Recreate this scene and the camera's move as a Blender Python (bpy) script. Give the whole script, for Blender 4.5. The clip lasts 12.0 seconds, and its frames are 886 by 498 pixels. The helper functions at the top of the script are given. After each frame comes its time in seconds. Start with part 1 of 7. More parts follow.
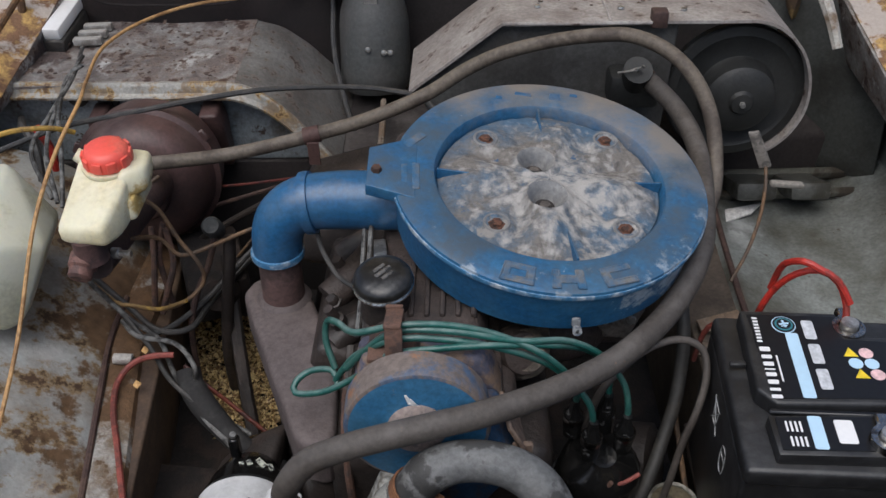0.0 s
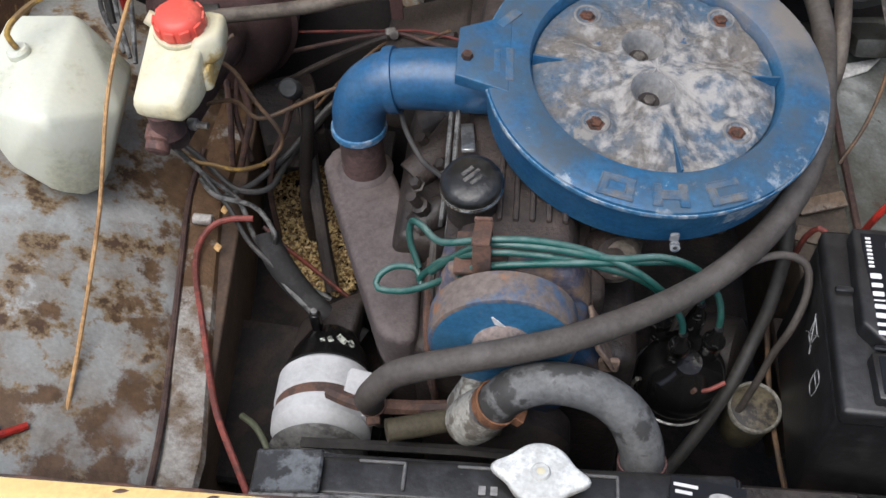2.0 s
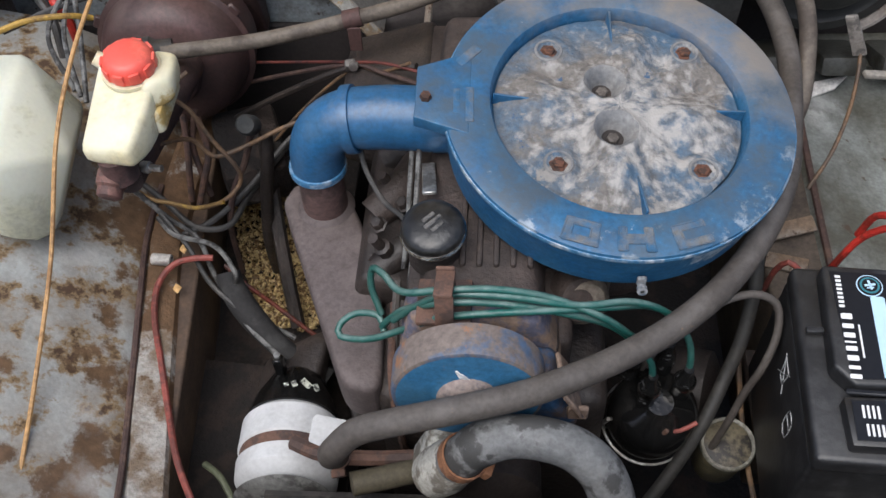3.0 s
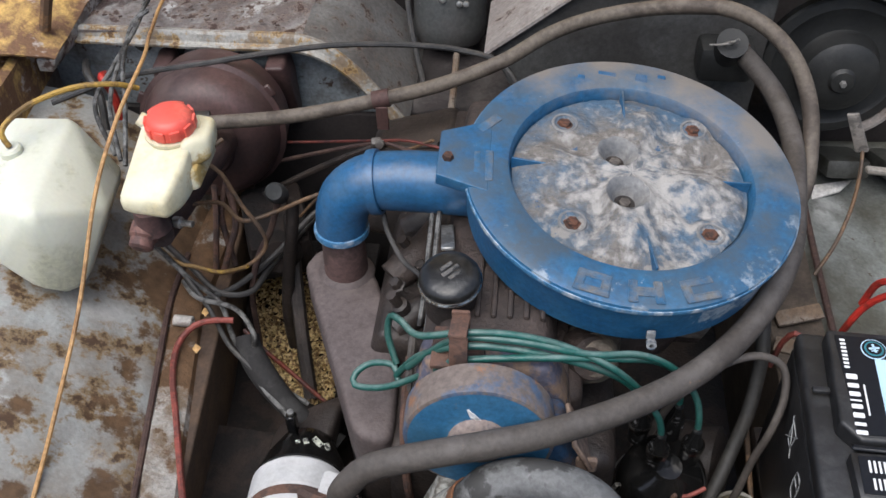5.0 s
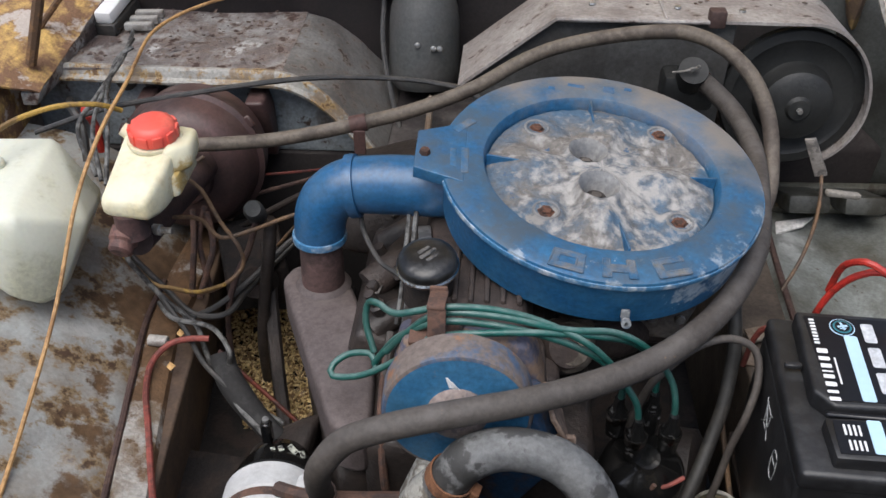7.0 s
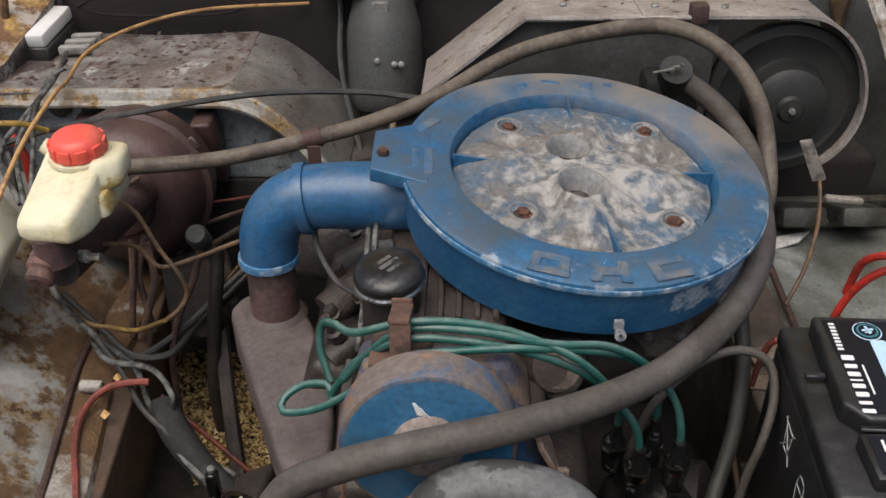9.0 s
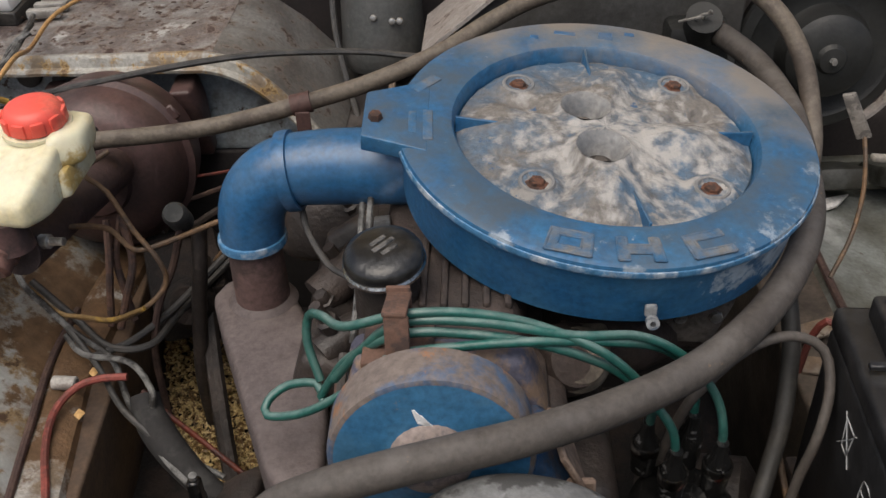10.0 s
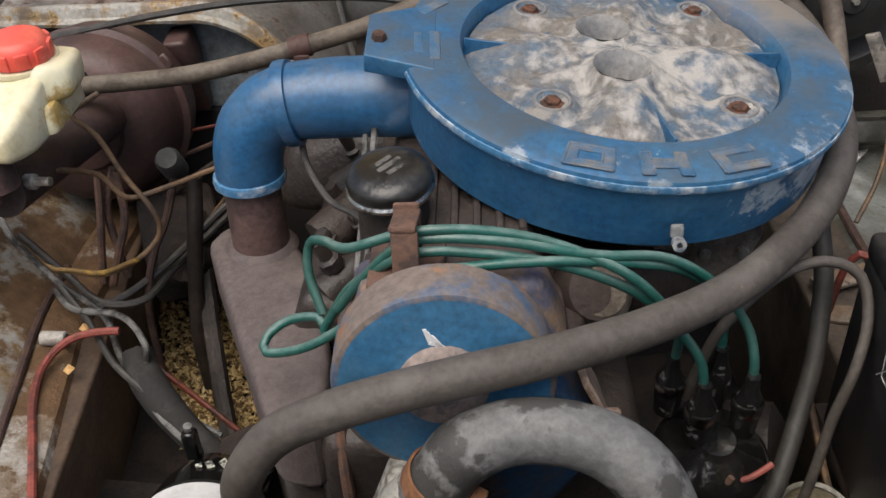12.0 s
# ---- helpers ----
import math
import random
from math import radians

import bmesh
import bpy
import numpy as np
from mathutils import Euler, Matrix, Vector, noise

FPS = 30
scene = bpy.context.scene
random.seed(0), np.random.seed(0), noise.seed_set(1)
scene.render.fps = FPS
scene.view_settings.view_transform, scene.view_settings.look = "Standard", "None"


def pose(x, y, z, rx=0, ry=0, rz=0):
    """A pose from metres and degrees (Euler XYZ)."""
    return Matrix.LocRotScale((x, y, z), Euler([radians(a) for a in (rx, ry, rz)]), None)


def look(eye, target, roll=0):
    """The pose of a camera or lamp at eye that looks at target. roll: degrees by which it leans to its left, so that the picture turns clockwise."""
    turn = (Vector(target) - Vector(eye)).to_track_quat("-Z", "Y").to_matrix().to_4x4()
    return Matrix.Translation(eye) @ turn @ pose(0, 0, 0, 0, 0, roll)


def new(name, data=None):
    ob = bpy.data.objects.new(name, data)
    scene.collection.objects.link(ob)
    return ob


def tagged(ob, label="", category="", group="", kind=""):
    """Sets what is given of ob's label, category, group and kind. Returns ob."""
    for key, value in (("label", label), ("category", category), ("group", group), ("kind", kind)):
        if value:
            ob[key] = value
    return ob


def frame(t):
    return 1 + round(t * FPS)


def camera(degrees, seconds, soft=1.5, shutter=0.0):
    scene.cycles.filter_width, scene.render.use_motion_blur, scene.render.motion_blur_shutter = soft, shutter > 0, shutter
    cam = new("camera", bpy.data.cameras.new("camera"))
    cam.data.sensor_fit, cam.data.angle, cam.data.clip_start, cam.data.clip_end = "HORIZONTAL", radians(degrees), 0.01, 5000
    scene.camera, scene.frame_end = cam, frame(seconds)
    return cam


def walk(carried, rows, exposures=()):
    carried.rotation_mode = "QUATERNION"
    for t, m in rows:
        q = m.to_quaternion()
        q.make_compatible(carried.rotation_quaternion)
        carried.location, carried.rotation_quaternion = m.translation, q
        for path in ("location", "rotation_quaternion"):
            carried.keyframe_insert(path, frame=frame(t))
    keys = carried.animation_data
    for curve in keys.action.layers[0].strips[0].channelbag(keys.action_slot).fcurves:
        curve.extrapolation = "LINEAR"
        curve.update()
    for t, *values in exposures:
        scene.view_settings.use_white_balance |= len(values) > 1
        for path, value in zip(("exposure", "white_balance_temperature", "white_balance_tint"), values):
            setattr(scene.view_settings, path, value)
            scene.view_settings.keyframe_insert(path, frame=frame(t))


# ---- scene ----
cam = camera(50.3, 12.0)
PATH = [
    (0, (0.029, 0.04, 1.472), (-0.021, 1.632, 0.262), -1.4),
    (0.5, (0.017, 0.047, 1.491), (-0.141, 1.567, 0.201), -2.0),
    (1, (0.001, 0.062, 1.52), (-0.21, 1.478, 0.123), -3.2),
    (1.5, (-0.004, 0.112, 1.531), (-0.22, 1.397, 0.014), -3.1),
    (2, (0.002, 0.167, 1.537), (-0.179, 1.406, -0.022), -3.9),
    (2.5, (0.007, 0.206, 1.543), (-0.151, 1.436, -0.026), -4.2),
    (2.7, (0.009, 0.221, 1.546), (-0.124, 1.454, -0.023), -3.6),
    (4.3, (0.027, 0.214, 1.538), (-0.12, 1.524, 0.033), -3.2),
    (4.5, (0.026, 0.195, 1.529), (-0.142, 1.531, 0.051), -3.3),
    (5, (0.014, 0.134, 1.515), (-0.156, 1.587, 0.151), -1.7),
    (5.5, (0.014, 0.084, 1.482), (-0.144, 1.522, 0.1), -1.8),
    (6, (0.011, 0.05, 1.449), (-0.13, 1.52, 0.1), -0.9),
    (6.5, (0.014, 0.038, 1.444), (-0.12, 1.635, 0.247), -0.3),
    (7, (0.014, 0.034, 1.424), (-0.104, 1.656, 0.259), -0.3),
    (7.5, (0.02, 0.033, 1.408), (-0.061, 1.72, 0.336), -0.9),
    (7.7, (0.019, 0.037, 1.395), (-0.051, 1.735, 0.341), -0.8),
    (9.3, (0.019, 0.139, 1.298), (-0.053, 1.832, 0.235), -1.7),
    (9.5, (0.025, 0.162, 1.286), (-0.061, 1.838, 0.2), -2.7),
    (10, (0.022, 0.204, 1.266), (-0.074, 1.861, 0.149), -3.0),
    (10.5, (0.013, 0.218, 1.235), (-0.097, 1.841, 0.072), -3.0),
    (11, (0.013, 0.22, 1.22), (-0.085, 1.839, 0.05), -3.2),
    (11.5, (0.012, 0.227, 1.213), (-0.079, 1.867, 0.072), -2.9),
    (12, (0.011, 0.21, 1.193), (-0.084, 1.872, 0.083), -3.4),
]
EXPOSURES = [(0, -0.42, 6180, 10), (0.5, -0.25, 6180, 10), (1.0, -0.08, 6180, 10), (2.5, 0.0, 6180, 10), (5.0, 0.06, 6180, 10), (6.0, 0.0, 6200, 10), (7.0, 0.0, 6230, 10), (7.7, 0.0, 6330, 10), (9.5, -0.20, 6850, 10), (10.0, -0.18, 6850, 10), (11.0, -0.02, 6850, 10), (12.0, 0.05, 6850, 10)]
walk(cam, [(t, look(eye, target, roll)) for t, eye, target, roll in PATH], EXPOSURES)

# ---- world and light ----
world = bpy.data.worlds.new("sky")
scene.world = world
world.use_nodes = True
wn = world.node_tree.nodes
sky = wn.new("ShaderNodeTexSky")
sky.sky_type = "NISHITA"
sky.sun_disc = False
sky.sun_elevation, sky.sun_rotation = radians(66), radians(208)
sky.air_density, sky.dust_density = 1.0, 4.0
bg = wn["Background"]
bg.inputs["Strength"].default_value = 0.15
world.node_tree.links.new(sky.outputs["Color"], bg.inputs["Color"])
sun = new("sun", bpy.data.lights.new("sun", "SUN"))
sun.data.energy, sun.data.angle, sun.data.color = 2.9, radians(60), (1.0, 0.985, 0.96)
sun.matrix_world = look((-0.42, 0.0, 2.85), (0, 0.8, 0.8))


# ---- materials ----
def surface(name, base, other=None, cover=0.4, scale=14.0, rough=0.6, metal=0.0, bump=0.25, fine=180.0,
            spots=None, spot_cover=0.3, spot_scale=30.0, dust=None, dust_amount=0.0, grain=0.25, rough_other=None, sss=0.0, coat=0.0, soft=0.08, patch=None, patch_cover=0.2, patch_scale=6.0, stains=(), stain_colour=(0.2, 0.12, 0.05), settled=(), settled_colour=(0.2, 0.18, 0.16), halo=None, stain_scale=26.0):
    """Base colour with grain, a patchy second colour, small spots and dust on upward faces."""
    m = bpy.data.materials.new(name)
    m.use_nodes = True
    nt = m.node_tree
    n, lk = nt.nodes, nt.links
    b = n["Principled BSDF"]
    tc = n.new("ShaderNodeTexCoord")

    def noise_at(sc, detail=6.0, rgh=0.6, dist=0.0):
        t = n.new("ShaderNodeTexNoise")
        t.inputs["Scale"].default_value, t.inputs["Detail"].default_value = sc, detail
        t.inputs["Roughness"].default_value, t.inputs["Distortion"].default_value = rgh, dist
        lk.new(tc.outputs["Object"], t.inputs["Vector"])
        return t.outputs["Fac"]

    def ramp(src, lo, hi):
        r = n.new("ShaderNodeMapRange")
        r.inputs["From Min"].default_value, r.inputs["From Max"].default_value = lo, hi
        lk.new(src, r.inputs["Value"])
        return r.outputs["Result"]

    def blend(f, a, c, kind="MIX"):
        x = n.new("ShaderNodeMix")
        x.data_type, x.blend_type = "RGBA", kind
        for s, v in ((x.inputs[0], f), (x.inputs[6], a), (x.inputs[7], c)):
            if isinstance(v, (int, float)):
                s.default_value = v
            elif isinstance(v, tuple):
                s.default_value = (*v, 1)
            else:
                lk.new(v, s)
        return x.outputs[2]

    g = noise_at(fine, 3.0)
    col = blend(ramp(g, 0.3, 0.7), tuple(c * (1 - grain) for c in base), tuple(min(1, c * (1 + grain)) for c in base))
    big = noise_at(scale * 0.35, 4.0)
    col = blend(ramp(big, 0.35, 0.65), col, blend(1.0, col, (0.86, 0.85, 0.83), "MULTIPLY"))
    rough_out = None
    if other:
        mask = ramp(noise_at(scale, 8.0, 0.65, 0.12), 0.66 - cover * 0.3 - soft / 2, 0.66 - cover * 0.3 + soft / 2)
        col = blend(mask, col, blend(ramp(g, 0.3, 0.7), tuple(c * 0.7 for c in other), other))
        if rough_other is not None:
            mr = n.new("ShaderNodeMapRange")
            mr.inputs["To Min"].default_value, mr.inputs["To Max"].default_value = rough, rough_other
            lk.new(mask, mr.inputs["Value"])
            rough_out = mr.outputs["Result"]
    if patch:
        mask = ramp(noise_at(patch_scale, 9.0, 0.62, 0.15), 0.60 - patch_cover * 0.3, 0.64 - patch_cover * 0.3)
        col = blend(mask, col, blend(ramp(g, 0.3, 0.7), tuple(c * 0.85 for c in patch), patch))
    if spots:
        spotty = noise_at(spot_scale, 5.0, 0.7)
        if halo:
            col = blend(ramp(spotty, 0.60 - spot_cover * 0.25, 0.66 - spot_cover * 0.25), col, halo)
        mask = ramp(spotty, 0.66 - spot_cover * 0.25, 0.71 - spot_cover * 0.25)
        col = blend(mask, col, spots)
    for sx, sy, sz, sr in stains:
        geo = n.new("ShaderNodeNewGeometry")
        off = n.new("ShaderNodeVectorMath")
        off.operation = "DISTANCE"
        off.inputs[1].default_value = (sx, sy, sz)
        lk.new(geo.outputs["Position"], off.inputs[0])
        rag = n.new("ShaderNodeMath")
        rag.operation = "MULTIPLY_ADD"
        lk.new(noise_at(stain_scale, 8.0, 0.7), rag.inputs[0])
        rag.inputs[1].default_value = sr * 4.0
        lk.new(off.outputs["Value"], rag.inputs[2])
        mask = ramp(rag.outputs[0], sr * 3.05, sr * 2.65)
        col = blend(mask, col, blend(ramp(noise_at(60.0, 6.0), 0.35, 0.65), tuple(c * 0.55 for c in stain_colour), stain_colour))
    if dust:
        geo = n.new("ShaderNodeNewGeometry")
        sep = n.new("ShaderNodeSeparateXYZ")
        lk.new(geo.outputs["Normal"], sep.inputs[0])
        mul = n.new("ShaderNodeMath")
        mul.operation = "MULTIPLY"
        lk.new(ramp(sep.outputs["Z"], 0.35, 0.95), mul.inputs[0])
        lk.new(ramp(noise_at(scale * 0.8, 7.0, 0.7), 0.62 - dust_amount * 0.4, 0.78 - dust_amount * 0.3), mul.inputs[1])
        col = blend(mul.outputs[0], col, dust)
    for sx, sy, sz, sr in settled:
        geo = n.new("ShaderNodeNewGeometry")
        off = n.new("ShaderNodeVectorMath")
        off.operation = "DISTANCE"
        off.inputs[1].default_value = (sx, sy, sz)
        lk.new(geo.outputs["Position"], off.inputs[0])
        rag = n.new("ShaderNodeMath")
        rag.operation = "MULTIPLY_ADD"
        lk.new(noise_at(30.0, 7.0, 0.65), rag.inputs[0])
        rag.inputs[1].default_value = 0.10
        lk.new(off.outputs["Value"], rag.inputs[2])
        col = blend(ramp(rag.outputs[0], sr + 0.075, sr + 0.02), col, settled_colour)
    lk.new(col, b.inputs["Base Color"])
    b.inputs["Roughness"].default_value, b.inputs["Metallic"].default_value = rough, metal
    if rough_out is not None:
        lk.new(rough_out, b.inputs["Roughness"])
    b.inputs["Subsurface Weight"].default_value = sss
    b.inputs["Subsurface Radius"].default_value = (0.02, 0.015, 0.008)
    b.inputs["Coat Weight"].default_value = coat
    bp = n.new("ShaderNodeBump")
    bp.inputs["Strength"].default_value, bp.inputs["Distance"].default_value = bump, 0.002
    add = n.new("ShaderNodeMath")
    add.operation = "ADD"
    lk.new(g, add.inputs[0])
    lk.new(noise_at(scale * 2.5, 5.0), add.inputs[1])
    lk.new(add.outputs[0], bp.inputs["Height"])
    lk.new(bp.outputs["Normal"], b.inputs["Normal"])
    return m


BLUE = surface("blue_paint", (0.015, 0.098, 0.222), (0.036, 0.142, 0.272), 0.5, 18, 0.48, bump=0.18, soft=0.2, spots=(0.28, 0.33, 0.38), spot_cover=0.0, spot_scale=70, stain_scale=75.0, stain_colour=(0.36, 0.44, 0.52), stains=((0.258, 0.800, 0.856, 0.034), (0.205, 0.762, 0.858, 0.022), (0.235, 0.785, 0.868, 0.022), (0.27, 0.83, 0.865, 0.014), (0.19, 0.755, 0.850, 0.012), (0.028, 0.758, 0.895, 0.012), (0.283, 0.86, 0.892, 0.010), (0.12, 0.735, 0.885, 0.008)), dust=(0.055, 0.082, 0.112), dust_amount=0.50, settled=((0.10, 1.075, 0.935, 0.040), (0.19, 1.055, 0.93, 0.045), (0.26, 0.99, 0.91, 0.045), (0.02, 1.04, 0.94, 0.030), (0.285, 0.92, 0.90, 0.012)), settled_colour=(0.185, 0.170, 0.155))
BLUE_DUCT = surface("blue_plastic", (0.020, 0.100, 0.225), (0.040, 0.118, 0.225), 0.4, 20, 0.34, bump=0.08, soft=0.2, dust=(0.13, 0.145, 0.17), dust_amount=0.3)
BLUE_WORN = surface("worn_blue_edge", (0.05, 0.17, 0.32), (0.40, 0.45, 0.50), 0.36, 45, 0.5, bump=0.3, soft=0.15)
DUST_TAN = surface("dusty_lettering", (0.165, 0.165, 0.162), (0.03, 0.11, 0.215), 0.60, 45, 0.75, soft=0.25)
RUST_BOLT = surface("rusty_bolt", (0.125, 0.052, 0.030), (0.055, 0.030, 0.022), 0.5, 120, 0.85, bump=0.5)
RUBBER = surface("dusty_brown_rubber", (0.080, 0.069, 0.060), (0.058, 0.048, 0.041), 0.5, 22, 0.68, bump=0.3, soft=0.25, dust=(0.112, 0.100, 0.092), dust_amount=0.5, spots=(0.20, 0.12, 0.065), spot_cover=-0.04, spot_scale=55)
RUBBER_TAN = surface("tan_rubber", (0.120, 0.098, 0.076), (0.078, 0.060, 0.047), 0.5, 18, 0.7, dust=(0.165, 0.14, 0.115), dust_amount=0.45)
RUBBER_GREY = surface("weathered_grey_rubber", (0.105, 0.107, 0.107), (0.20, 0.20, 0.197), 0.42, 16, 0.62, bump=0.35, soft=0.25, patch=(0.05, 0.049, 0.047), patch_cover=0.2, patch_scale=18)
RUBBER_DARK = surface("black_rubber", (0.03, 0.028, 0.026), (0.05, 0.045, 0.04), 0.5, 30, 0.55)
CABLE_BLACK = surface("black_cable_sheath", (0.035, 0.034, 0.033), (0.06, 0.055, 0.05), 0.5, 40, 0.5)
CABLE_GREY = surface("grey_cable_sheath", (0.15, 0.15, 0.145), (0.030, 0.028, 0.026), 0.55, 55, 0.6, soft=0.12)
CABLE_BROWN = surface("brown_cable_sheath", (0.16, 0.095, 0.05), (0.09, 0.06, 0.04), 0.5, 30, 0.65)
CABLE_ORANGE = surface("orange_wire_sheath", (0.46, 0.27, 0.11), (0.30, 0.16, 0.06), 0.4, 20, 0.55)
CABLE_YELLOW = surface("yellow_wire_sheath", (0.42, 0.26, 0.05), (0.2, 0.12, 0.04), 0.5, 25, 0.6)
CABLE_RED = surface("red_wire_sheath", (0.42, 0.03, 0.02), (0.25, 0.03, 0.02), 0.4, 30, 0.45)
HOSE_RED = surface("faded_red_hose", (0.25, 0.062, 0.048), (0.15, 0.045, 0.036), 0.5, 30, 0.6)
GREEN = surface("green_lead_sheath", (0.014, 0.098, 0.082), (0.035, 0.105, 0.088), 0.45, 26, 0.36, soft=0.2, dust=(0.15, 0.225, 0.205), dust_amount=0.55)
SHIELD = surface("oxidised_brown_steel", (0.118, 0.096, 0.094), (0.086, 0.067, 0.064), 0.5, 14, 0.75, bump=0.5, soft=0.25, dust=(0.135, 0.11, 0.105), dust_amount=0.4, spots=(0.045, 0.035, 0.033), spot_cover=0.0, spot_scale=50)
PIPE_BROWN = surface("brown_pipe", (0.125, 0.075, 0.068), (0.08, 0.05, 0.045), 0.5, 25, 0.75)
BOOSTER = surface("dark_maroon_paint", (0.090, 0.048, 0.044), (0.052, 0.032, 0.029), 0.5, 12, 0.5, bump=0.25, soft=0.3, dust=(0.125, 0.088, 0.078), dust_amount=0.4)
POLY = surface("yellowed_translucent_plastic", (0.72, 0.68, 0.50), (0.66, 0.58, 0.36), 0.35, 16, 0.42, bump=0.08, grain=0.04, sss=0.2, soft=0.2, spots=(0.35, 0.28, 0.15), spot_cover=-0.12, spot_scale=30, stain_colour=(0.62, 0.44, 0.16), stains=((-0.338, 0.945, 0.822, 0.044), (-0.36, 0.90, 0.825, 0.014)))
POLY_WHITE = surface("white_translucent_plastic", (0.66, 0.67, 0.56), (0.60, 0.60, 0.45), 0.3, 8, 0.5, bump=0.06, grain=0.03, sss=0.2, spots=(0.45, 0.36, 0.2), spot_cover=-0.15, spot_scale=25)
RED_CAP = surface("red_plastic", (0.82, 0.105, 0.075), (0.80, 0.15, 0.11), 0.4, 20, 0.42, bump=0.06, grain=0.06)
PANEL_GREY = surface("rusting_grey_paint", (0.37, 0.385, 0.378), (0.225, 0.185, 0.142), 0.46, 11, 0.30, bump=0.35, grain=0.10, soft=0.32, patch=(0.47, 0.475, 0.46), patch_cover=-0.05, patch_scale=6, spots=(0.072, 0.043, 0.028), spot_cover=0.36, spot_scale=20, halo=(0.215, 0.150, 0.082), rough_other=0.6, stain_colour=(0.150, 0.092, 0.052), stains=((-0.465, 1.08, 0.635, 0.072), (-0.455, 0.98, 0.64, 0.052), (-0.42, 0.50, 0.62, 0.045), (-0.475, 0.545, 0.66, 0.030), (-0.44, 0.61, 0.64, 0.036), (-0.535, 0.60, 0.69, 0.030), (-0.56, 0.50, 0.70, 0.035), (-0.425, 0.56, 0.63, 0.034), (-0.428, 0.66, 0.63, 0.034), (-0.445, 0.75, 0.635, 0.034), (-0.455, 0.83, 0.635, 0.022), (-0.45, 0.90, 0.64, 0.022), (-0.50, 0.62, 0.68, 0.016), (-0.53, 0.72, 0.70, 0.02)), settled=((-0.490, 0.905, 0.665, 0.012), (-0.415, 0.615, 0.63, 0.008), (-0.445, 0.70, 0.64, 0.0), (-0.50, 0.79, 0.68, -0.002)), settled_colour=(0.50, 0.49, 0.465))
# stains beyond y 1.5 paint the brownish shadow along the shelf's back
PANEL_PALE = surface("flaking_pale_paint", (0.285, 0.28, 0.27), (0.15, 0.122, 0.112), 0.60, 15, 0.45, bump=1.0, soft=0.2, spots=(0.055, 0.032, 0.026), spot_cover=0.38, spot_scale=42, halo=(0.17, 0.135, 0.115), patch=(0.42, 0.415, 0.40), patch_cover=0.0, patch_scale=10, rough_other=0.8, stain_colour=(0.10, 0.075, 0.07), stains=((-0.50, 1.52, 0.84, 0.06), (-0.36, 1.54, 0.84, 0.05), (-0.62, 1.37, 0.835, 0.03), (-0.25, 1.52, 0.80, 0.04)))
PANEL_BLUEGREY = surface("blue_grey_panel", (0.28, 0.31, 0.325), (0.13, 0.11, 0.09), 0.22, 10, 0.5, soft=0.15, spots=(0.06, 0.036, 0.024), spot_cover=0.26, spot_scale=55)
# the two settled spots paint the sunlight patch on the right wing
PANEL_OLIVE = surface("dusty_grey_panel", (0.21, 0.225, 0.215), (0.10, 0.098, 0.08), 0.52, 7, 0.34, soft=0.2, spots=(0.07, 0.05, 0.035), spot_cover=0.08, spot_scale=40, settled=((0.462, 1.275, 0.575, 0.012), (0.452, 1.225, 0.575, 0.004)), settled_colour=(0.55, 0.56, 0.55))
PANEL_RUST = surface("rust_brown_panel", (0.155, 0.108, 0.072), (0.27, 0.235, 0.20), 0.4, 14, 0.85, bump=0.6, soft=0.2, spots=(0.06, 0.035, 0.02), spot_cover=0.25, spot_scale=35)
SEAM = surface("brown_sealer", (0.06, 0.035, 0.03), (0.10, 0.06, 0.045), 0.4, 30, 0.7, bump=0.5)
# bulkhead colour taken down to hold the shade at the back
WALL_DARK = surface("shaded_bulkhead_paint", (0.028, 0.022, 0.021), (0.018, 0.015, 0.014), 0.5, 7, 0.85, soft=0.2, dust=(0.09, 0.08, 0.075), dust_amount=0.35)
GRIME = surface("oily_black_grime", (0.026, 0.021, 0.019), (0.052, 0.040, 0.034), 0.45, 16, 0.5, bump=0.6, soft=0.15)
BLOCK = surface("grimy_brown_casting", (0.068, 0.050, 0.043), (0.034, 0.026, 0.023), 0.5, 18, 0.65, bump=0.6, soft=0.25, spots=(0.14, 0.10, 0.08), spot_cover=0.0, spot_scale=30)
YELLOW = surface("yellow_body_paint", (0.93, 0.69, 0.30), (0.90, 0.65, 0.26), 0.4, 6, 0.30, bump=0.08, grain=0.05, soft=0.2, spots=(0.25, 0.10, 0.03), spot_cover=-0.16, spot_scale=40)
YELLOW_RUST = surface("rusting_yellow_paint", (0.56, 0.36, 0.11), (0.20, 0.11, 0.06), 0.74, 22, 0.65, bump=0.7, soft=0.15, patch=(0.46, 0.40, 0.35), patch_cover=0.30, patch_scale=12, rough_other=0.9)
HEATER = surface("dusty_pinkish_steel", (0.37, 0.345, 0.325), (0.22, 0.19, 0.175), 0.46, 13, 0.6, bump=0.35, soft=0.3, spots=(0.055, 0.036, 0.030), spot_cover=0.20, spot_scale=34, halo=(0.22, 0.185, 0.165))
MOTOR_BLACK = surface("dusty_black_steel", (0.013, 0.0135, 0.013), (0.026, 0.026, 0.024), 0.5, 18, 0.55, soft=0.2)
MOTOR_GREY = surface("dusty_grey_steel", (0.066, 0.069, 0.067), (0.085, 0.082, 0.078), 0.5, 14, 0.5, soft=0.2, spots=(0.34, 0.32, 0.30), spot_cover=-0.08, spot_scale=40)
ALLOY = surface("chalky_white_alloy", (0.60, 0.61, 0.62), (0.45, 0.45, 0.45), 0.3, 12, 0.5, metal=0.05, bump=0.15, grain=0.06, soft=0.3)
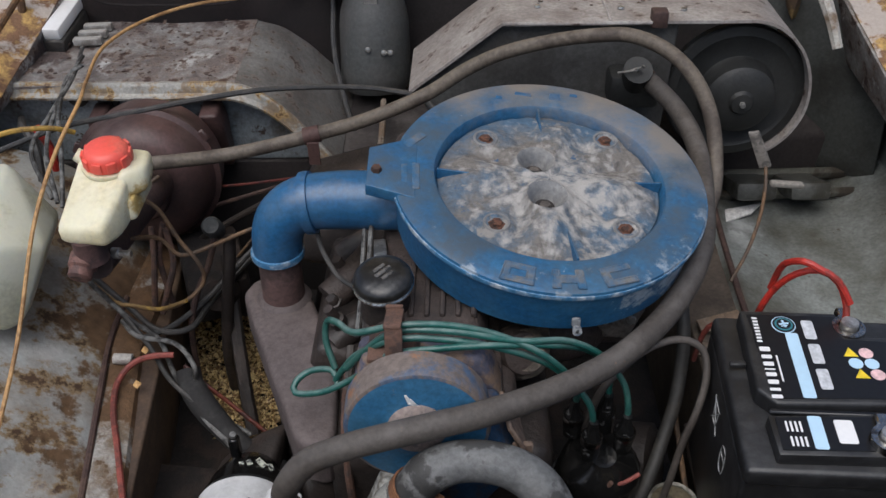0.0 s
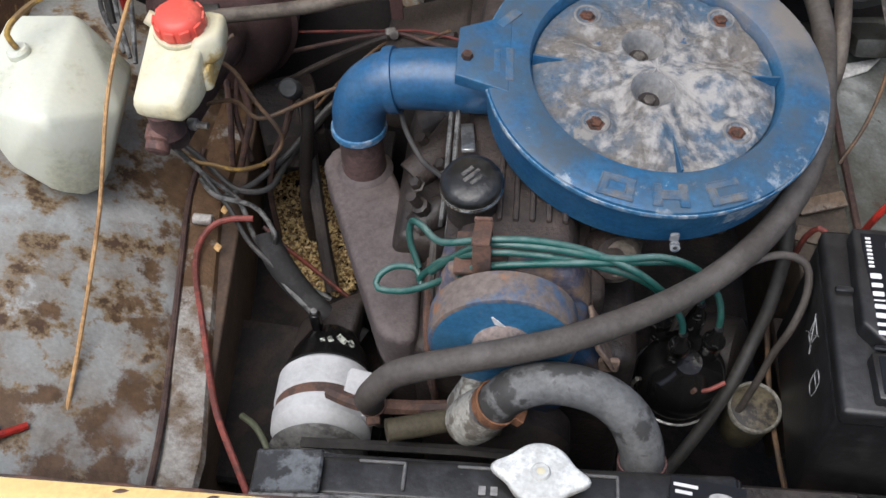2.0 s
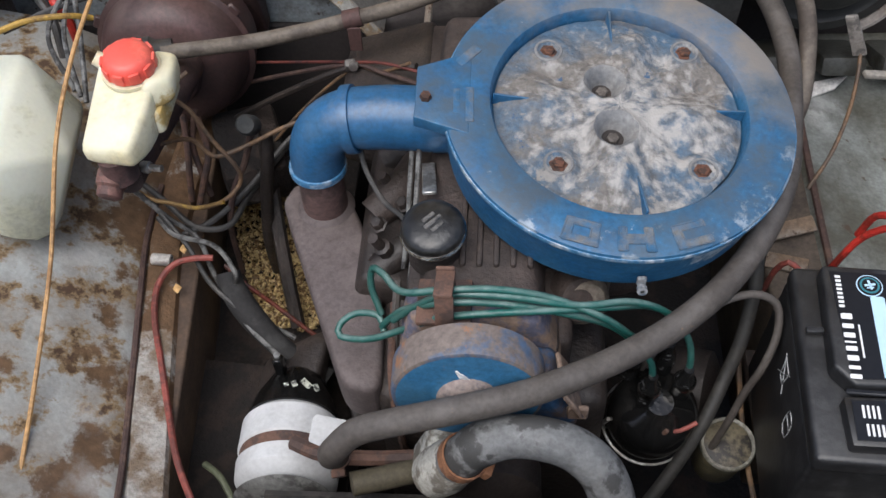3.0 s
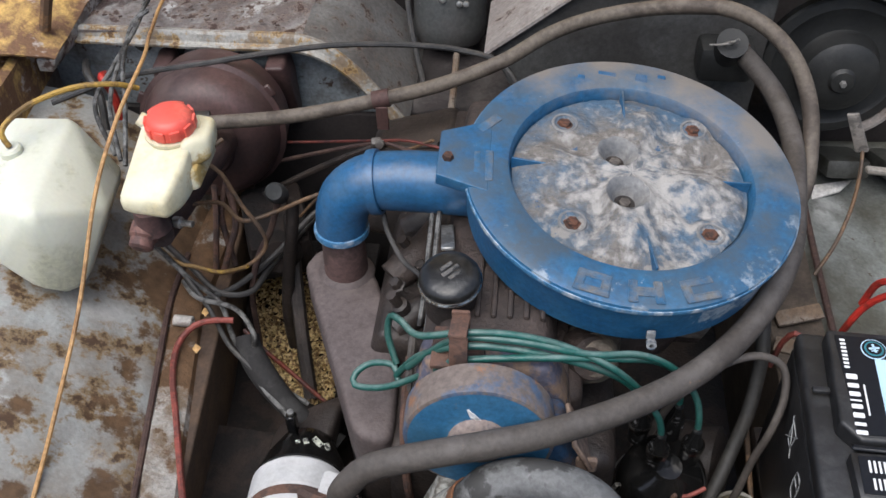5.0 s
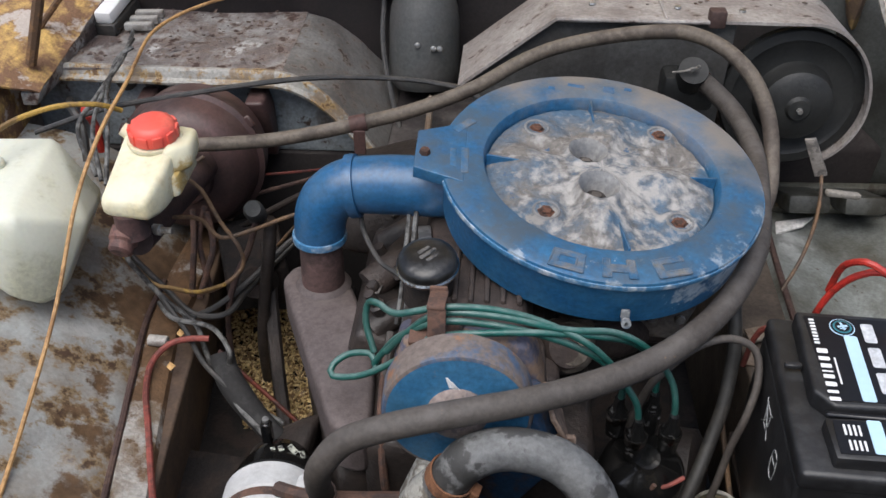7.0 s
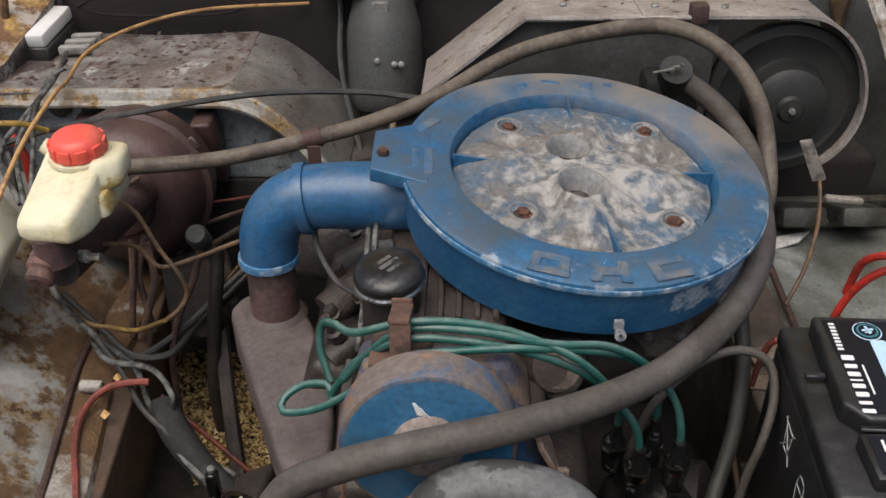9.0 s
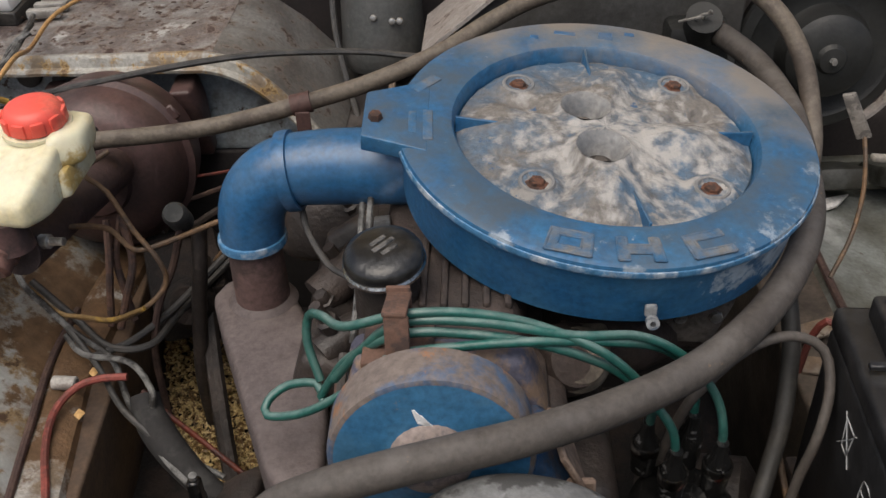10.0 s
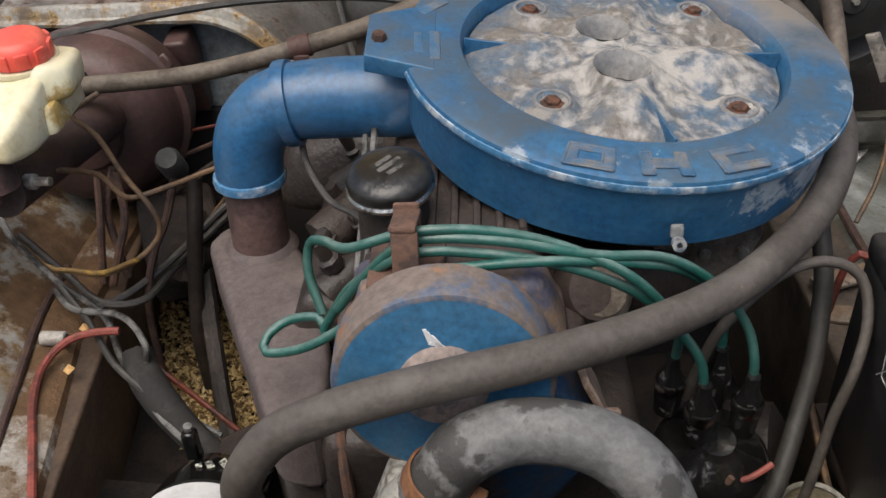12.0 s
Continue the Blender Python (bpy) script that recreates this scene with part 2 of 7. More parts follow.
ALLOY_ROUGH = surface("corroded_alloy", (0.42, 0.41, 0.37), (0.19, 0.17, 0.14), 0.5, 40, 0.8, bump=0.8)
RUST_BAND = surface("rusty_steel_band", (0.125, 0.068, 0.048), (0.075, 0.048, 0.040), 0.5, 40, 0.8, bump=0.4)
RAD_BLACK = surface("satin_black_paint", (0.018, 0.018, 0.018), (0.035, 0.035, 0.036), 0.4, 30, 0.33, bump=0.15, spots=(0.5, 0.5, 0.5), spot_cover=-0.12, spot_scale=80)
CAP_WHITE = surface("pale_cast_cap", (0.74, 0.76, 0.75), (0.64, 0.65, 0.63), 0.5, 40, 0.45, metal=0.1, bump=0.2)
STEEL = surface("bright_zinc_steel", (0.55, 0.54, 0.52), (0.35, 0.33, 0.3), 0.4, 50, 0.35, metal=0.8)
CHROME = surface("tarnished_chrome", (0.5, 0.49, 0.47), (0.2, 0.17, 0.15), 0.4, 60, 0.25, metal=1.0)
BATTERY = surface("black_battery_plastic", (0.016, 0.016, 0.017), (0.026, 0.026, 0.027), 0.4, 40, 0.4, bump=0.12, dust=(0.04, 0.04, 0.04), dust_amount=0.3)
LABEL_BLACK = surface("black_label_film", (0.01, 0.01, 0.011), rough=0.28, bump=0.03)
INK_WHITE = surface("white_print", (0.78, 0.78, 0.78), rough=0.4, bump=0.02, grain=0.03)
INK_BLUE = surface("pale_blue_print", (0.48, 0.68, 0.84), rough=0.4, bump=0.02, grain=0.03)
INK_TEAL = surface("teal_print", (0.045, 0.20, 0.24), rough=0.4, bump=0.02)
INK_YELLOW = surface("yellow_print", (0.75, 0.55, 0.03), rough=0.4, bump=0.02)
INK_PINK = surface("pink_print", (0.75, 0.5, 0.5), rough=0.4, bump=0.02)
BAKELITE = surface("glossy_black_bakelite", (0.007, 0.007, 0.007), (0.014, 0.013, 0.012), 0.3, 40, 0.11, bump=0.12)
# grey patches stand in for the sky's highlights on the boots
BOOT = surface("black_boot_with_highlights", (0.012, 0.012, 0.012), (0.20, 0.20, 0.20), 0.10, 90, 0.14, bump=0.2, soft=0.1)
# near-black: the shade low in the bay is put into this colour
VOID = surface("near_black_shade", (0.014, 0.011, 0.010), (0.034, 0.023, 0.018), 0.5, 18, 0.92, bump=0.9)
CHIP = surface("golden_husks", (0.60, 0.45, 0.21), (0.20, 0.115, 0.045), 0.52, 150, 0.45)
GROUND = surface("bare_earth", (0.10, 0.08, 0.06), (0.06, 0.05, 0.04), 0.5, 3, 0.95)
WHITE_TAPE = surface("grey_tape", (0.42, 0.40, 0.37), (0.25, 0.22, 0.2), 0.4, 40, 0.7)
GLASSY = surface("stained_clear_plastic", (0.13, 0.12, 0.08), (0.22, 0.19, 0.11), 0.5, 40, 0.3, coat=0.3)


def plate_material():
    """Chalky white oxide streaking outwards from the centre of a cast plate, over worn blue."""
    m = surface("oxidised_alloy", (0.150, 0.137, 0.124), (0.070, 0.125, 0.190), 0.44, 15, 0.75, bump=0.8, soft=0.18, patch=(0.24, 0.227, 0.21), patch_cover=0.04, patch_scale=24, spots=(0.040, 0.085, 0.155), spot_cover=0.16, spot_scale=46)
    nt = m.node_tree
    n, lk = nt.nodes, nt.links
    b = n["Principled BSDF"]
    old = b.inputs["Base Color"].links[0].from_socket
    tc = n.new("ShaderNodeTexCoord")
    flat = n.new("ShaderNodeVectorMath")
    flat.operation = "MULTIPLY"
    flat.inputs[1].default_value = (1, 1, 0)
    lk.new(tc.outputs["Object"], flat.inputs[0])
    heart = n.new("ShaderNodeVectorMath")
    heart.operation = "SUBTRACT"
    heart.inputs[1].default_value = (0.018, -0.018, 0)
    lk.new(flat.outputs[0], heart.inputs[0])
    far = n.new("ShaderNodeVectorMath")
    far.operation = "LENGTH"
    lk.new(heart.outputs[0], far.inputs[0])
    unit = n.new("ShaderNodeVectorMath")
    unit.operation = "NORMALIZE"
    lk.new(flat.outputs[0], unit.inputs[0])
    rad = n.new("ShaderNodeVectorMath")
    rad.operation = "MULTIPLY_ADD"
    lk.new(flat.outputs[0], rad.inputs[0])
    rad.inputs[1].default_value = (48, 48, 48)
    lk.new(unit.outputs[0], rad.inputs[2])
    streak = n.new("ShaderNodeTexNoise")
    streak.inputs["Scale"].default_value, streak.inputs["Detail"].default_value = 1.1, 6.0
    streak.inputs["Roughness"].default_value = 0.60
    streak.inputs["Distortion"].default_value = 0.1
    lk.new(rad.outputs[0], streak.inputs["Vector"])
    lean = n.new("ShaderNodeMath")
    lean.operation = "MULTIPLY_ADD"
    lk.new(far.outputs["Value"], lean.inputs[0])
    lean.inputs[1].default_value, lean.inputs[2].default_value = -1.7, 0.115
    add = n.new("ShaderNodeMath")
    lk.new(streak.outputs["Fac"], add.inputs[0])
    lk.new(lean.outputs[0], add.inputs[1])
    rg = n.new("ShaderNodeMapRange")
    rg.inputs["From Min"].default_value, rg.inputs["From Max"].default_value = 0.45, 0.62
    lk.new(add.outputs[0], rg.inputs["Value"])
    mix = n.new("ShaderNodeMix")
    mix.data_type = "RGBA"
    lk.new(rg.outputs["Result"], mix.inputs[0])
    lk.new(old, mix.inputs[6])
    mix.inputs[7].default_value = (0.33, 0.315, 0.295, 1)
    lk.new(mix.outputs[2], b.inputs["Base Color"])
    return m


PLATE = plate_material()


# ---- building helpers ----
def mesh_of(bm, name, material, smooth=True, angle=38):
    bmesh.ops.recalc_face_normals(bm, faces=bm.faces)
    for f in bm.faces:
        f.smooth = smooth
    for e in bm.edges:
        if len(e.link_faces) == 2 and e.calc_face_angle(0) > radians(angle):
            e.smooth = False
    me = bpy.data.meshes.new(name)
    bm.to_mesh(me)
    bm.free()
    me.materials.append(material)
    return me


def thing(name, at, label, category, group=""):
    root = new(name)
    root.location = at
    root.empty_display_size = 0.02
    return tagged(root, label, category, group)


def part(name, bm, material, parent, label=""):
    """One mesh object under a thing or a part; bm is given in world metres."""
    top = parent
    while top.parent:
        top = top.parent
    bmesh.ops.translate(bm, vec=-Vector(top.location), verts=bm.verts)
    ob = new(name, mesh_of(bm, name, material))
    ob.parent = parent
    return tagged(ob, label)


def solo(name, bm, material, label, category, group="", kind=""):
    c = sum((v.co for v in bm.verts), Vector()) / len(bm.verts)
    bmesh.ops.translate(bm, vec=-c, verts=bm.verts)
    ob = new(name, mesh_of(bm, name, material))
    ob.location = c
    return tagged(ob, label, category, group, kind)


def turned(bm, m):
    bmesh.ops.transform(bm, matrix=m, verts=bm.verts)
    return bm


def axis_matrix(at, axis, twist=0):
    q = Vector(axis).normalized().to_track_quat("Z", "Y")
    return Matrix.Translation(at) @ q.to_matrix().to_4x4() @ Matrix.Rotation(radians(twist), 4, "Z")


def box(size, at=(0, 0, 0), bevel=0.002, seg=2, rot=(0, 0, 0)):
    bm = bmesh.new()
    bmesh.ops.create_cube(bm, size=1, matrix=Matrix.Diagonal((*size, 1)))
    if bevel:
        bmesh.ops.bevel(bm, geom=bm.edges[:], offset=min(bevel, min(size) * 0.45), segments=seg, affect="EDGES", profile=0.5)
    return turned(bm, pose(*at, *rot))


def revolve(profile, seg=48, arc=None):
    """A lathe body round z from (radius, height) pairs."""
    bm = bmesh.new()
    rings = []
    for r, z in profile:
        if r < 1e-6:
            rings.append([bm.verts.new((0, 0, z))])
        else:
            rings.append([bm.verts.new((r * math.cos(2 * math.pi * k / seg), r * math.sin(2 * math.pi * k / seg), z)) for k in range(seg)])
    for a, b in zip(rings, rings[1:]):
        for k in range(seg):
            j = (k + 1) % seg
            if len(a) == 1 and len(b) == 1:
                continue
            if len(a) == 1:
                bm.faces.new((a[0], b[j], b[k]))
            elif len(b) == 1:
                bm.faces.new((a[k], a[j], b[0]))
            else:
                bm.faces.new((a[k], a[j], b[j], b[k]))
    return bm


def smooth_line(points, step):
    p = [Vector(q) for q in points]
    p = [p[0] * 2 - p[1]] + p + [p[-1] * 2 - p[-2]]
    out = []
    for i in range(1, len(p) - 2):
        a, b, c, d = p[i - 1:i + 3]
        k = max(2, int((c - b).length / step))
        for s in range(k):
            t = s / k
            out.append(0.5 * (2 * b + (c - a) * t + (2 * a - 5 * b + 4 * c - d) * t * t + (3 * b - a - 3 * c + d) * t ** 3))
    out.append(p[-2])
    return out


def tube(points, radius, sides=10, step=0.008, caps=True):
    """A round tube along a smooth line; radius is a number or a function of the share of its length."""
    line = smooth_line(points, step)
    bm = bmesh.new()
    side = None
    rings = []
    for i, c in enumerate(line):
        d = (line[min(i + 1, len(line) - 1)] - line[max(i - 1, 0)]).normalized()
        if side is None:
            side = d.orthogonal().normalized()
        side = (side - d * side.dot(d)).normalized()
        up = d.cross(side)
        r = radius(i / (len(line) - 1)) if callable(radius) else radius
        rings.append([bm.verts.new(c + (side * math.cos(a) + up * math.sin(a)) * r) for a in (2 * math.pi * k / sides for k in range(sides))])
    for a, b in zip(rings, rings[1:]):
        for k in range(sides):
            j = (k + 1) % sides
            bm.faces.new((a[k], a[j], b[j], b[k]))
    if caps:
        bm.faces.new(rings[0][::-1])
        bm.faces.new(rings[-1])
    return bm


def slab(outline, low, high, bevel=0.003, seg=2):
    """An outline in x, y raised from low to high, with rounded edges."""
    bm = bmesh.new()
    f = bm.faces.new([bm.verts.new((x, y, low)) for x, y in outline])
    r = bmesh.ops.extrude_face_region(bm, geom=[f])
    bmesh.ops.translate(bm, vec=(0, 0, high - low), verts=[v for v in r["geom"] if isinstance(v, bmesh.types.BMVert)])
    if bevel:
        bmesh.ops.bevel(bm, geom=bm.edges[:], offset=bevel, segments=seg, affect="EDGES", profile=0.5)
    return bm


def hull(points, bevel=0.0, seg=3):
    bm = bmesh.new()
    for p in points:
        bm.verts.new(p)
    bmesh.ops.convex_hull(bm, input=bm.verts[:])
    bmesh.ops.dissolve_limit(bm, angle_limit=radians(4), verts=bm.verts[:], edges=bm.edges[:])
    if bevel:
        bmesh.ops.bevel(bm, geom=bm.edges[:], offset=bevel, segments=seg, affect="EDGES", profile=0.5)
    return bm


def sheet(fx, nu, nv, thick=0.003):
    """A surface fx(u, v) for u, v from 0 to 1, given a thickness."""
    bm = bmesh.new()
    grid = [[bm.verts.new(fx(i / nu, j / nv)) for j in range(nv + 1)] for i in range(nu + 1)]
    for i in range(nu):
        for j in range(nv):
            bm.faces.new((grid[i][j], grid[i + 1][j], grid[i + 1][j + 1], grid[i][j + 1]))
    bmesh.ops.recalc_face_normals(bm, faces=bm.faces)
    bmesh.ops.solidify(bm, geom=bm.faces[:], thickness=thick)
    return bm


def joined(*parts_):
    bm = bmesh.new()
    for b in parts_:
        me = bpy.data.meshes.new("tmp")
        b.to_mesh(me)
        b.free()
        bm.from_mesh(me)
        bpy.data.meshes.remove(me)
    return bm


def lettering(text, size, depth, m, stretch=1.0):
    """Raised letters in the built-in font, as a bmesh; they lie in the local xy plane of m."""
    cu = bpy.data.curves.new("text", "FONT")
    cu.body, cu.size, cu.extrude, cu.resolution_u = text, size, depth, 3
    cu.align_x, cu.align_y = "CENTER", "CENTER"
    ob = bpy.data.objects.new("text", cu)
    scene.collection.objects.link(ob)
    me = bpy.data.meshes.new_from_object(ob.evaluated_get(bpy.context.evaluated_depsgraph_get()))
    bm = bmesh.new()
    bm.from_mesh(me)
    bpy.data.objects.remove(ob)
    bpy.data.curves.remove(cu)
    bpy.data.meshes.remove(me)
    return turned(bm, m @ Matrix.Diagonal((stretch, 1, 1, 1)))


def cable(name, points, r, material, label, category="cable", group="", sides=8, step=0.008):
    return solo(name, tube(points, r, sides, step), material, label, category, group)


def band(at, axis, r, width, material, parent, label="", screw=True):
    """A worm-drive clamp round a hose."""
    bm = turned(revolve([(r, -width / 2), (r + 0.0018, -width / 2), (r + 0.0018, width / 2), (r, width / 2), (r, -width / 2)], 24), axis_matrix(at, axis))
    ob = part("clamp", bm, material, parent, label)
    if screw:
        part("clamp_screw", turned(box((0.014, 0.008, width * 1.1), (0, -(r + 0.005), 0), 0.001, 1), axis_matrix(at, axis)), material, ob)
    return ob


# ---- setting ----
ground = new("ground", mesh_of(box((400, 400, 0.1), (0, 0, -0.05), 0), "ground", GROUND))
tagged(ground, "bare dark earth under the car", "ground", kind="structure")


def wing_left(u, v):
    y = 0.40 + 0.86 * v
    edge = -0.340 - 0.065 * min(1.0, max(0.0, (y - 0.60) / 0.36))
    prof = [(0, 0.598), (0.004, 0.608), (0.038, 0.620), (0.046, 0.616), (0.054, 0.626), (0.10, 0.660), (0.15, 0.694), (0.20, 0.722), (0.25, 0.738), (0.30, 0.748), (0.36, 0.757)]
    d = u
    for (a, za), (b, zb) in zip(prof, prof[1:]):
        if d <= b + 1e-9:
            z = za + (zb - za) * (d - a) / (b - a)
            break
    z -= 0.03 * max(0.0, (0.70 - y) / 0.3) * min(1, d / 0.1)
    z += 0.004 * noise.noise((d * 9, y * 7, 0.3)) + 0.0015 * noise.noise((d * 40, y * 34, 1.3))
    return (edge - d, y, z)


solo("wing_edge_strip", sheet(lambda u, v: wing_left(0.045 * u, v), 12, 60), surface("pale_flaked_strip", (0.38, 0.365, 0.34), (0.19, 0.14, 0.095), 0.45, 22, 0.65, bump=0.7, soft=0.15, spots=(0.10, 0.06, 0.03), spot_cover=0.2, spot_scale=45, stain_colour=(0.15, 0.085, 0.042), stains=((-0.43, 1.03, 0.61, 0.13), (-0.41, 0.94, 0.61, 0.09), (-0.43, 1.17, 0.61, 0.14), (-0.39, 0.86, 0.60, 0.06), (-0.37, 0.74, 0.60, 0.025))), "pale flaking strip along the inner wing edge", "car panel", kind="structure")
solo("inner_wing_left", sheet(lambda u, v: wing_left(0.045 + 0.315 * u, v), 72, 60), PANEL_GREY, "grey-painted inner wing panel blotched with brown rust", "car panel", kind="structure")
cable("seam_sealer", [(-0.383, 0.42, 0.612), (-0.384, 0.52, 0.616), (-0.390, 0.62, 0.620), (-0.409, 0.74, 0.6215), (-0.4305, 0.86, 0.622), (-0.447, 0.96, 0.622), (-0.450, 1.05, 0.622)],
      0.0042, SEAM, "dark brown sealer bead along the inner wing", "seam sealer")
solo("chassis_side", hull([(-0.342, 0.40, 0.60), (-0.346, 0.62, 0.60), (-0.406, 0.97, 0.60), (-0.41, 1.26, 0.60), (-0.36, 0.40, 0.28), (-0.37, 0.62, 0.28), (-0.44, 0.97, 0.28), (-0.46, 1.26, 0.28),
                           (-0.37, 0.40, 0.60), (-0.39, 0.62, 0.60), (-0.46, 0.97, 0.60), (-0.50, 1.26, 0.60)], 0.004), surface("dark_rusty_rail", (0.075, 0.050, 0.036), (0.14, 0.088, 0.052), 0.4, 12, 0.75, soft=0.2),
     "dark rusty inner side of the chassis rail", "car panel", kind="structure")


def gutter(u, v):
    y = 0.38 + 1.30 * v
    x0 = -0.655 - 0.055 * min(1, v * 1.3)
    prof = [(0, 0.730), (-0.004, 0.80), (-0.014, 0.806), (-0.022, 0.792), (-0.042, 0.792), (-0.052, 0.815), (-0.066, 0.835), (-0.12, 0.838), (-0.30, 0.825)]
    k = u * (len(prof) - 1)
    i = min(int(k), len(prof) - 2)
    f = k - i
    dx = prof[i][0] + (prof[i + 1][0] - prof[i][0]) * f
    z = prof[i][1] + (prof[i + 1][1] - prof[i][1]) * f
    return (x0 + dx, y, z + 0.03 * v + 0.002 * noise.noise((y * 11, dx * 30, 2.2)))


solo("wing_gutter", sheet(gutter, 32, 60), YELLOW_RUST, "yellow wing edge with a rusty flaking rain gutter", "car panel", kind="structure")
solo("wing_wall", box((0.01, 1.3, 0.40), (-0.715, 1.0, 0.55), 0.002), PANEL_RUST, "rust-brown panel under the wing", "car panel", kind="structure")


def slam(u, v):
    x = -0.80 + 1.60 * u
    prof = [(0.464, 0.795), (0.462, 0.838), (0.458, 0.847), (0.445, 0.850), (0.40, 0.850), (0.36, 0.850), (0.32, 0.850), (0.28, 0.850), (0.22, 0.848), (0.15, 0.84), (0.10, 0.80), (0.09, 0.6)]
    k = v * (len(prof) - 1)
    i = min(int(k), len(prof) - 2)
    f = k - i
    y = prof[i][0] + (prof[i + 1][0] - prof[i][0]) * f
    z = prof[i][1] + (prof[i + 1][1] - prof[i][1]) * f
    inside = 1.0
    for a, b in ((x + 0.60, -x - 0.36), (x + 0.10, 0.42 - x)):
        d = min(a, b, 0.424 - y, y - 0.20)
        inside = min(inside, 1 - min(1, max(0, d / 0.012)))
    if y < 0.44 and z > 0.84:
        z -= 0.005 * (1 - inside)
    return (x, y - 0.008 * x, z)


solo("front_panel", sheet(slam, 130, 66), YELLOW, "yellow front cross panel with pressed recesses and rusty edge", "car panel", kind="structure")
cable("rusty_edge", [(x, 0.4595 - 0.008 * x + 0.0008 * math.sin(40 * x), 0.8458) for x in [-0.70 + 0.05 * k for k in range(29)]], lambda q: 0.0014 + 0.0008 * math.sin(90 * q) * math.sin(37 * q), RUST_BAND, "rusty back edge of the yellow front panel", "rust", "", 6)
cable("pressed_groove", [(-0.62, 0.4405, 0.8500), (-0.46, 0.4405, 0.8500), (-0.385, 0.4410, 0.8500), (-0.350, 0.4420, 0.8500), (-0.333, 0.4330, 0.8500), (-0.326, 0.4150, 0.8500), (-0.322, 0.38, 0.8500), (-0.318, 0.24, 0.8500)], 0.0014, surface("ochre_crease", (0.62, 0.33, 0.07), (0.45, 0.22, 0.05), 0.4, 40, 0.6), "ochre crease round the pressed recess of the front panel", "car panel")
for x, r in ((-0.31, 0.004), (-0.235, 0.003), (-0.06, 0.004), (-0.16, 0.003), (0.05, 0.003)):
    cable("rust_blister", [(x - r * 1.6, 0.455, 0.8480), (x, 0.456, 0.8482), (x + r * 1.6, 0.457, 0.8478)], lambda s, q=r: 0.0004 + q * 0.4 * math.sin(math.pi * s), RUST_BAND, "blister of rust on the yellow front panel", "rust", sides=6)

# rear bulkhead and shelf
solo("bulkhead", box((1.50, 0.02, 0.78), (-0.02, 1.57, 0.545), 0.003), WALL_DARK, "dusty bulkhead behind the engine, shade put into its colour", "car panel", kind="structure")
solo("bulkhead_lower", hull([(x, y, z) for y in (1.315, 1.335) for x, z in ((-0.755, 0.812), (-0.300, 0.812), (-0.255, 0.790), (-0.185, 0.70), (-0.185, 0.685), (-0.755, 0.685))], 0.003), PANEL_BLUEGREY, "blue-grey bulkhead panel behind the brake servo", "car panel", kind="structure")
solo("bulkhead_foot", box((0.565, 0.02, 0.47), (-0.4725, 1.318, 0.449), 0.003), WALL_DARK, "foot of the bulkhead, shade put into its colour", "car panel", kind="structure")


def shelf(u, v):
    x = -0.76 + 0.45 * u
    y = 1.285 + 0.205 * v
    z = 0.832 + 0.010 * v + 0.004 * noise.noise((x * 9, y * 9, 5)) - 0.012 * max(0, 1 - abs(x + 0.44) / 0.09) * max(0, 1 - abs(y - 1.42) / 0.08)
    return (x, y, z)


ledge = solo("bulkhead_shelf", sheet(shelf, 60, 36, 0.004), PANEL_PALE, "pale flaking bulkhead shelf spotted with rust", "car panel", kind="structure")
RIM = smooth_line([(-0.76, 1.292, 0.832), (-0.60, 1.290, 0.831), (-0.43, 1.285, 0.831), (-0.345, 1.285, 0.831), (-0.312, 1.284, 0.829), (-0.275, 1.280, 0.817), (-0.2385, 1.276, 0.789), (-0.202, 1.271, 0.749), (-0.165, 1.267, 0.698)], 0.006)


def ledge_lip(u, v):
    p = RIM[min(int(u * (len(RIM) - 1) + 0.5), len(RIM) - 1)]
    prof = ((0.006, 0.003), (-0.001, 0.004), (-0.004, 0.001), (-0.006, -0.010), (-0.008, -0.0115), (-0.013, -0.0122), (-0.0145, -0.0140), (-0.0135, -0.018))
    dy, dz = prof[min(int(v * (len(prof) - 1) + 0.5), len(prof) - 1)]
    return (p.x, p.y + dy, p.z + dz + 0.0012 * noise.noise((p.x * 30, dy * 200, 4)))


solo("shelf_flange", sheet(ledge_lip, len(RIM) - 1, 7, 0.002),
     surface("pale_seam_flange", (0.33, 0.32, 0.29), (0.24, 0.18, 0.12), 0.40, 30, 0.5, bump=0.6, spots=(0.11, 0.06, 0.028), spot_cover=0.26, spot_scale=50, halo=(0.33, 0.22, 0.09)), "rusty pale stepped flange along the shelf edge", "car panel", kind="structure")


def shelf_side(u, v):
    a = Vector((-0.312, 1.285, 0.832)).lerp(Vector((-0.312, 1.490, 0.842)), v)
    b = Vector((-0.165, 1.268, 0.70)).lerp(Vector((-0.16, 1.490, 0.72)), v)
    p = a.lerp(b, u)
    p.z = a.z + (b.z - a.z) * u ** 1.7 + 0.003 * noise.noise((u * 5, v * 5, 8))
    return p


solo("shelf_slope", sheet(shelf_side, 24, 24, 0.004), surface("grey_slope_paint", (0.18, 0.18, 0.174), (0.095, 0.084, 0.078), 0.5, 11, 0.55, bump=0.5, soft=0.3, spots=(0.055, 0.036, 0.028), spot_cover=0.28, spot_scale=50, halo=(0.15, 0.13, 0.115)), "sloping pale panel beside the bulkhead shelf with peeling paint", "car panel", kind="structure")
# maroon darkened to carry the shadow behind the shelf
MAROON_BACK = surface("shaded_maroon_bulkhead", (0.017, 0.011, 0.0105), (0.010, 0.0075, 0.007), 0.5, 6, 0.92, soft=0.25)
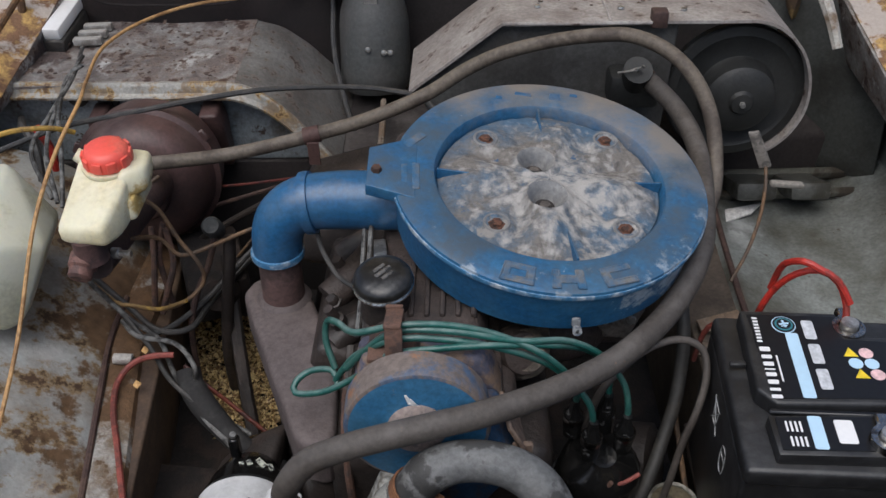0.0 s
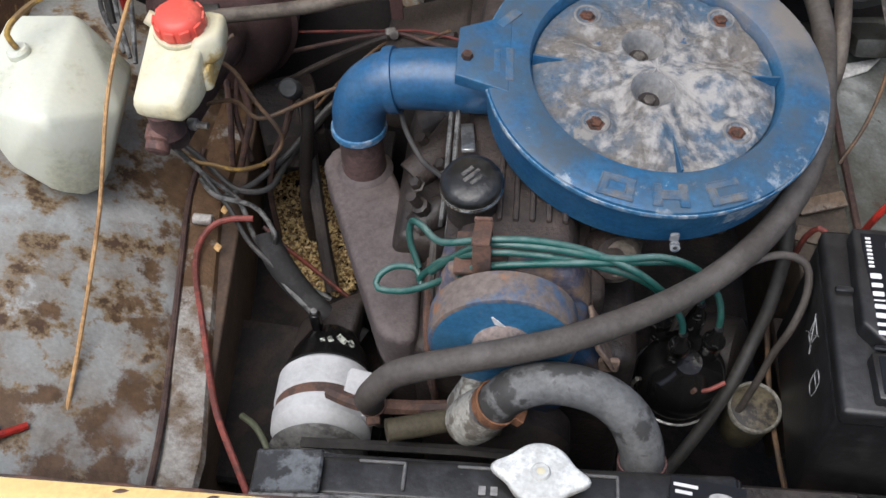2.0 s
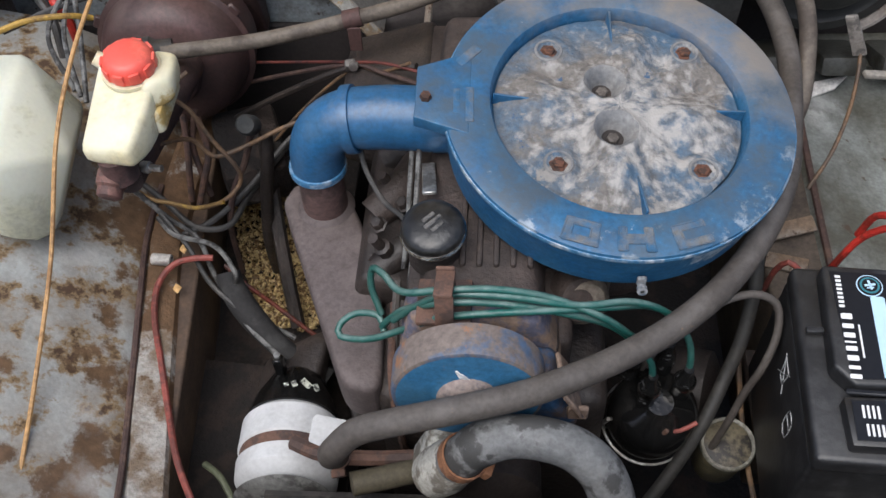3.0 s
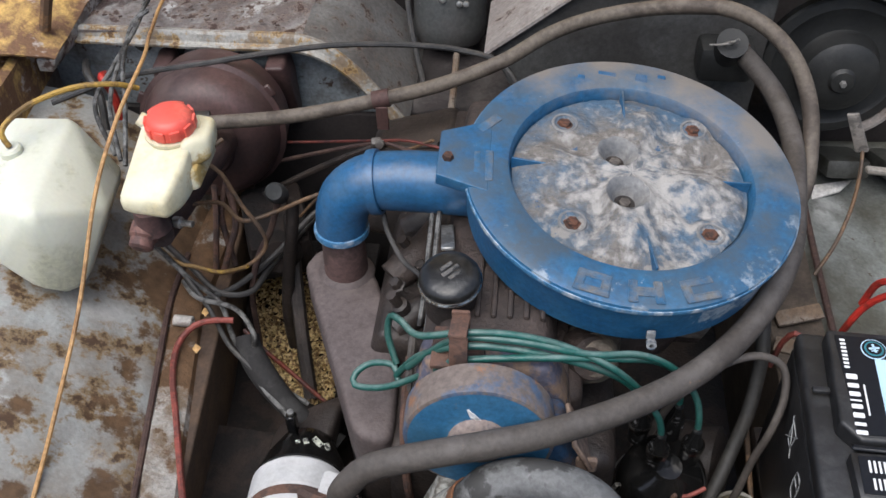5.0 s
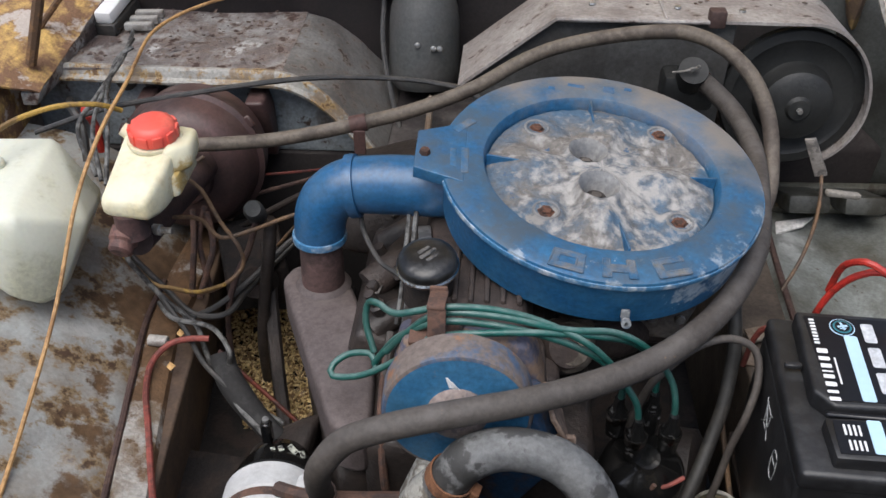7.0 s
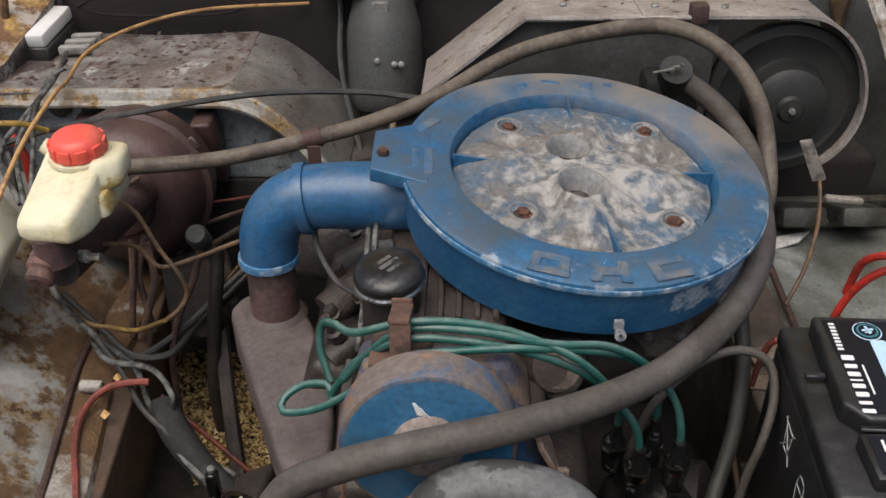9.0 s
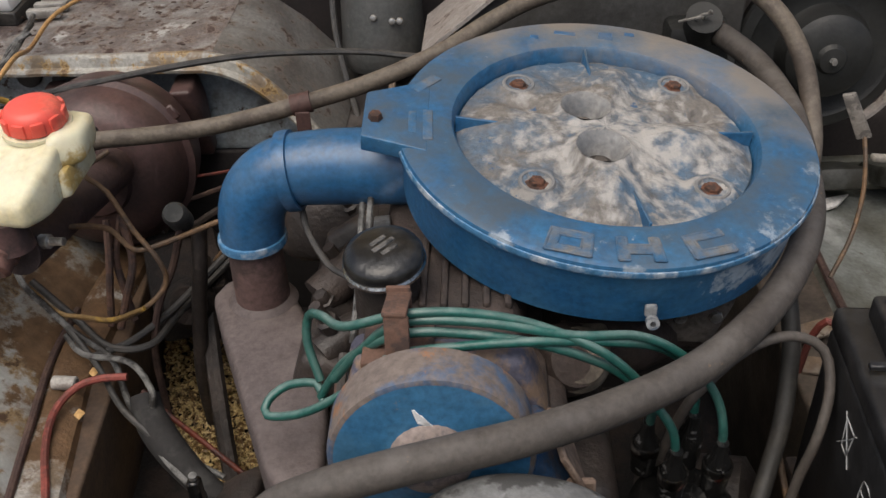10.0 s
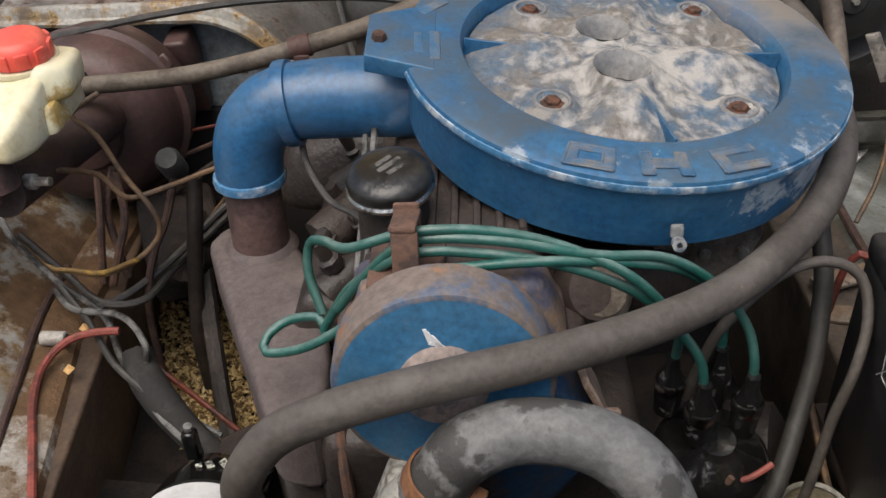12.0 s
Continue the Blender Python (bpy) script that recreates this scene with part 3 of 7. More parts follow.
solo("shelf_back", box((0.52, 0.014, 0.26), (-0.425, 1.502, 0.79), 0.003, 2, (-8, 0, 0)), MAROON_BACK, "maroon bulkhead rising behind the shelf, shade put into its colour", "car panel", kind="structure")
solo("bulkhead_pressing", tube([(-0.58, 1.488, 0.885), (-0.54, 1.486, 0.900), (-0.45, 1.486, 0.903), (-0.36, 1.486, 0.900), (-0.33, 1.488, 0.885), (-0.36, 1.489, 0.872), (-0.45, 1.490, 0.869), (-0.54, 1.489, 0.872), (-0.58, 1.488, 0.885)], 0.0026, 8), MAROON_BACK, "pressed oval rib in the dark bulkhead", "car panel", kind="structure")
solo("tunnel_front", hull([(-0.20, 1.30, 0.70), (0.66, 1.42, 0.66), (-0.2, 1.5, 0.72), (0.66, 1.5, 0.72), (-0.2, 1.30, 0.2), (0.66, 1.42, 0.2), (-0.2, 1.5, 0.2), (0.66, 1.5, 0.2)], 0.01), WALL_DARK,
     "lower bulkhead, shade put into its colour", "car panel", kind="structure")


def scuttle(u, v):
    x = -0.66 + 1.28 * u
    prof = [(1.575, 0.900), (1.552, 0.915), (1.546, 0.924), (1.553, 0.931), (1.60, 0.936), (1.80, 0.95)]
    k = v * (len(prof) - 1)
    i = min(int(k), len(prof) - 2)
    f = k - i
    bow = 0.02 * (abs(2 * u - 1) ** 3)
    return (x, prof[i][0] + (prof[i + 1][0] - prof[i][0]) * f - bow * 2, prof[i][1] + (prof[i + 1][1] - prof[i][1]) * f - bow + 0.0015 * noise.noise((x * 20, v * 3, 0)))


solo("scuttle_panel", sheet(scuttle, 80, 20), YELLOW, "yellow scuttle lip along the top of the bulkhead", "car panel", kind="structure")
cable("lip_seal", [(-0.22, 1.545, 0.925), (-0.12, 1.538, 0.919), (-0.02, 1.538, 0.922), (0.08, 1.54, 0.918), (0.18, 1.538, 0.919), (0.25, 1.54, 0.905), (0.29, 1.538, 0.917), (0.40, 1.535, 0.915)], 0.005, YELLOW_RUST,
      "loose paint-covered seal hanging on the scuttle lip", "seal")


def flank(u, v):
    a = Vector((-0.650, 1.22, 0.822)).lerp(Vector((-0.605, 1.535, 0.915)), v)
    b = Vector((-0.80, 1.15, 0.868)).lerp(Vector((-0.80, 1.56, 0.945)), v)
    p = a.lerp(b, u)
    p.z += 0.012 * math.sin(5 * u) * 0.4 + 0.004 * noise.noise((u * 7, v * 9, 3))
    return p


solo("hinge_flank", sheet(flank, 24, 30, 0.004), YELLOW_RUST, "yellow hinge flank with pale flaking paint and rust", "car panel", kind="structure")
solo("hinge_flank_side", hull([(-0.650, 1.22, 0.820), (-0.605, 1.535, 0.912), (-0.66, 1.22, 0.80), (-0.61, 1.535, 0.84), (-0.68, 1.22, 0.80), (-0.64, 1.54, 0.84), (-0.68, 1.22, 0.820), (-0.64, 1.54, 0.905)], 0.002), PANEL_PALE, "pale flaking inner side of the hinge flank", "car panel", kind="structure")
def flank_right(u, v):
    a = Vector((0.655, 1.20, 0.800)).lerp(Vector((0.602, 1.50, 0.918)), v)
    b = Vector((0.80, 1.15, 0.850)).lerp(Vector((0.80, 1.56, 0.948)), v)
    p = a.lerp(b, u)
    p.z += 0.004 * noise.noise((u * 7, v * 9, 6))
    return p


solo("hinge_flank_right", sheet(flank_right, 20, 30, 0.004), YELLOW_RUST, "yellow hinge flank with white flaking paint", "car panel", kind="structure")
solo("hinge_flank_side_right", hull([(0.652, 1.20, 0.798), (0.598, 1.50, 0.914), (0.668, 1.20, 0.74), (0.625, 1.50, 0.80), (0.69, 1.20, 0.74), (0.65, 1.50, 0.80), (0.69, 1.20, 0.796), (0.64, 1.50, 0.908)], 0.002), PANEL_PALE, "pale flaking inner side of the hinge flank", "car panel", kind="structure")
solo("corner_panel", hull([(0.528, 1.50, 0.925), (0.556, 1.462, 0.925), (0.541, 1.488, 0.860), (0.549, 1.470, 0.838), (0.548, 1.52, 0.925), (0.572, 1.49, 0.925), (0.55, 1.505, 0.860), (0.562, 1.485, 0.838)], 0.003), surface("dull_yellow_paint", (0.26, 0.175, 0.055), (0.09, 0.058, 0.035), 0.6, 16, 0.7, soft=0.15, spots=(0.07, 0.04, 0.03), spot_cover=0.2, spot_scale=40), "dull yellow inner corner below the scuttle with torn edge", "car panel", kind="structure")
# corner and wing ridges: shade of the recess put into dark colours
solo("corner_back", hull([(0.48, 1.545, 0.90), (0.70, 1.40, 0.90), (0.50, 1.50, 0.60), (0.70, 1.36, 0.60), (0.50, 1.56, 0.90), (0.72, 1.45, 0.90), (0.52, 1.54, 0.60), (0.72, 1.42, 0.60)], 0.003), surface("shaded_grey_green", (0.055, 0.058, 0.053), (0.028, 0.027, 0.022), 0.45, 10, 0.5, soft=0.2), "grey-green bulkhead corner, shade put into its colour", "car panel", kind="structure")
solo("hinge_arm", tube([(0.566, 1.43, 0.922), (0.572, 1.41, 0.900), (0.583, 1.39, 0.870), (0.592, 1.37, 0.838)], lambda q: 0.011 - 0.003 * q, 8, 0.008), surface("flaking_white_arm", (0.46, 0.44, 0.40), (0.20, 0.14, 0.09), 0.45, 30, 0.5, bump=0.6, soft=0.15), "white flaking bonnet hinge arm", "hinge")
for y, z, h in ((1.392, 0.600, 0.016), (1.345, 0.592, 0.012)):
    solo("wing_ridge", box((0.30, 0.016, h), (0.575, y, z), 0.004, 2, (12, 0, 2)), surface("shaded_ridge_%d" % int(1000 * y), (0.085, 0.085, 0.07), (0.05, 0.04, 0.03), 0.4, 20, 0.6), "dusty pressed ridge across the inner wing, shade in its colour", "car panel", "wing ridges", kind="structure")


# the opened bonnet, hinged at the scuttle
bonnet = thing("bonnet", (0.0, 1.71, 0.958), "opened yellow bonnet standing over the back of the bay", "bonnet")


def bonnet_at(u, v, off):
    lean = radians(63)
    d = 0.03 + 1.06 * v
    bow = 0.05 * (1 - (2 * u - 1) ** 2) + 0.03 * math.sin(math.pi * v) + off
    return (-0.70 + 1.40 * u, 1.71 - d * math.cos(lean) + bow * math.sin(lean), 0.958 + d * math.sin(lean) + bow * math.cos(lean))


part("skin", sheet(lambda u, v: bonnet_at(u, v, 0.0), 28, 22, 0.002), YELLOW, bonnet)
for ua, ub, va, vb in ((0.02, 0.10, 0.02, 0.98), (0.90, 0.98, 0.02, 0.98), (0.105, 0.895, 0.02, 0.09), (0.105, 0.895, 0.90, 0.98), (0.46, 0.54, 0.095, 0.895)):
    part("brace", sheet(lambda u, v: bonnet_at(ua + (ub - ua) * u, va + (vb - va) * v, -0.018), 12, 12, 0.012), YELLOW_RUST, bonnet, "dull yellow stiffening brace")


# right inner wing
def wing_right(u, v):
    y = 0.50 + 0.98 * v
    d = 0.34 * u
    prof = [(0, 0.596), (0.006, 0.606), (0.012, 0.592), (0.03, 0.585), (0.12, 0.565), (0.22, 0.575), (0.30, 0.62), (0.34, 0.70)]
    for (a, za), (b, zb) in zip(prof, prof[1:]):
        if d <= b + 1e-9:
            z = za + (zb - za) * (d - a) / (b - a)
            break
    z += 0.003 * noise.noise((d * 8, y * 6, 4.3))
    return (0.404 + 0.03 * max(0, y - 1.0) + d, y, z)


solo("inner_wing_right", sheet(wing_right, 56, 50), PANEL_OLIVE, "dusty grey-green inner wing panel", "car panel", kind="structure")
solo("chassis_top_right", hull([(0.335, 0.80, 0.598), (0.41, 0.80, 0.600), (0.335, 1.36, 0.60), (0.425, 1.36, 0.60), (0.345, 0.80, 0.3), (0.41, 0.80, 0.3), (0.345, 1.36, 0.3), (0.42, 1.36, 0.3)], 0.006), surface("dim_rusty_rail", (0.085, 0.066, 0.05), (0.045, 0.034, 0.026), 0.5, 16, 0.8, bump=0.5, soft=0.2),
     "rust-brown chassis rail top beside the wing", "car panel", kind="structure")
cable("rail_seam", [(0.410, 0.80, 0.606), (0.412, 1.0, 0.608), (0.418, 1.2, 0.609), (0.428, 1.36, 0.609)], 0.005, SEAM, "dark sealed seam along the wing rail", "seam sealer")
for x, y, z, w, a in ((0.372, 1.005, 0.612, 0.06, 12), (0.36, 0.955, 0.604, 0.05, -20)):
    solo("rail_bracket", box((w, 0.022, 0.006), (x, y, z), 0.002, 2, (14, -8, a)), PANEL_RUST, "small dusty steel bracket on the chassis rail", "bracket", "rail brackets")


def gutter_r(u, v):
    y = 0.38 + 1.22 * v
    prof = [(0, 0.79), (0.003, 0.81), (0.012, 0.822), (0.02, 0.81), (0.04, 0.81), (0.05, 0.83), (0.066, 0.84), (0.12, 0.84), (0.3, 0.82)]
    k = u * (len(prof) - 1)
    i = min(int(k), len(prof) - 2)
    f = k - i
    return (0.665 - 0.05 * max(0, v - 0.7) / 0.3 + prof[i][0] + (prof[i + 1][0] - prof[i][0]) * f, y, prof[i][1] + (prof[i + 1][1] - prof[i][1]) * f + 0.04 * v)


solo("wing_gutter_right", sheet(gutter_r, 32, 40), YELLOW_RUST, "yellow wing edge with rusty white flaking gutter", "car panel", kind="structure")
solo("wing_wall_right", box((0.01, 1.2, 0.34), (0.72, 0.95, 0.68), 0.002), PANEL_OLIVE, "dusty panel under the wing", "car panel", kind="structure")
solo("underbody", box((1.5, 1.25, 0.02), (0, 0.98, 0.20), 0.002), VOID, "undertray below the engine, shade painted near-black", "car panel", kind="structure")
solo("front_wall", box((1.5, 0.02, 0.56), (0, 0.30, 0.50), 0.002), VOID, "grille panel behind the front, shade painted near-black", "car panel", kind="structure")
# dark grey stands in for the shade under the heater
solo("rear_pan", box((0.80, 0.3, 0.02), (0.30, 1.42, 0.52), 0.004, 2, (-12, 0, 0)), MOTOR_GREY, "dusty footwell panel below the heater, shade put into its grey", "car panel", kind="structure")

# ---- engine ----
eng = thing("engine", (-0.01, 0.9, 0.22), "grimy engine with a brown rocker cover and blue timing cover", "engine")
part("block", box((0.24, 0.52, 0.42), (0.0, 0.95, 0.50), 0.02, 3), GRIME, eng, "oily black engine block")
part("cylinder_head", box((0.16, 0.48, 0.10), (0.0, 0.96, 0.725), 0.012, 3), BLOCK, eng)
rc = part("rocker_cover", hull([(-0.074, 0.70, 0.785), (0.055, 0.70, 0.785), (-0.074, 1.15, 0.785), (0.055, 1.15, 0.785), (-0.062, 0.715, 0.838), (0.042, 0.715, 0.838), (-0.062, 1.14, 0.838), (0.042, 1.14, 0.838)], 0.012, 4), BLOCK, eng, "rust-brown ribbed rocker cover")
for k in range(5):
    part("rib", box((0.006, 0.34, 0.008), (0.036 - 0.016 * k, 0.93, 0.8385), 0.003, 2), BLOCK, rc)
part("cover_flange", box((0.15, 0.48, 0.012), (-0.010, 0.945, 0.780), 0.004, 2), BLOCK, eng)
part("filler_neck", turned(revolve([(0.0, 0), (0.026, 0), (0.025, 0.03), (0.022, 0.05), (0.0, 0.05)], 28), pose(-0.055, 0.782, 0.825)), GRIME, eng)
# intake side lumps
part("carburettor_base", box((0.14, 0.16, 0.12), (0.15, 0.93, 0.77), 0.015, 3), BLOCK, eng)
part("inlet_manifold", tube([(0.06, 0.85, 0.74), (0.11, 0.83, 0.745), (0.16, 0.86, 0.73), (0.20, 0.95, 0.72)], 0.028, 14), BLOCK, eng, "dusty cast inlet manifold")
part("thermostat_boss", turned(revolve([(0, 0), (0.028, 0), (0.03, 0.012), (0.022, 0.03), (0, 0.034)], 20), axis_matrix((0.080, 0.785, 0.765), (0.3, -0.7, 0.6))), BLOCK, eng)
part("fuel_pump", joined(turned(revolve([(0, 0.03), (0.018, 0.03), (0.026, 0.022), (0.029, 0.0), (0.029, -0.03), (0, -0.03)], 24), axis_matrix((0.086, 0.785, 0.765), (0.25, -0.75, 0.6))), box((0.05, 0.03, 0.03), (0.095, 0.81, 0.758), 0.006, 2)), surface("dusty_tan_casting", (0.26, 0.22, 0.175), (0.12, 0.10, 0.08), 0.5, 30, 0.8, bump=0.6, soft=0.2), eng, "dusty tan cast fuel pump")
part("carburettor_body", hull([(0.120, 0.845, 0.775), (0.235, 0.850, 0.775), (0.130, 0.845, 0.735), (0.215, 0.850, 0.722), (0.12, 0.93, 0.785), (0.235, 0.93, 0.785), (0.13, 0.93, 0.72), (0.215, 0.93, 0.71)], 0.006, 3), surface("dusty_carburettor_alloy", (0.20, 0.175, 0.15), (0.09, 0.075, 0.062), 0.5, 30, 0.7, bump=0.6, soft=0.2), eng, "dusty cast carburettor body")
for sx in (0.145, 0.185, 0.215):
    part("carburettor_screw", turned(revolve([(0, 0.004), (0.005, 0.003), (0.006, 0)], 8), axis_matrix((sx, 0.8455, 0.758), (0, -1, 0.1))), STEEL, eng)
part("exhaust_flange", box((0.07, 0.28, 0.05), (-0.115, 0.95, 0.715), 0.012, 3, (0, 20, 0)), GRIME, eng)
for y in (0.84, 0.93, 1.03):
    part("manifold_stud", turned(revolve([(0, 0), (0.010, 0), (0.010, 0.010), (0.006, 0.012), (0.006, 0.03), (0, 0.03)], 8), axis_matrix((-0.115, y, 0.758), (-0.4, -0.2, 1))), GRIME, eng)
# timing cover drum
DC = Vector((-0.018, 0.640, 0.805))
M = axis_matrix(DC, (0.03, -1, 0.03))
drum = part("timing_cover", turned(revolve([(0.0695, -0.031), (0.0695, -0.004), (0.068, 0.0), (0.065, 0.001), (0.058, 0.0)], 64), M), surface("worn_blue_and_rust", (0.17, 0.138, 0.122), (0.075, 0.12, 0.20), 0.36, 14, 0.6, bump=0.3, spots=(0.26, 0.13, 0.07), spot_cover=0.2, spot_scale=24), eng, "blue timing cover with a rusty dusty rim")
part("cover_face", turned(revolve([(0.0648, 0.0012), (0.05, 0.0025), (0.034, 0.003), (0.030, 0.005), (0.015, 0.010), (0, 0.011)], 64), M), surface("blue_cover_paint", (0.035, 0.14, 0.27), (0.05, 0.16, 0.28), 0.4, 20, 0.45, bump=0.12, spots=(0.14, 0.13, 0.14), spot_cover=0.05, spot_scale=30), drum)
part("hub_bulge", turned(revolve([(0.030, 0.003), (0.026, 0.0085), (0.014, 0.0125), (0, 0.013)], 32), M @ Matrix.Translation((0.0, 0.004, 0))), surface("dusty_hub", (0.27, 0.22, 0.20), (0.16, 0.14, 0.14), 0.4, 50, 0.8), drum, "dust-covered hub of the cover")
part("paint_mark", joined(*[turned(box((w, 0.0022, 0.0006), (x, y, 0.0034), 0.0002, 1, (0, 0, r)), M @ Matrix.Translation((-0.004, 0.038, 0.0))) for x, y, w, r in ((-0.004, 0.004, 0.010, -75), (-0.001, 0.001, 0.013, -62), (0.002, -0.001, 0.012, -55), (0.004, -0.004, 0.009, -40), (0.001, -0.003, 0.009, -20))]), INK_WHITE, drum, "white paint daub")
part("cover_skirt", hull([(-0.065, 0.645, 0.80), (0.05, 0.645, 0.80), (-0.05, 0.648, 0.70), (0.085, 0.648, 0.745), (-0.065, 0.70, 0.80), (0.06, 0.70, 0.80), (-0.05, 0.70, 0.66), (0.09, 0.70, 0.72), (0.03, 0.648, 0.66)], 0.006), surface("blue_cast_skirt", (0.02, 0.06, 0.13), (0.08, 0.06, 0.055), 0.5, 18, 0.6, bump=0.4), eng)
part("cover_edge", joined(box((0.005, 0.05, 0.045), (0.074, 0.668, 0.782), 0.0015, 1, (0, -24, 8)), box((0.02, 0.006, 0.02), (0.082, 0.650, 0.765), 0.002, 1)), surface("bare_flange", (0.30, 0.22, 0.17), (0.17, 0.11, 0.08), 0.4, 40, 0.8, soft=0.2), eng, "rust-pale edge of the cover flange")
part("head_front", hull([(-0.07, 0.70, 0.842), (0.045, 0.70, 0.838), (0.05, 0.74, 0.835), (-0.08, 0.74, 0.835), (0.07, 0.70, 0.76), (-0.09, 0.70, 0.76), (0.07, 0.75, 0.76), (-0.09, 0.75, 0.76)], 0.008), surface("flaking_blue_and_rust", (0.10, 0.10, 0.14), (0.26, 0.18, 0.13), 0.5, 26, 0.75, bump=0.5), eng, "flaking blue and rust front of the head")
part("water_pump", turned(revolve([(0, 0), (0.055, 0), (0.055, 0.03), (0.03, 0.05), (0, 0.052)], 28), axis_matrix((0.0, 0.66, 0.62), (0, -1, 0))), GRIME, eng)
part("crank_pulley", turned(revolve([(0, 0), (0.06, 0), (0.064, 0.006), (0.056, 0.013), (0.064, 0.02), (0.06, 0.026), (0, 0.026)], 36), axis_matrix((-0.02, 0.64, 0.48), (0, -1, 0))), GRIME, eng)
part("oil_filter", turned(revolve([(0, 0), (0.045, 0), (0.047, 0.01), (0.047, 0.09), (0.03, 0.10), (0, 0.10)], 28), axis_matrix((0.16, 0.80, 0.58), (0.9, -0.3, 0.2))), GRIME, eng)

lead_clip = thing("lead_clip", (-0.040, 0.712, 0.84), "rusty steel strap holding the green ignition leads", "bracket")
part("strap", joined(box((0.017, 0.004, 0.058), (-0.040, 0.688, 0.856), 0.0015, 2, (-8, 0, -3)), box((0.017, 0.034, 0.004), (-0.040, 0.706, 0.884), 0.0015, 2, (-10, 0, -3)), box((0.017, 0.004, 0.05), (-0.040, 0.722, 0.862), 0.0015, 2)), RUST_BAND, lead_clip)
part("foot", box((0.05, 0.05, 0.006), (-0.042, 0.715, 0.843), 0.002), RUST_BAND, lead_clip)

oilcap = thing("oil_filler_cap", (-0.055, 0.776, 0.872), "round black oil filler cap with chromed rim", "cap")
OM = axis_matrix((-0.055, 0.776, 0.870), (-0.05, -0.16, 0.98)) @ Matrix.Scale(0.9, 4)
part("body", turned(revolve([(0.0, 0), (0.030, 0), (0.033, 0.003), (0.0335, 0.008), (0.031, 0.013), (0.024, 0.0165), (0.012, 0.018), (0, 0.018)], 40), OM), surface("worn_black_cap", (0.012, 0.012, 0.012), (0.035, 0.034, 0.033), 0.4, 45, 0.28, soft=0.2), oilcap)
part("rim", turned(revolve([(0.029, -0.002), (0.0345, -0.002), (0.035, 0.001), (0.0335, 0.003), (0.029, 0.003)], 40), OM), CHROME, oilcap, "tarnished chrome rim")
part("emblem", joined(*[turned(box((0.005, 0.022 - 0.006 * abs(k), 0.002), (0.0075 * k, 0.002, 0.0182 - 0.0006 * abs(k)), 0.0008, 1), OM @ Matrix.Rotation(radians(-30), 4, "Z")) for k in (-1, 0, 1)]), surface("worn_emblem", (0.11, 0.105, 0.10), (0.03, 0.03, 0.03), 0.5, 80, 0.5), oilcap, "worn raised emblem bars")

# ---- air cleaner ----
AN = Vector((0.094, -0.140, 0.986)).normalized()
AX = (Vector((1, 0, 0)) - AN * AN.x).normalized()
AM = Matrix.Translation((0.120, 0.906, 0.9125)) @ Matrix((AX, AN.cross(AX), AN)).transposed().to_4x4()
air = thing("air_cleaner", (0.120, 0.906, 0.845), "round blue air cleaner housing with a dusty oxidised centre plate", "air cleaner")
part("housing", turned(revolve([(0.0, -0.066), (0.156, -0.066), (0.1645, -0.060), (0.1665, -0.020), (0.1685, -0.012), (0.1715, -0.010), (0.172, -0.006), (0.1705, -0.0015), (0.167, 0.0), (0.150, 0.001), (0.134, 0.001), (0.1265, -0.001), (0.1245, -0.004), (0.1232, -0.018), (0.119, -0.020)], 128), AM), BLUE, air, "blue painted housing with dusty top ring and chipped rim")
part("rim_bead", turned(revolve([(0.1690, -0.0105), (0.1722, -0.0098), (0.1730, -0.0072), (0.1722, -0.0045), (0.1695, -0.0035)], 128), AM), BLUE_WORN, air, "rim chipped to pale metal")
BOLTS = ((-0.068, 0.069), (0.071, 0.080), (-0.059, -0.069), (0.078, -0.066))
HOLES = ((-0.005, -0.030, 0.0190), (-0.014, 0.026, 0.0180))


def plate_height(x, y):
    r, a = math.hypot(x, y), math.atan2(y, x)
    h = -0.0145 + 0.0140 * (1 - min(1, r / 0.120)) ** 0.7
    belt = math.sin(math.pi * min(1, max(0, (r - 0.03) / 0.088)))
    h += 0.0052 * belt * math.tanh(2.2 * math.cos(4 * a + 0.25)) + 0.0030 * belt * math.tanh(2 * math.cos(8 * a + 0.9)) + 0.0022 * belt * math.cos(5 * a + 1)
    for bx, by in BOLTS:
        d = math.hypot(x - bx, y - by)
        if d < 0.026:
            w = min(1, (0.026 - d) / 0.011)
            h += (-0.0086 - h) * w * w * (3 - 2 * w)
        if d < 0.0105:
            h = -0.0102
    for hx, hy, hr in HOLES:
        d = math.hypot(x - hx, y - hy)
        if d < hr + 0.012:
            lip = min(1, max(0, (hr + 0.012 - d) / 0.010))
            h += (0.0005 - h) * lip * lip * (3 - 2 * lip)
        if d < hr + 0.002:
            s = min(1, (hr + 0.002 - d) / 0.0095)
            h = -0.0055 - 0.020 * s
    d = math.hypot(x - 0.088, y - 0.040)
    if d < 0.010:
        h -= 0.005 * min(1, (0.010 - d) / 0.004)
    return h + 0.0013 * noise.noise((x * 60, y * 60, 1)) + 0.0009 * noise.noise((x * 150, y * 150, 3))


bm = bmesh.new()
NR, NA = 120, 260
prev = [bm.verts.new((0, 0, plate_height(0, 0)))]
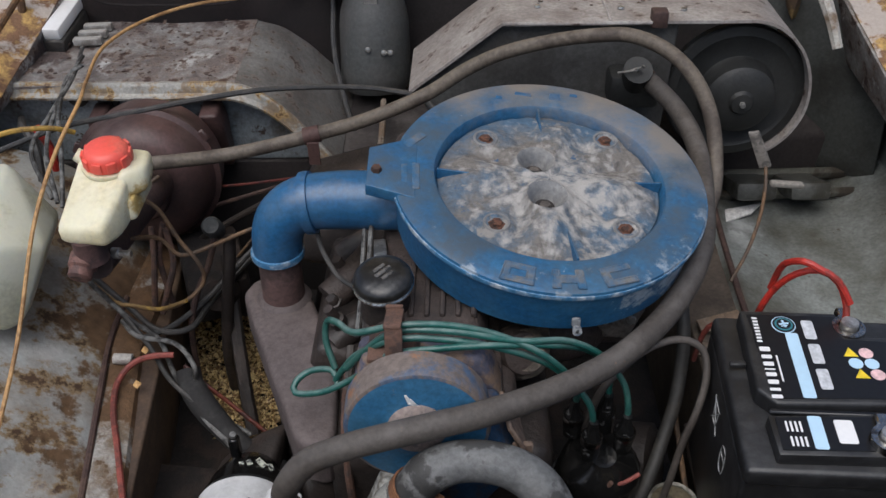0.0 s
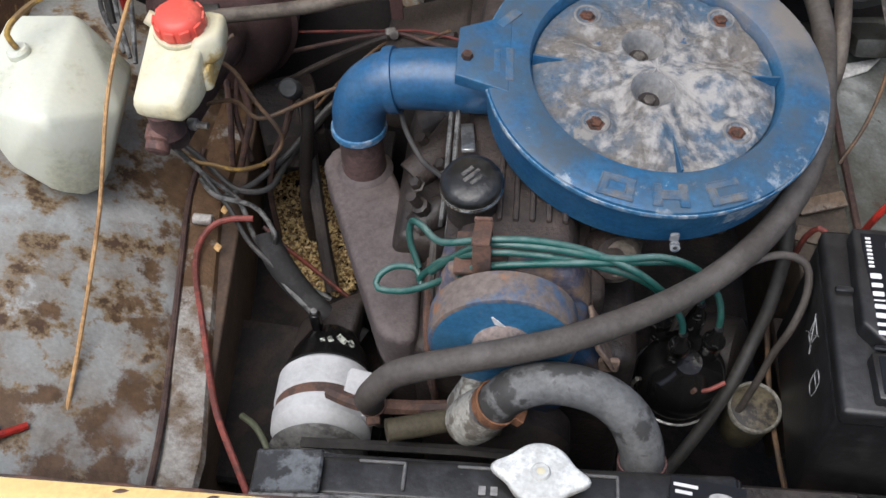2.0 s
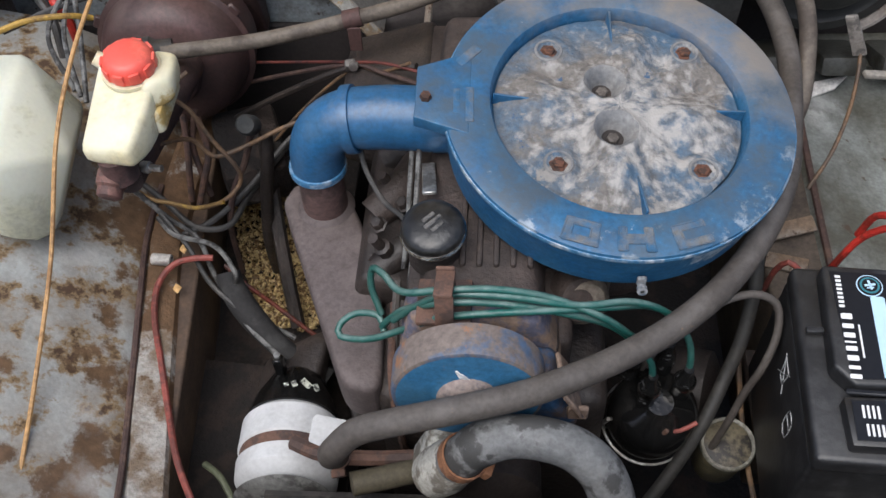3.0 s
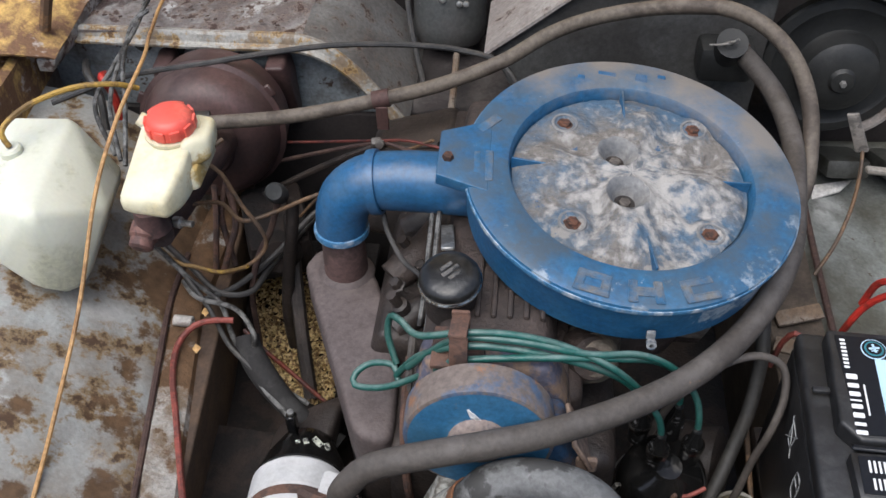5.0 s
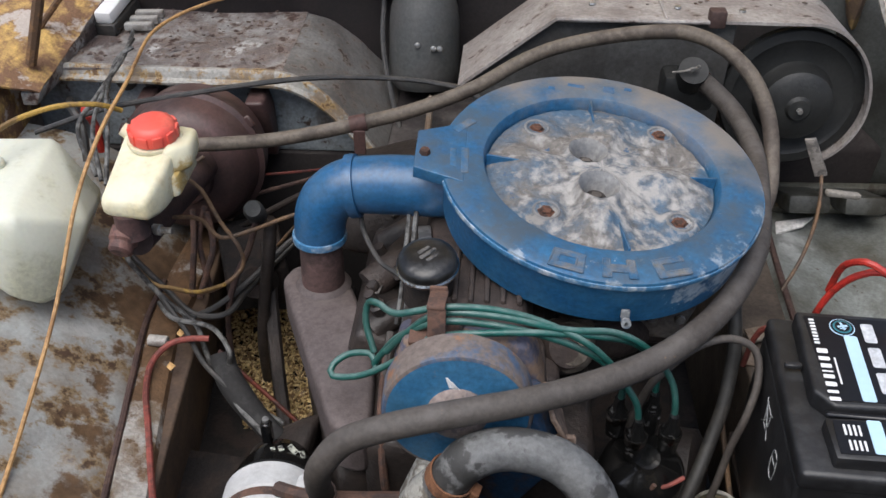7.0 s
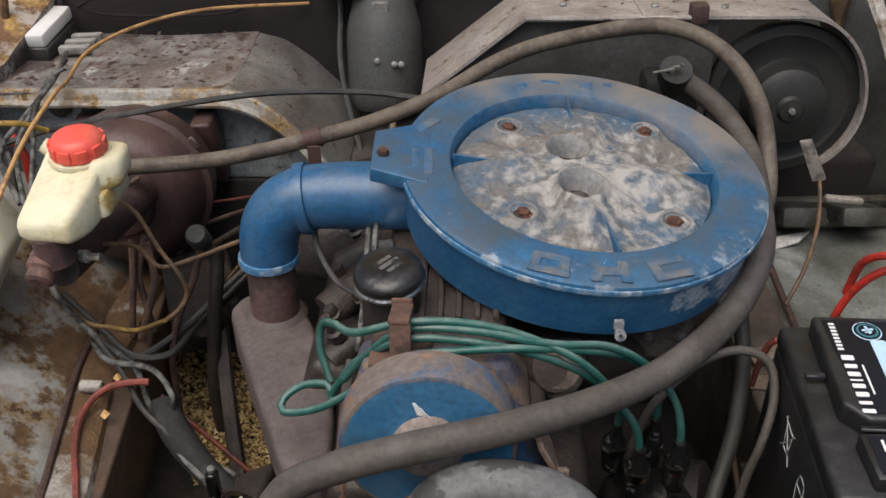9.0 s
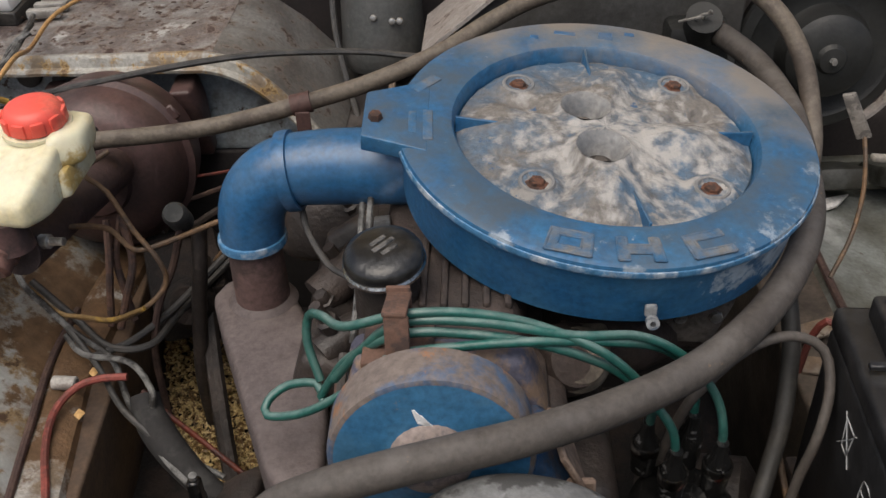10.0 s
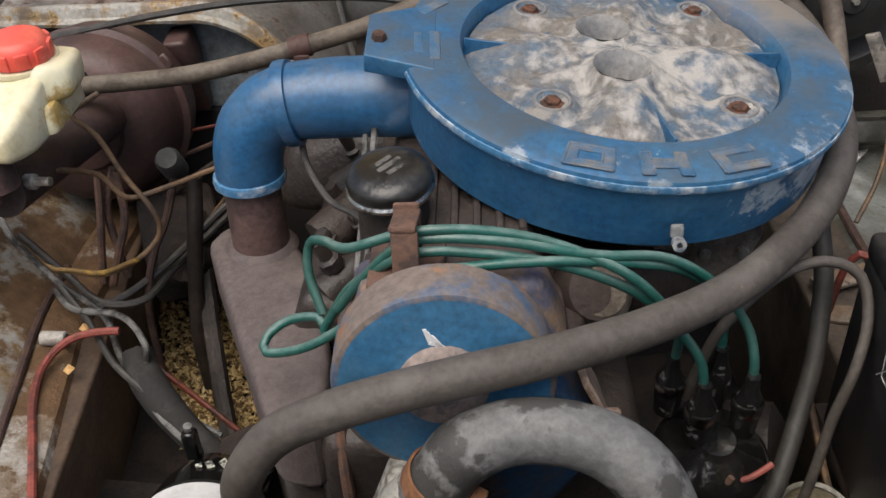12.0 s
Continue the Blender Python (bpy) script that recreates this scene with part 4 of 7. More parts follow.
for i in range(1, NR + 1):
    r = 0.1215 * i / NR
    ring = [bm.verts.new((r * math.cos(2 * math.pi * k / NA), r * math.sin(2 * math.pi * k / NA), plate_height(r * math.cos(2 * math.pi * k / NA), r * math.sin(2 * math.pi * k / NA)))) for k in range(NA)]
    for k in range(NA):
        j = (k + 1) % NA
        if i == 1:
            bm.faces.new((prev[0], ring[k], ring[j]))
        else:
            bm.faces.new((prev[k], ring[k], ring[j], prev[j]))
    prev = ring
plate = part("centre_plate", turned(bm, AM), PLATE, air, "cast centre plate with chalky white oxide over blue")
for fa in (0.02, 3.12, -1.40, 1.62):
    part("fin", turned(hull([(0.050, -0.0010, -0.011), (0.050, 0.0010, -0.011), (0.123, -0.0018, -0.016), (0.123, 0.0018, -0.016), (0.050, -0.0008, -0.0065), (0.050, 0.0008, -0.0065), (0.123, -0.0012, -0.001), (0.123, 0.0012, -0.001)], 0.0005, 1), AM @ Matrix.Rotation(fa, 4, "Z")), BLUE, plate, "worn blue fin")
CUP = surface("chalky_cup", (0.25, 0.243, 0.233), (0.15, 0.158, 0.17), 0.45, 30, 0.75, soft=0.3)
for bx, by in BOLTS:
    part("plate_bolt", turned(revolve([(0, 0.0030), (0.0054, 0.0030), (0.0064, 0.0022), (0.0066, 0.0), (0.0094, -0.0006), (0.0094, -0.003)], 6), AM @ Matrix.Translation((bx, by, -0.0096))), RUST_BOLT, plate, "rusty bolt")
    part("bolt_ring", turned(revolve([(0.0112, -0.002), (0.0118, 0.0008), (0.0136, 0.0012), (0.0152, -0.001), (0.0158, -0.004)], 28), AM @ Matrix.Translation((bx, by, -0.0084))), CUP, plate, "pale cast ring round a bolt")
for hx, hy, hr in HOLES:
    funnel = []
    for k in range(9):
        f = k / 8
        funnel.append((hr + 0.0030 - 0.0112 * f ** 0.9, 0.0011 - 0.0185 * (0.5 * f + 0.5 * f * f)))
    part("funnel", turned(revolve(funnel, 44), AM @ Matrix.Translation((hx, hy, 0.0))), CUP, plate, "grey cast funnel round the bolt hole")
    # disc puts the shade deep in the hole into a near-black colour
    part("hole_shade_disc", turned(revolve([(0, 0), (hr - 0.0078, 0.0)], 28), AM @ Matrix.Translation((hx, hy, -0.0172))), GRIME, plate, "near-black disc painting the shade at the hole bottom")
    part("hole_nut", turned(revolve([(0, 0.0035), (0.0052, 0.0035), (0.0062, 0.0026), (0.0062, -0.004)], 6), AM @ Matrix.Translation((hx, hy - 0.001, -0.0165))), surface("dull_nut_%d" % int(1000 * hr), (0.135, 0.118, 0.105), (0.07, 0.06, 0.052), 0.5, 90, 0.6), plate, "dull nut at the bottom of the funnel")
# raised letters on the front of the ring, each a double ridge
W, H = 0.0158, 0.0118
GLYPHS = {
    "O": (((-W, -H), (W, -H), (W, H), (-W, H)), ((-0.0085, -0.0056), (0.0085, -0.0056), (0.0085, 0.0056), (-0.0085, 0.0056))),
    "H": (((-W, -H), (-0.0085, -H), (-0.0085, -0.0042), (0.0085, -0.0042), (0.0085, -H), (W, -H), (W, H), (0.0085, H), (0.0085, 0.0042), (-0.0085, 0.0042), (-0.0085, H), (-W, H)),),
    "C": (((-W, -H), (W, -H), (W, -0.0055), (-0.0085, -0.0055), (-0.0085, 0.0055), (W, 0.0055), (W, H), (-W, H)),)}
for text, px, py, turn in (("O", -0.041, -0.1485, -13), ("H", 0.008, -0.1530, 2), ("C", 0.058, -0.1435, 20)):
    LM = AM @ Matrix.Translation((px, py, 0.0012)) @ Matrix.Rotation(radians(turn), 4, "Z")
    ridges = []
    for loop in GLYPHS[text]:
        for a, b in zip(loop, loop[1:] + loop[:1]):
            ax, bx = (a[0] * (1 - 4 * a[1]), a[1]), (b[0] * (1 - 4 * b[1]), b[1])
            ridges.append(turned(tube([(*ax, 0), ((ax[0] + bx[0]) / 2, (ax[1] + bx[1]) / 2, 0.0002), (*bx, 0)], 0.00105, 6), LM))
    for loop in ([[(-W, -H), (W, -H), (W, -0.0056), (-W, -0.0056)], [(-W, 0.0056), (W, 0.0056), (W, H), (-W, H)], [(-W, -0.0056), (-0.0085, -0.0056), (-0.0085, 0.0056), (-W, 0.0056)], [(0.0085, -0.0056), (W, -0.0056), (W, 0.0056), (0.0085, 0.0056)]] if text == "O" else [GLYPHS[text][0]]):
        ridges.append(turned(slab([(x * (1 - 4 * y), y) for x, y in loop], -0.0012, 0.0002, 0), LM))
    part("raised_letter", joined(*ridges), DUST_TAN, air, "dust-coloured raised letter outline")
for px, py, w, h, turn in ((-0.149, 0.046, 0.030, 0.011, 50), (-0.1455, -0.015, 0.0085, 0.042, 2), (-0.158, -0.012, 0.0075, 0.030, 2)):
    part("raised_pad", turned(box((w, h, 0.003), (0, 0, 0), 0.0014, 2), AM @ Matrix.Translation((px, py, 0.0008)) @ Matrix.Rotation(radians(turn), 4, "Z")), DUST_TAN, air, "dusty raised pad")
for px, py, w, h in ((-0.023, 0.1455, 0.020, 0.006), (0.015, 0.144, 0.013, 0.012), (0.038, 0.149, 0.009, 0.006), (-0.052, 0.136, 0.008, 0.006)):
    part("bare_mark", turned(box((w, h, 0.0012), (px, py, 0.0008), 0.0005, 1, (0, 0, -6)), AM), BLUE_DUCT, air, "dark blue mark bare of dust")
part("inlet_flange", turned(hull([(-0.198, -0.036, -0.012), (-0.198, 0.026, -0.012), (-0.145, -0.050, -0.012), (-0.145, 0.052, -0.012), (-0.198, -0.036, 0.003), (-0.198, 0.026, 0.003), (-0.145, -0.050, 0.0015), (-0.145, 0.052, 0.0015)], 0.0015), AM), BLUE, air)
part("flange_bolt", turned(revolve([(0, 0.004), (0.005, 0.004), (0.006, 0), (0.006, -0.002)], 6), AM @ Matrix.Translation((-0.188, -0.012, 0.004))), RUST_BOLT, air)
part("lug", joined(turned(box((0.009, 0.004, 0.010), (0.0, 0, 0), 0.0015), pose(0.137, 0.742, 0.847, 0, 0, 4)), turned(revolve([(0.002, -0.004), (0.0048, -0.004), (0.0048, 0.002), (0.002, 0.002)], 16), axis_matrix((0.138, 0.736, 0.840), (0, -1, 0.2)))), surface("dull_lug", (0.26, 0.27, 0.28), (0.1, 0.12, 0.15), 0.4, 60, 0.6), air, "small bare metal retaining lug")
part("carburettor_throat", turned(revolve([(0.05, -0.10), (0.055, -0.062), (0.0, -0.062)], 32), AM), GRIME, air)

duct = thing("intake_duct", (-0.19, 0.925, 0.70), "blue plastic intake elbow on a brown warm-air pipe", "duct")
el = [(-0.03, 0.925, 0.868), (-0.065, 0.928, 0.867), (-0.095, 0.931, 0.866), (-0.125, 0.932, 0.865), (-0.150, 0.932, 0.863), (-0.168, 0.931, 0.857), (-0.183, 0.929, 0.844), (-0.191, 0.928, 0.826), (-0.194, 0.927, 0.806), (-0.195, 0.927, 0.795)]
elbow = part("elbow", tube(el, lambda s: 0.0338 - 0.0045 * max(0.0, s - 0.4) / 0.6, 32, 0.004), BLUE_DUCT, duct)
part("seam_collar", turned(revolve([(0.033, -0.006), (0.0362, -0.0055), (0.0368, 0.0), (0.0362, 0.0055), (0.033, 0.006)], 40), axis_matrix((-0.152, 0.932, 0.862), (1, 0, 0.15))), BLUE_DUCT, elbow)
part("end_bead", turned(revolve([(0.0275, -0.005), (0.0315, -0.004), (0.0322, 0), (0.0315, 0.004), (0.0275, 0.005)], 40), axis_matrix((-0.195, 0.927, 0.796), (0.02, 0, 1))), BLUE_WORN, elbow)
part("warm_air_pipe", tube([(-0.195, 0.927, 0.80), (-0.196, 0.930, 0.76), (-0.198, 0.936, 0.715)], lambda s: 0.0245 + 0.002 * s, 28, 0.01), PIPE_BROWN, duct, "brown oxidised steel pipe")

shield = thing("heat_shield", (-0.18, 0.83, 0.66), "brown oxidised steel heat shield over the exhaust manifold", "heat shield")
part("pan", slab([(-0.252, 0.945), (-0.243, 0.970), (-0.215, 0.985), (-0.185, 0.975), (-0.158, 0.925), (-0.138, 0.87), (-0.122, 0.815), (-0.114, 0.77), (-0.110, 0.715), (-0.112, 0.695), (-0.126, 0.692), (-0.149, 0.700), (-0.158, 0.716)], 0.655, 0.718, 0.009, 4), SHIELD, shield)
part("collar", turned(revolve([(0.026, -0.002), (0.034, -0.002), (0.030, 0.004), (0.026, 0.006)], 32), pose(-0.198, 0.936, 0.719)), SHIELD, shield)
part("lower_pan", slab([(-0.24, 0.96), (-0.17, 0.96), (-0.11, 0.75), (-0.115, 0.70), (-0.148, 0.705)], 0.50, 0.66, 0.008, 2), GRIME, shield)
for k, (p, r_) in enumerate((([(-0.135, 0.90, 0.745), (-0.105, 0.93, 0.76), (-0.085, 0.98, 0.755)], 0.020), ([(-0.13, 0.99, 0.74), (-0.10, 1.0, 0.755), (-0.08, 1.03, 0.75)], 0.018), ([(-0.125, 0.83, 0.735), (-0.10, 0.85, 0.745), (-0.08, 0.86, 0.745)], 0.017))):
    part("manifold_runner", tube(p, r_, 14), BLOCK if k == 0 else GRIME, eng, "oxidised exhaust manifold runner")
part("exhaust_manifold", hull([(-0.20, 1.02, 0.70), (-0.075, 1.0, 0.70), (-0.21, 1.20, 0.70), (-0.075, 1.22, 0.70), (-0.19, 1.04, 0.765), (-0.08, 1.02, 0.79), (-0.19, 1.19, 0.765), (-0.08, 1.20, 0.79)], 0.015, 3), GRIME, eng, "sooty exhaust manifold casting")
part("chrome_strip", turned(box((0.014, 0.07, 0.004), (0, 0, 0), 0.001, 1), pose(-0.066, 0.865, 0.846, -22, 0, 6)), STEEL, eng, "bare metal strip by the filler")
for k, (x, y, z) in enumerate(((-0.098, 0.735, 0.735), (-0.100, 0.715, 0.725))):
    cable("dipstick_tube", [(x, y + 0.06, z + 0.03), (x, y, z), (x + 0.004, y - 0.03, z - 0.06), (x + 0.01, y - 0.03, z - 0.14)], 0.0045, RUST_BAND if k else RUBBER, "thin rusty tube beside the cylinder head", "pipe", "tubes by the head")

# ---- hoses and leads ----
hose = thing("heater_hose", (0.05, 0.64, 0.80), "thick dusty brown rubber heater hose sweeping across the engine", "hose")
HA = [(-0.154, 0.668, 0.60), (-0.150, 0.638, 0.68), (-0.144, 0.604, 0.752), (-0.133, 0.596, 0.785), (-0.115, 0.601, 0.805), (-0.084, 0.603, 0.820), (-0.047, 0.607, 0.830), (0.000, 0.617, 0.835), (0.047, 0.634, 0.833), (0.111, 0.670, 0.825), (0.170, 0.712, 0.820),
      (0.220, 0.758, 0.825), (0.260, 0.813, 0.830), (0.289, 0.875, 0.835), (0.306, 0.948, 0.840), (0.318, 1.05, 0.850), (0.310, 1.13, 0.860), (0.288, 1.19, 0.868), (0.272, 1.23, 0.868)]
part("tube", tube(HA, 0.0125, 18, 0.006), RUBBER, hose)
band((-0.149, 0.632, 0.695), (0.06, -0.35, 0.9), 0.0128, 0.010, RUST_BAND, hose, "rusty hose clamp")
band((0.276, 1.222, 0.868), (-0.4, 1, 0.05), 0.0128, 0.010, RUST_BAND, hose, "rusty hose clamp")
vac = thing("vacuum_hose", (-0.05, 1.16, 0.83), "tan rubber vacuum hose from the brake servo", "hose")
HB = [(-0.406, 1.090, 0.816), (-0.310, 1.115, 0.812), (-0.236, 1.130, 0.819), (-0.169, 1.140, 0.832), (-0.102, 1.150, 0.848), (-0.026, 1.170, 0.872), (0.031, 1.200, 0.895), (0.082, 1.200, 0.919), (0.147, 1.200, 0.935), (0.202, 1.180, 0.951),
      (0.243, 1.170, 0.954), (0.283, 1.150, 0.944), (0.314, 1.120, 0.923), (0.333, 1.090, 0.891), (0.340, 1.060, 0.853), (0.332, 1.010, 0.815), (0.30, 0.96, 0.79)]
part("tube", tube(HB, 0.0095, 14, 0.008), RUBBER_TAN, vac)
part("strap", joined(turned(revolve([(0.0095, -0.011), (0.0118, -0.011), (0.0118, 0.011), (0.0095, 0.011)], 20), axis_matrix((-0.178, 1.139, 0.8305), (1, 0.12, 0.18))), box((0.016, 0.003, 0.035), (-0.176, 1.128, 0.808), 0.001, 1)), surface("maroon_strap", (0.07, 0.035, 0.03), rough=0.7), vac, "maroon hanging strap")

top_hose = thing("radiator_hose", (0.03, 0.57, 0.80), "weathered grey rubber radiator top hose", "hose")
HT = [(-0.031, 0.605, 0.746), (-0.021, 0.600, 0.768), (-0.006, 0.601, 0.790), (0.019, 0.604, 0.801), (0.048, 0.602, 0.803), (0.076, 0.596, 0.797), (0.097, 0.585, 0.783), (0.109, 0.574, 0.760), (0.113, 0.565, 0.740), (0.114, 0.556, 0.712)]
part("tube", tube(HT, lambda s: 0.0198 + 0.0007 * math.sin(34 * s) * math.exp(-((s - 0.12) / 0.12) ** 2) + 0.0006 * math.sin(9 * s + 1), 28, 0.003), RUBBER_GREY, top_hose)
band((-0.022, 0.600, 0.766), (0.014, -0.004, 0.030), 0.0206, 0.012, surface("orange_rust_clamp", (0.24, 0.11, 0.055), (0.15, 0.07, 0.04), 0.4, 50, 0.85), top_hose, "rusty hose clamp")
band((0.1135, 0.562, 0.732), (0.002, -0.009, -0.03), 0.0206, 0.018, surface("maroon_clamp", (0.13, 0.07, 0.065), rough=0.7), top_hose, "brown hose clamp")
thermo = thing("thermostat_housing", (-0.05, 0.62, 0.72), "white corroded alloy thermostat outlet", "engine part")
part("outlet", turned(revolve([(0, -0.04), (0.024, -0.04), (0.026, -0.015), (0.0235, 0.0), (0.0225, 0.014), (0.02, 0.02), (0, 0.02)], 24), axis_matrix((-0.032, 0.606, 0.742), (0.42, -0.1, 0.8))), ALLOY_ROUGH, thermo)
part("base_flange", box((0.05, 0.03, 0.06), (-0.042, 0.632, 0.712), 0.008, 3, (0, 20, 0)), ALLOY_ROUGH, thermo)

LEADS = (
    [(-0.107, 0.738, 0.800), (-0.116, 0.752, 0.830), (-0.113, 0.758, 0.850), (-0.100, 0.742, 0.862), (-0.079, 0.714, 0.874), (-0.038, 0.706, 0.890), (0.006, 0.709, 0.888), (0.053, 0.710, 0.876), (0.101, 0.707, 0.852), (0.132, 0.712, 0.815), (0.142, 0.725, 0.78), (0.143, 0.733, 0.742)],
    [(-0.106, 0.728, 0.790), (-0.096, 0.725, 0.815), (-0.077, 0.716, 0.845), (-0.038, 0.702, 0.876), (0.006, 0.704, 0.874), (0.059, 0.705, 0.862), (0.109, 0.712, 0.833), (0.140, 0.711, 0.795), (0.154, 0.705, 0.765), (0.158, 0.704, 0.738)],
    [(-0.104, 0.724, 0.786), (-0.110, 0.738, 0.795), (-0.134, 0.745, 0.785), (-0.150, 0.738, 0.772), (-0.149, 0.727, 0.764), (-0.117, 0.717, 0.782), (-0.081, 0.712, 0.817), (-0.045, 0.695, 0.862), (0.006, 0.697, 0.869), (0.058, 0.703, 0.867), (0.112, 0.719, 0.852), (0.147, 0.735, 0.832), (0.174, 0.744, 0.80), (0.178, 0.745, 0.77), (0.178, 0.742, 0.738)],
    [(-0.092, 0.718, 0.822), (-0.069, 0.712, 0.854), (-0.038, 0.706, 0.883), (0.016, 0.706, 0.882), (0.079, 0.709, 0.867), (0.128, 0.725, 0.852), (0.165, 0.734, 0.823), (0.188, 0.728, 0.785), (0.194, 0.718, 0.755), (0.194, 0.715, 0.735)],
)
for p in LEADS:
    cable("ignition_lead", [(x, y, z - 0.015 * min(1, max(0, (z - 0.76) / 0.05))) for x, y, z in p], 0.0035, GREEN, "green rubber ignition lead, dusty on top", "cable", "ignition leads", 10, 0.006)

dist = thing("distributor", (0.165, 0.715, 0.60), "glossy black distributor cap with rubber boots", "distributor")
DM = axis_matrix((0.170, 0.718, 0.640), (0.05, -0.25, 1))
cap = part("cap", turned(revolve([(0, 0.052), (0.014, 0.052), (0.018, 0.046), (0.036, 0.04), (0.043, 0.03), (0.046, 0.0), (0.044, -0.03), (0, -0.03)], 36), DM), BAKELITE, dist)
for k, (x, y, z) in enumerate(((0.158, 0.704, 0.725), (0.194, 0.715, 0.722), (0.142, 0.735, 0.725), (0.178, 0.742, 0.725))):
    part("boot", turned(revolve([(0, 0.022), (0.0048, 0.022), (0.006, 0.008), (0.0095, 0.0), (0.0108, -0.014), (0.0095, -0.036), (0, -0.036)], 18), axis_matrix((x, y, z), (0.0, -0.12, 1))), BOOT, cap, "cracked black rubber boot")
# chrome rings added to give the glints round the boots
for x, y, z in ((0.158, 0.704, 0.725), (0.194, 0.715, 0.722), (0.142, 0.735, 0.725)):
    part("glint_sleeve", turned(revolve([(0.0098, -0.012), (0.0116, -0.012), (0.0118, -0.004), (0.0104, -0.002)], 18), axis_matrix((x, y, z), (0.0, -0.12, 1))), CHROME, cap, "bright metal ring added for the glints")
part("body", turned(revolve([(0, -0.03), (0.04, -0.03), (0.036, -0.06), (0.025, -0.10), (0, -0.10)], 28), DM), GRIME, dist)
part("spring_clip", turned(tube([(-0.047, 0.0, 0.01), (-0.050, 0.0, -0.01), (-0.046, 0.0, -0.03)], 0.0025, 6), DM), STEEL, dist)
part("wire_ring", turned(revolve([(0.0475, -0.02), (0.0495, -0.021), (0.0495, -0.0235), (0.0475, -0.0245)], 40), DM), STEEL, dist)
cable("red_wire", [(0.182, 0.684, 0.668), (0.193, 0.682, 0.675), (0.209, 0.688, 0.682)], 0.0024, HOSE_RED, "short red wire by the distributor", "cable")
cable("orange_tag", [(0.174, 0.684, 0.664), (0.176, 0.680, 0.671), (0.179, 0.680, 0.678)], 0.0025, RUST_BAND, "short rusty orange wire end by the distributor", "cable")

hose_ = thing("thin_grey_hose", (0.272, 0.757, 0.795), "thin grey-brown rubber hose looping beside the battery", "hose")
part("tube", tube([(0.155, 0.74, 0.70), (0.166, 0.735, 0.75), (0.177, 0.731, 0.78), (0.211, 0.746, 0.805), (0.246, 0.758, 0.808), (0.272, 0.757, 0.795), (0.276, 0.740, 0.770), (0.266, 0.720, 0.740), (0.256, 0.714, 0.70), (0.248, 0.706, 0.655), (0.238, 0.70, 0.60)], 0.0040, 10), RUBBER, hose_)
hose_ = thing("breather_hose", (0.256, 0.765, 0.71), "dark rubber hose dropping beside the battery", "hose")
part("tube", tube([(0.262, 0.82, 0.80), (0.264, 0.800, 0.770), (0.262, 0.785, 0.74), (0.256, 0.765, 0.71), (0.245, 0.745, 0.68), (0.225, 0.71, 0.645), (0.200, 0.680, 0.605), (0.170, 0.650, 0.565), (0.14, 0.63, 0.52)], 0.0074, 12), surface("dark_brown_rubber", (0.028, 0.027, 0.025), (0.045, 0.041, 0.036), 0.4, 30, 0.6), hose_)
jar = thing("fuel_filter", (0.256, 0.704, 0.52), "round stained plastic filter bowl with pale rim", "fuel filter")
part("bowl", turned(revolve([(0, -0.085), (0.022, -0.085), (0.026, -0.07), (0.028, 0.0), (0.0275, 0.004)], 32), pose(0.256, 0.704, 0.606, 12, 0, 0)), GLASSY, jar)
part("rim", turned(revolve([(0.0255, -0.002), (0.0295, -0.002), (0.030, 0.002), (0.0285, 0.005), (0.0255, 0.003)], 36), pose(0.256, 0.704, 0.606, 12, 0, 0)), surface("pale_rim", (0.30, 0.29, 0.25), (0.18, 0.17, 0.14), 0.5, 60, 0.5), jar, "pale plastic rim")
part("lid", turned(revolve([(0.026, -0.001), (0.018, 0.0015), (0.008, 0.003), (0, 0.003)], 24), pose(0.256, 0.704, 0.606, 12, 0, 0)), surface("stained_lid", (0.17, 0.145, 0.095), (0.025, 0.022, 0.020), 0.55, 22, 0.6), jar)
cable("earth_strap", [(0.268, 0.80, 0.66), (0.276, 0.72, 0.60), (0.280, 0.64, 0.59), (0.285, 0.55, 0.60), (0.287, 0.49, 0.61)], 0.003, CABLE_BROWN, "thin brown wire along the battery tray", "cable")

# ---- brake servo group ----
servo = thing("brake_servo", (-0.40, 1.20, 0.70), "dark maroon brake vacuum servo drum on the bulkhead", "brake servo")
SM = axis_matrix((-0.432, 1.195, 0.735), (0.03, -1, 0.12)) @ Matrix.Scale(0.90, 4)
part("drum", turned(revolve([(0, -0.07), (0.09, -0.07), (0.110, -0.05), (0.114, -0.004), (0.116, 0.0), (0.116, 0.006), (0.108, 0.01), (0.104, 0.03), (0.096, 0.052), (0.078, 0.064), (0.05, 0.068), (0.046, 0.074), (0.03, 0.078), (0, 0.078)], 64), SM), BOOSTER, servo)
for k in range(3):
    a = 2.1 * k + 0.6
    part("rim_tab", turned(box((0.02, 0.012, 0.008), (0.117 * math.cos(a), 0.117 * math.sin(a), 0.003), 0.002, 1, (0, 0, math.degrees(a) + 90)), SM), BOOSTER, servo)
part("check_valve", turned(revolve([(0, 0.02), (0.0125, 0.02), (0.014, 0.0), (0.019, -0.006), (0.019, -0.02), (0, -0.02)], 16), axis_matrix((-0.414, 1.096, 0.814), (1, 0.25, 0.0))), RUBBER_DARK, servo)
master = thing("master_cylinder", (-0.41, 0.97, 0.76), "rusty cast brake master cylinder on the servo", "brake cylinder")
part("casting", tube([(-0.400, 1.13, 0.762), (-0.402, 1.05, 0.775), (-0.404, 0.96, 0.790), (-0.405, 0.90, 0.800)], lambda s: 0.024 - 0.003 * s, 20, 0.01), surface("maroon_casting", (0.060, 0.034, 0.031), (0.05, 0.03, 0.028), 0.5, 20, 0.7, bump=0.5), master)
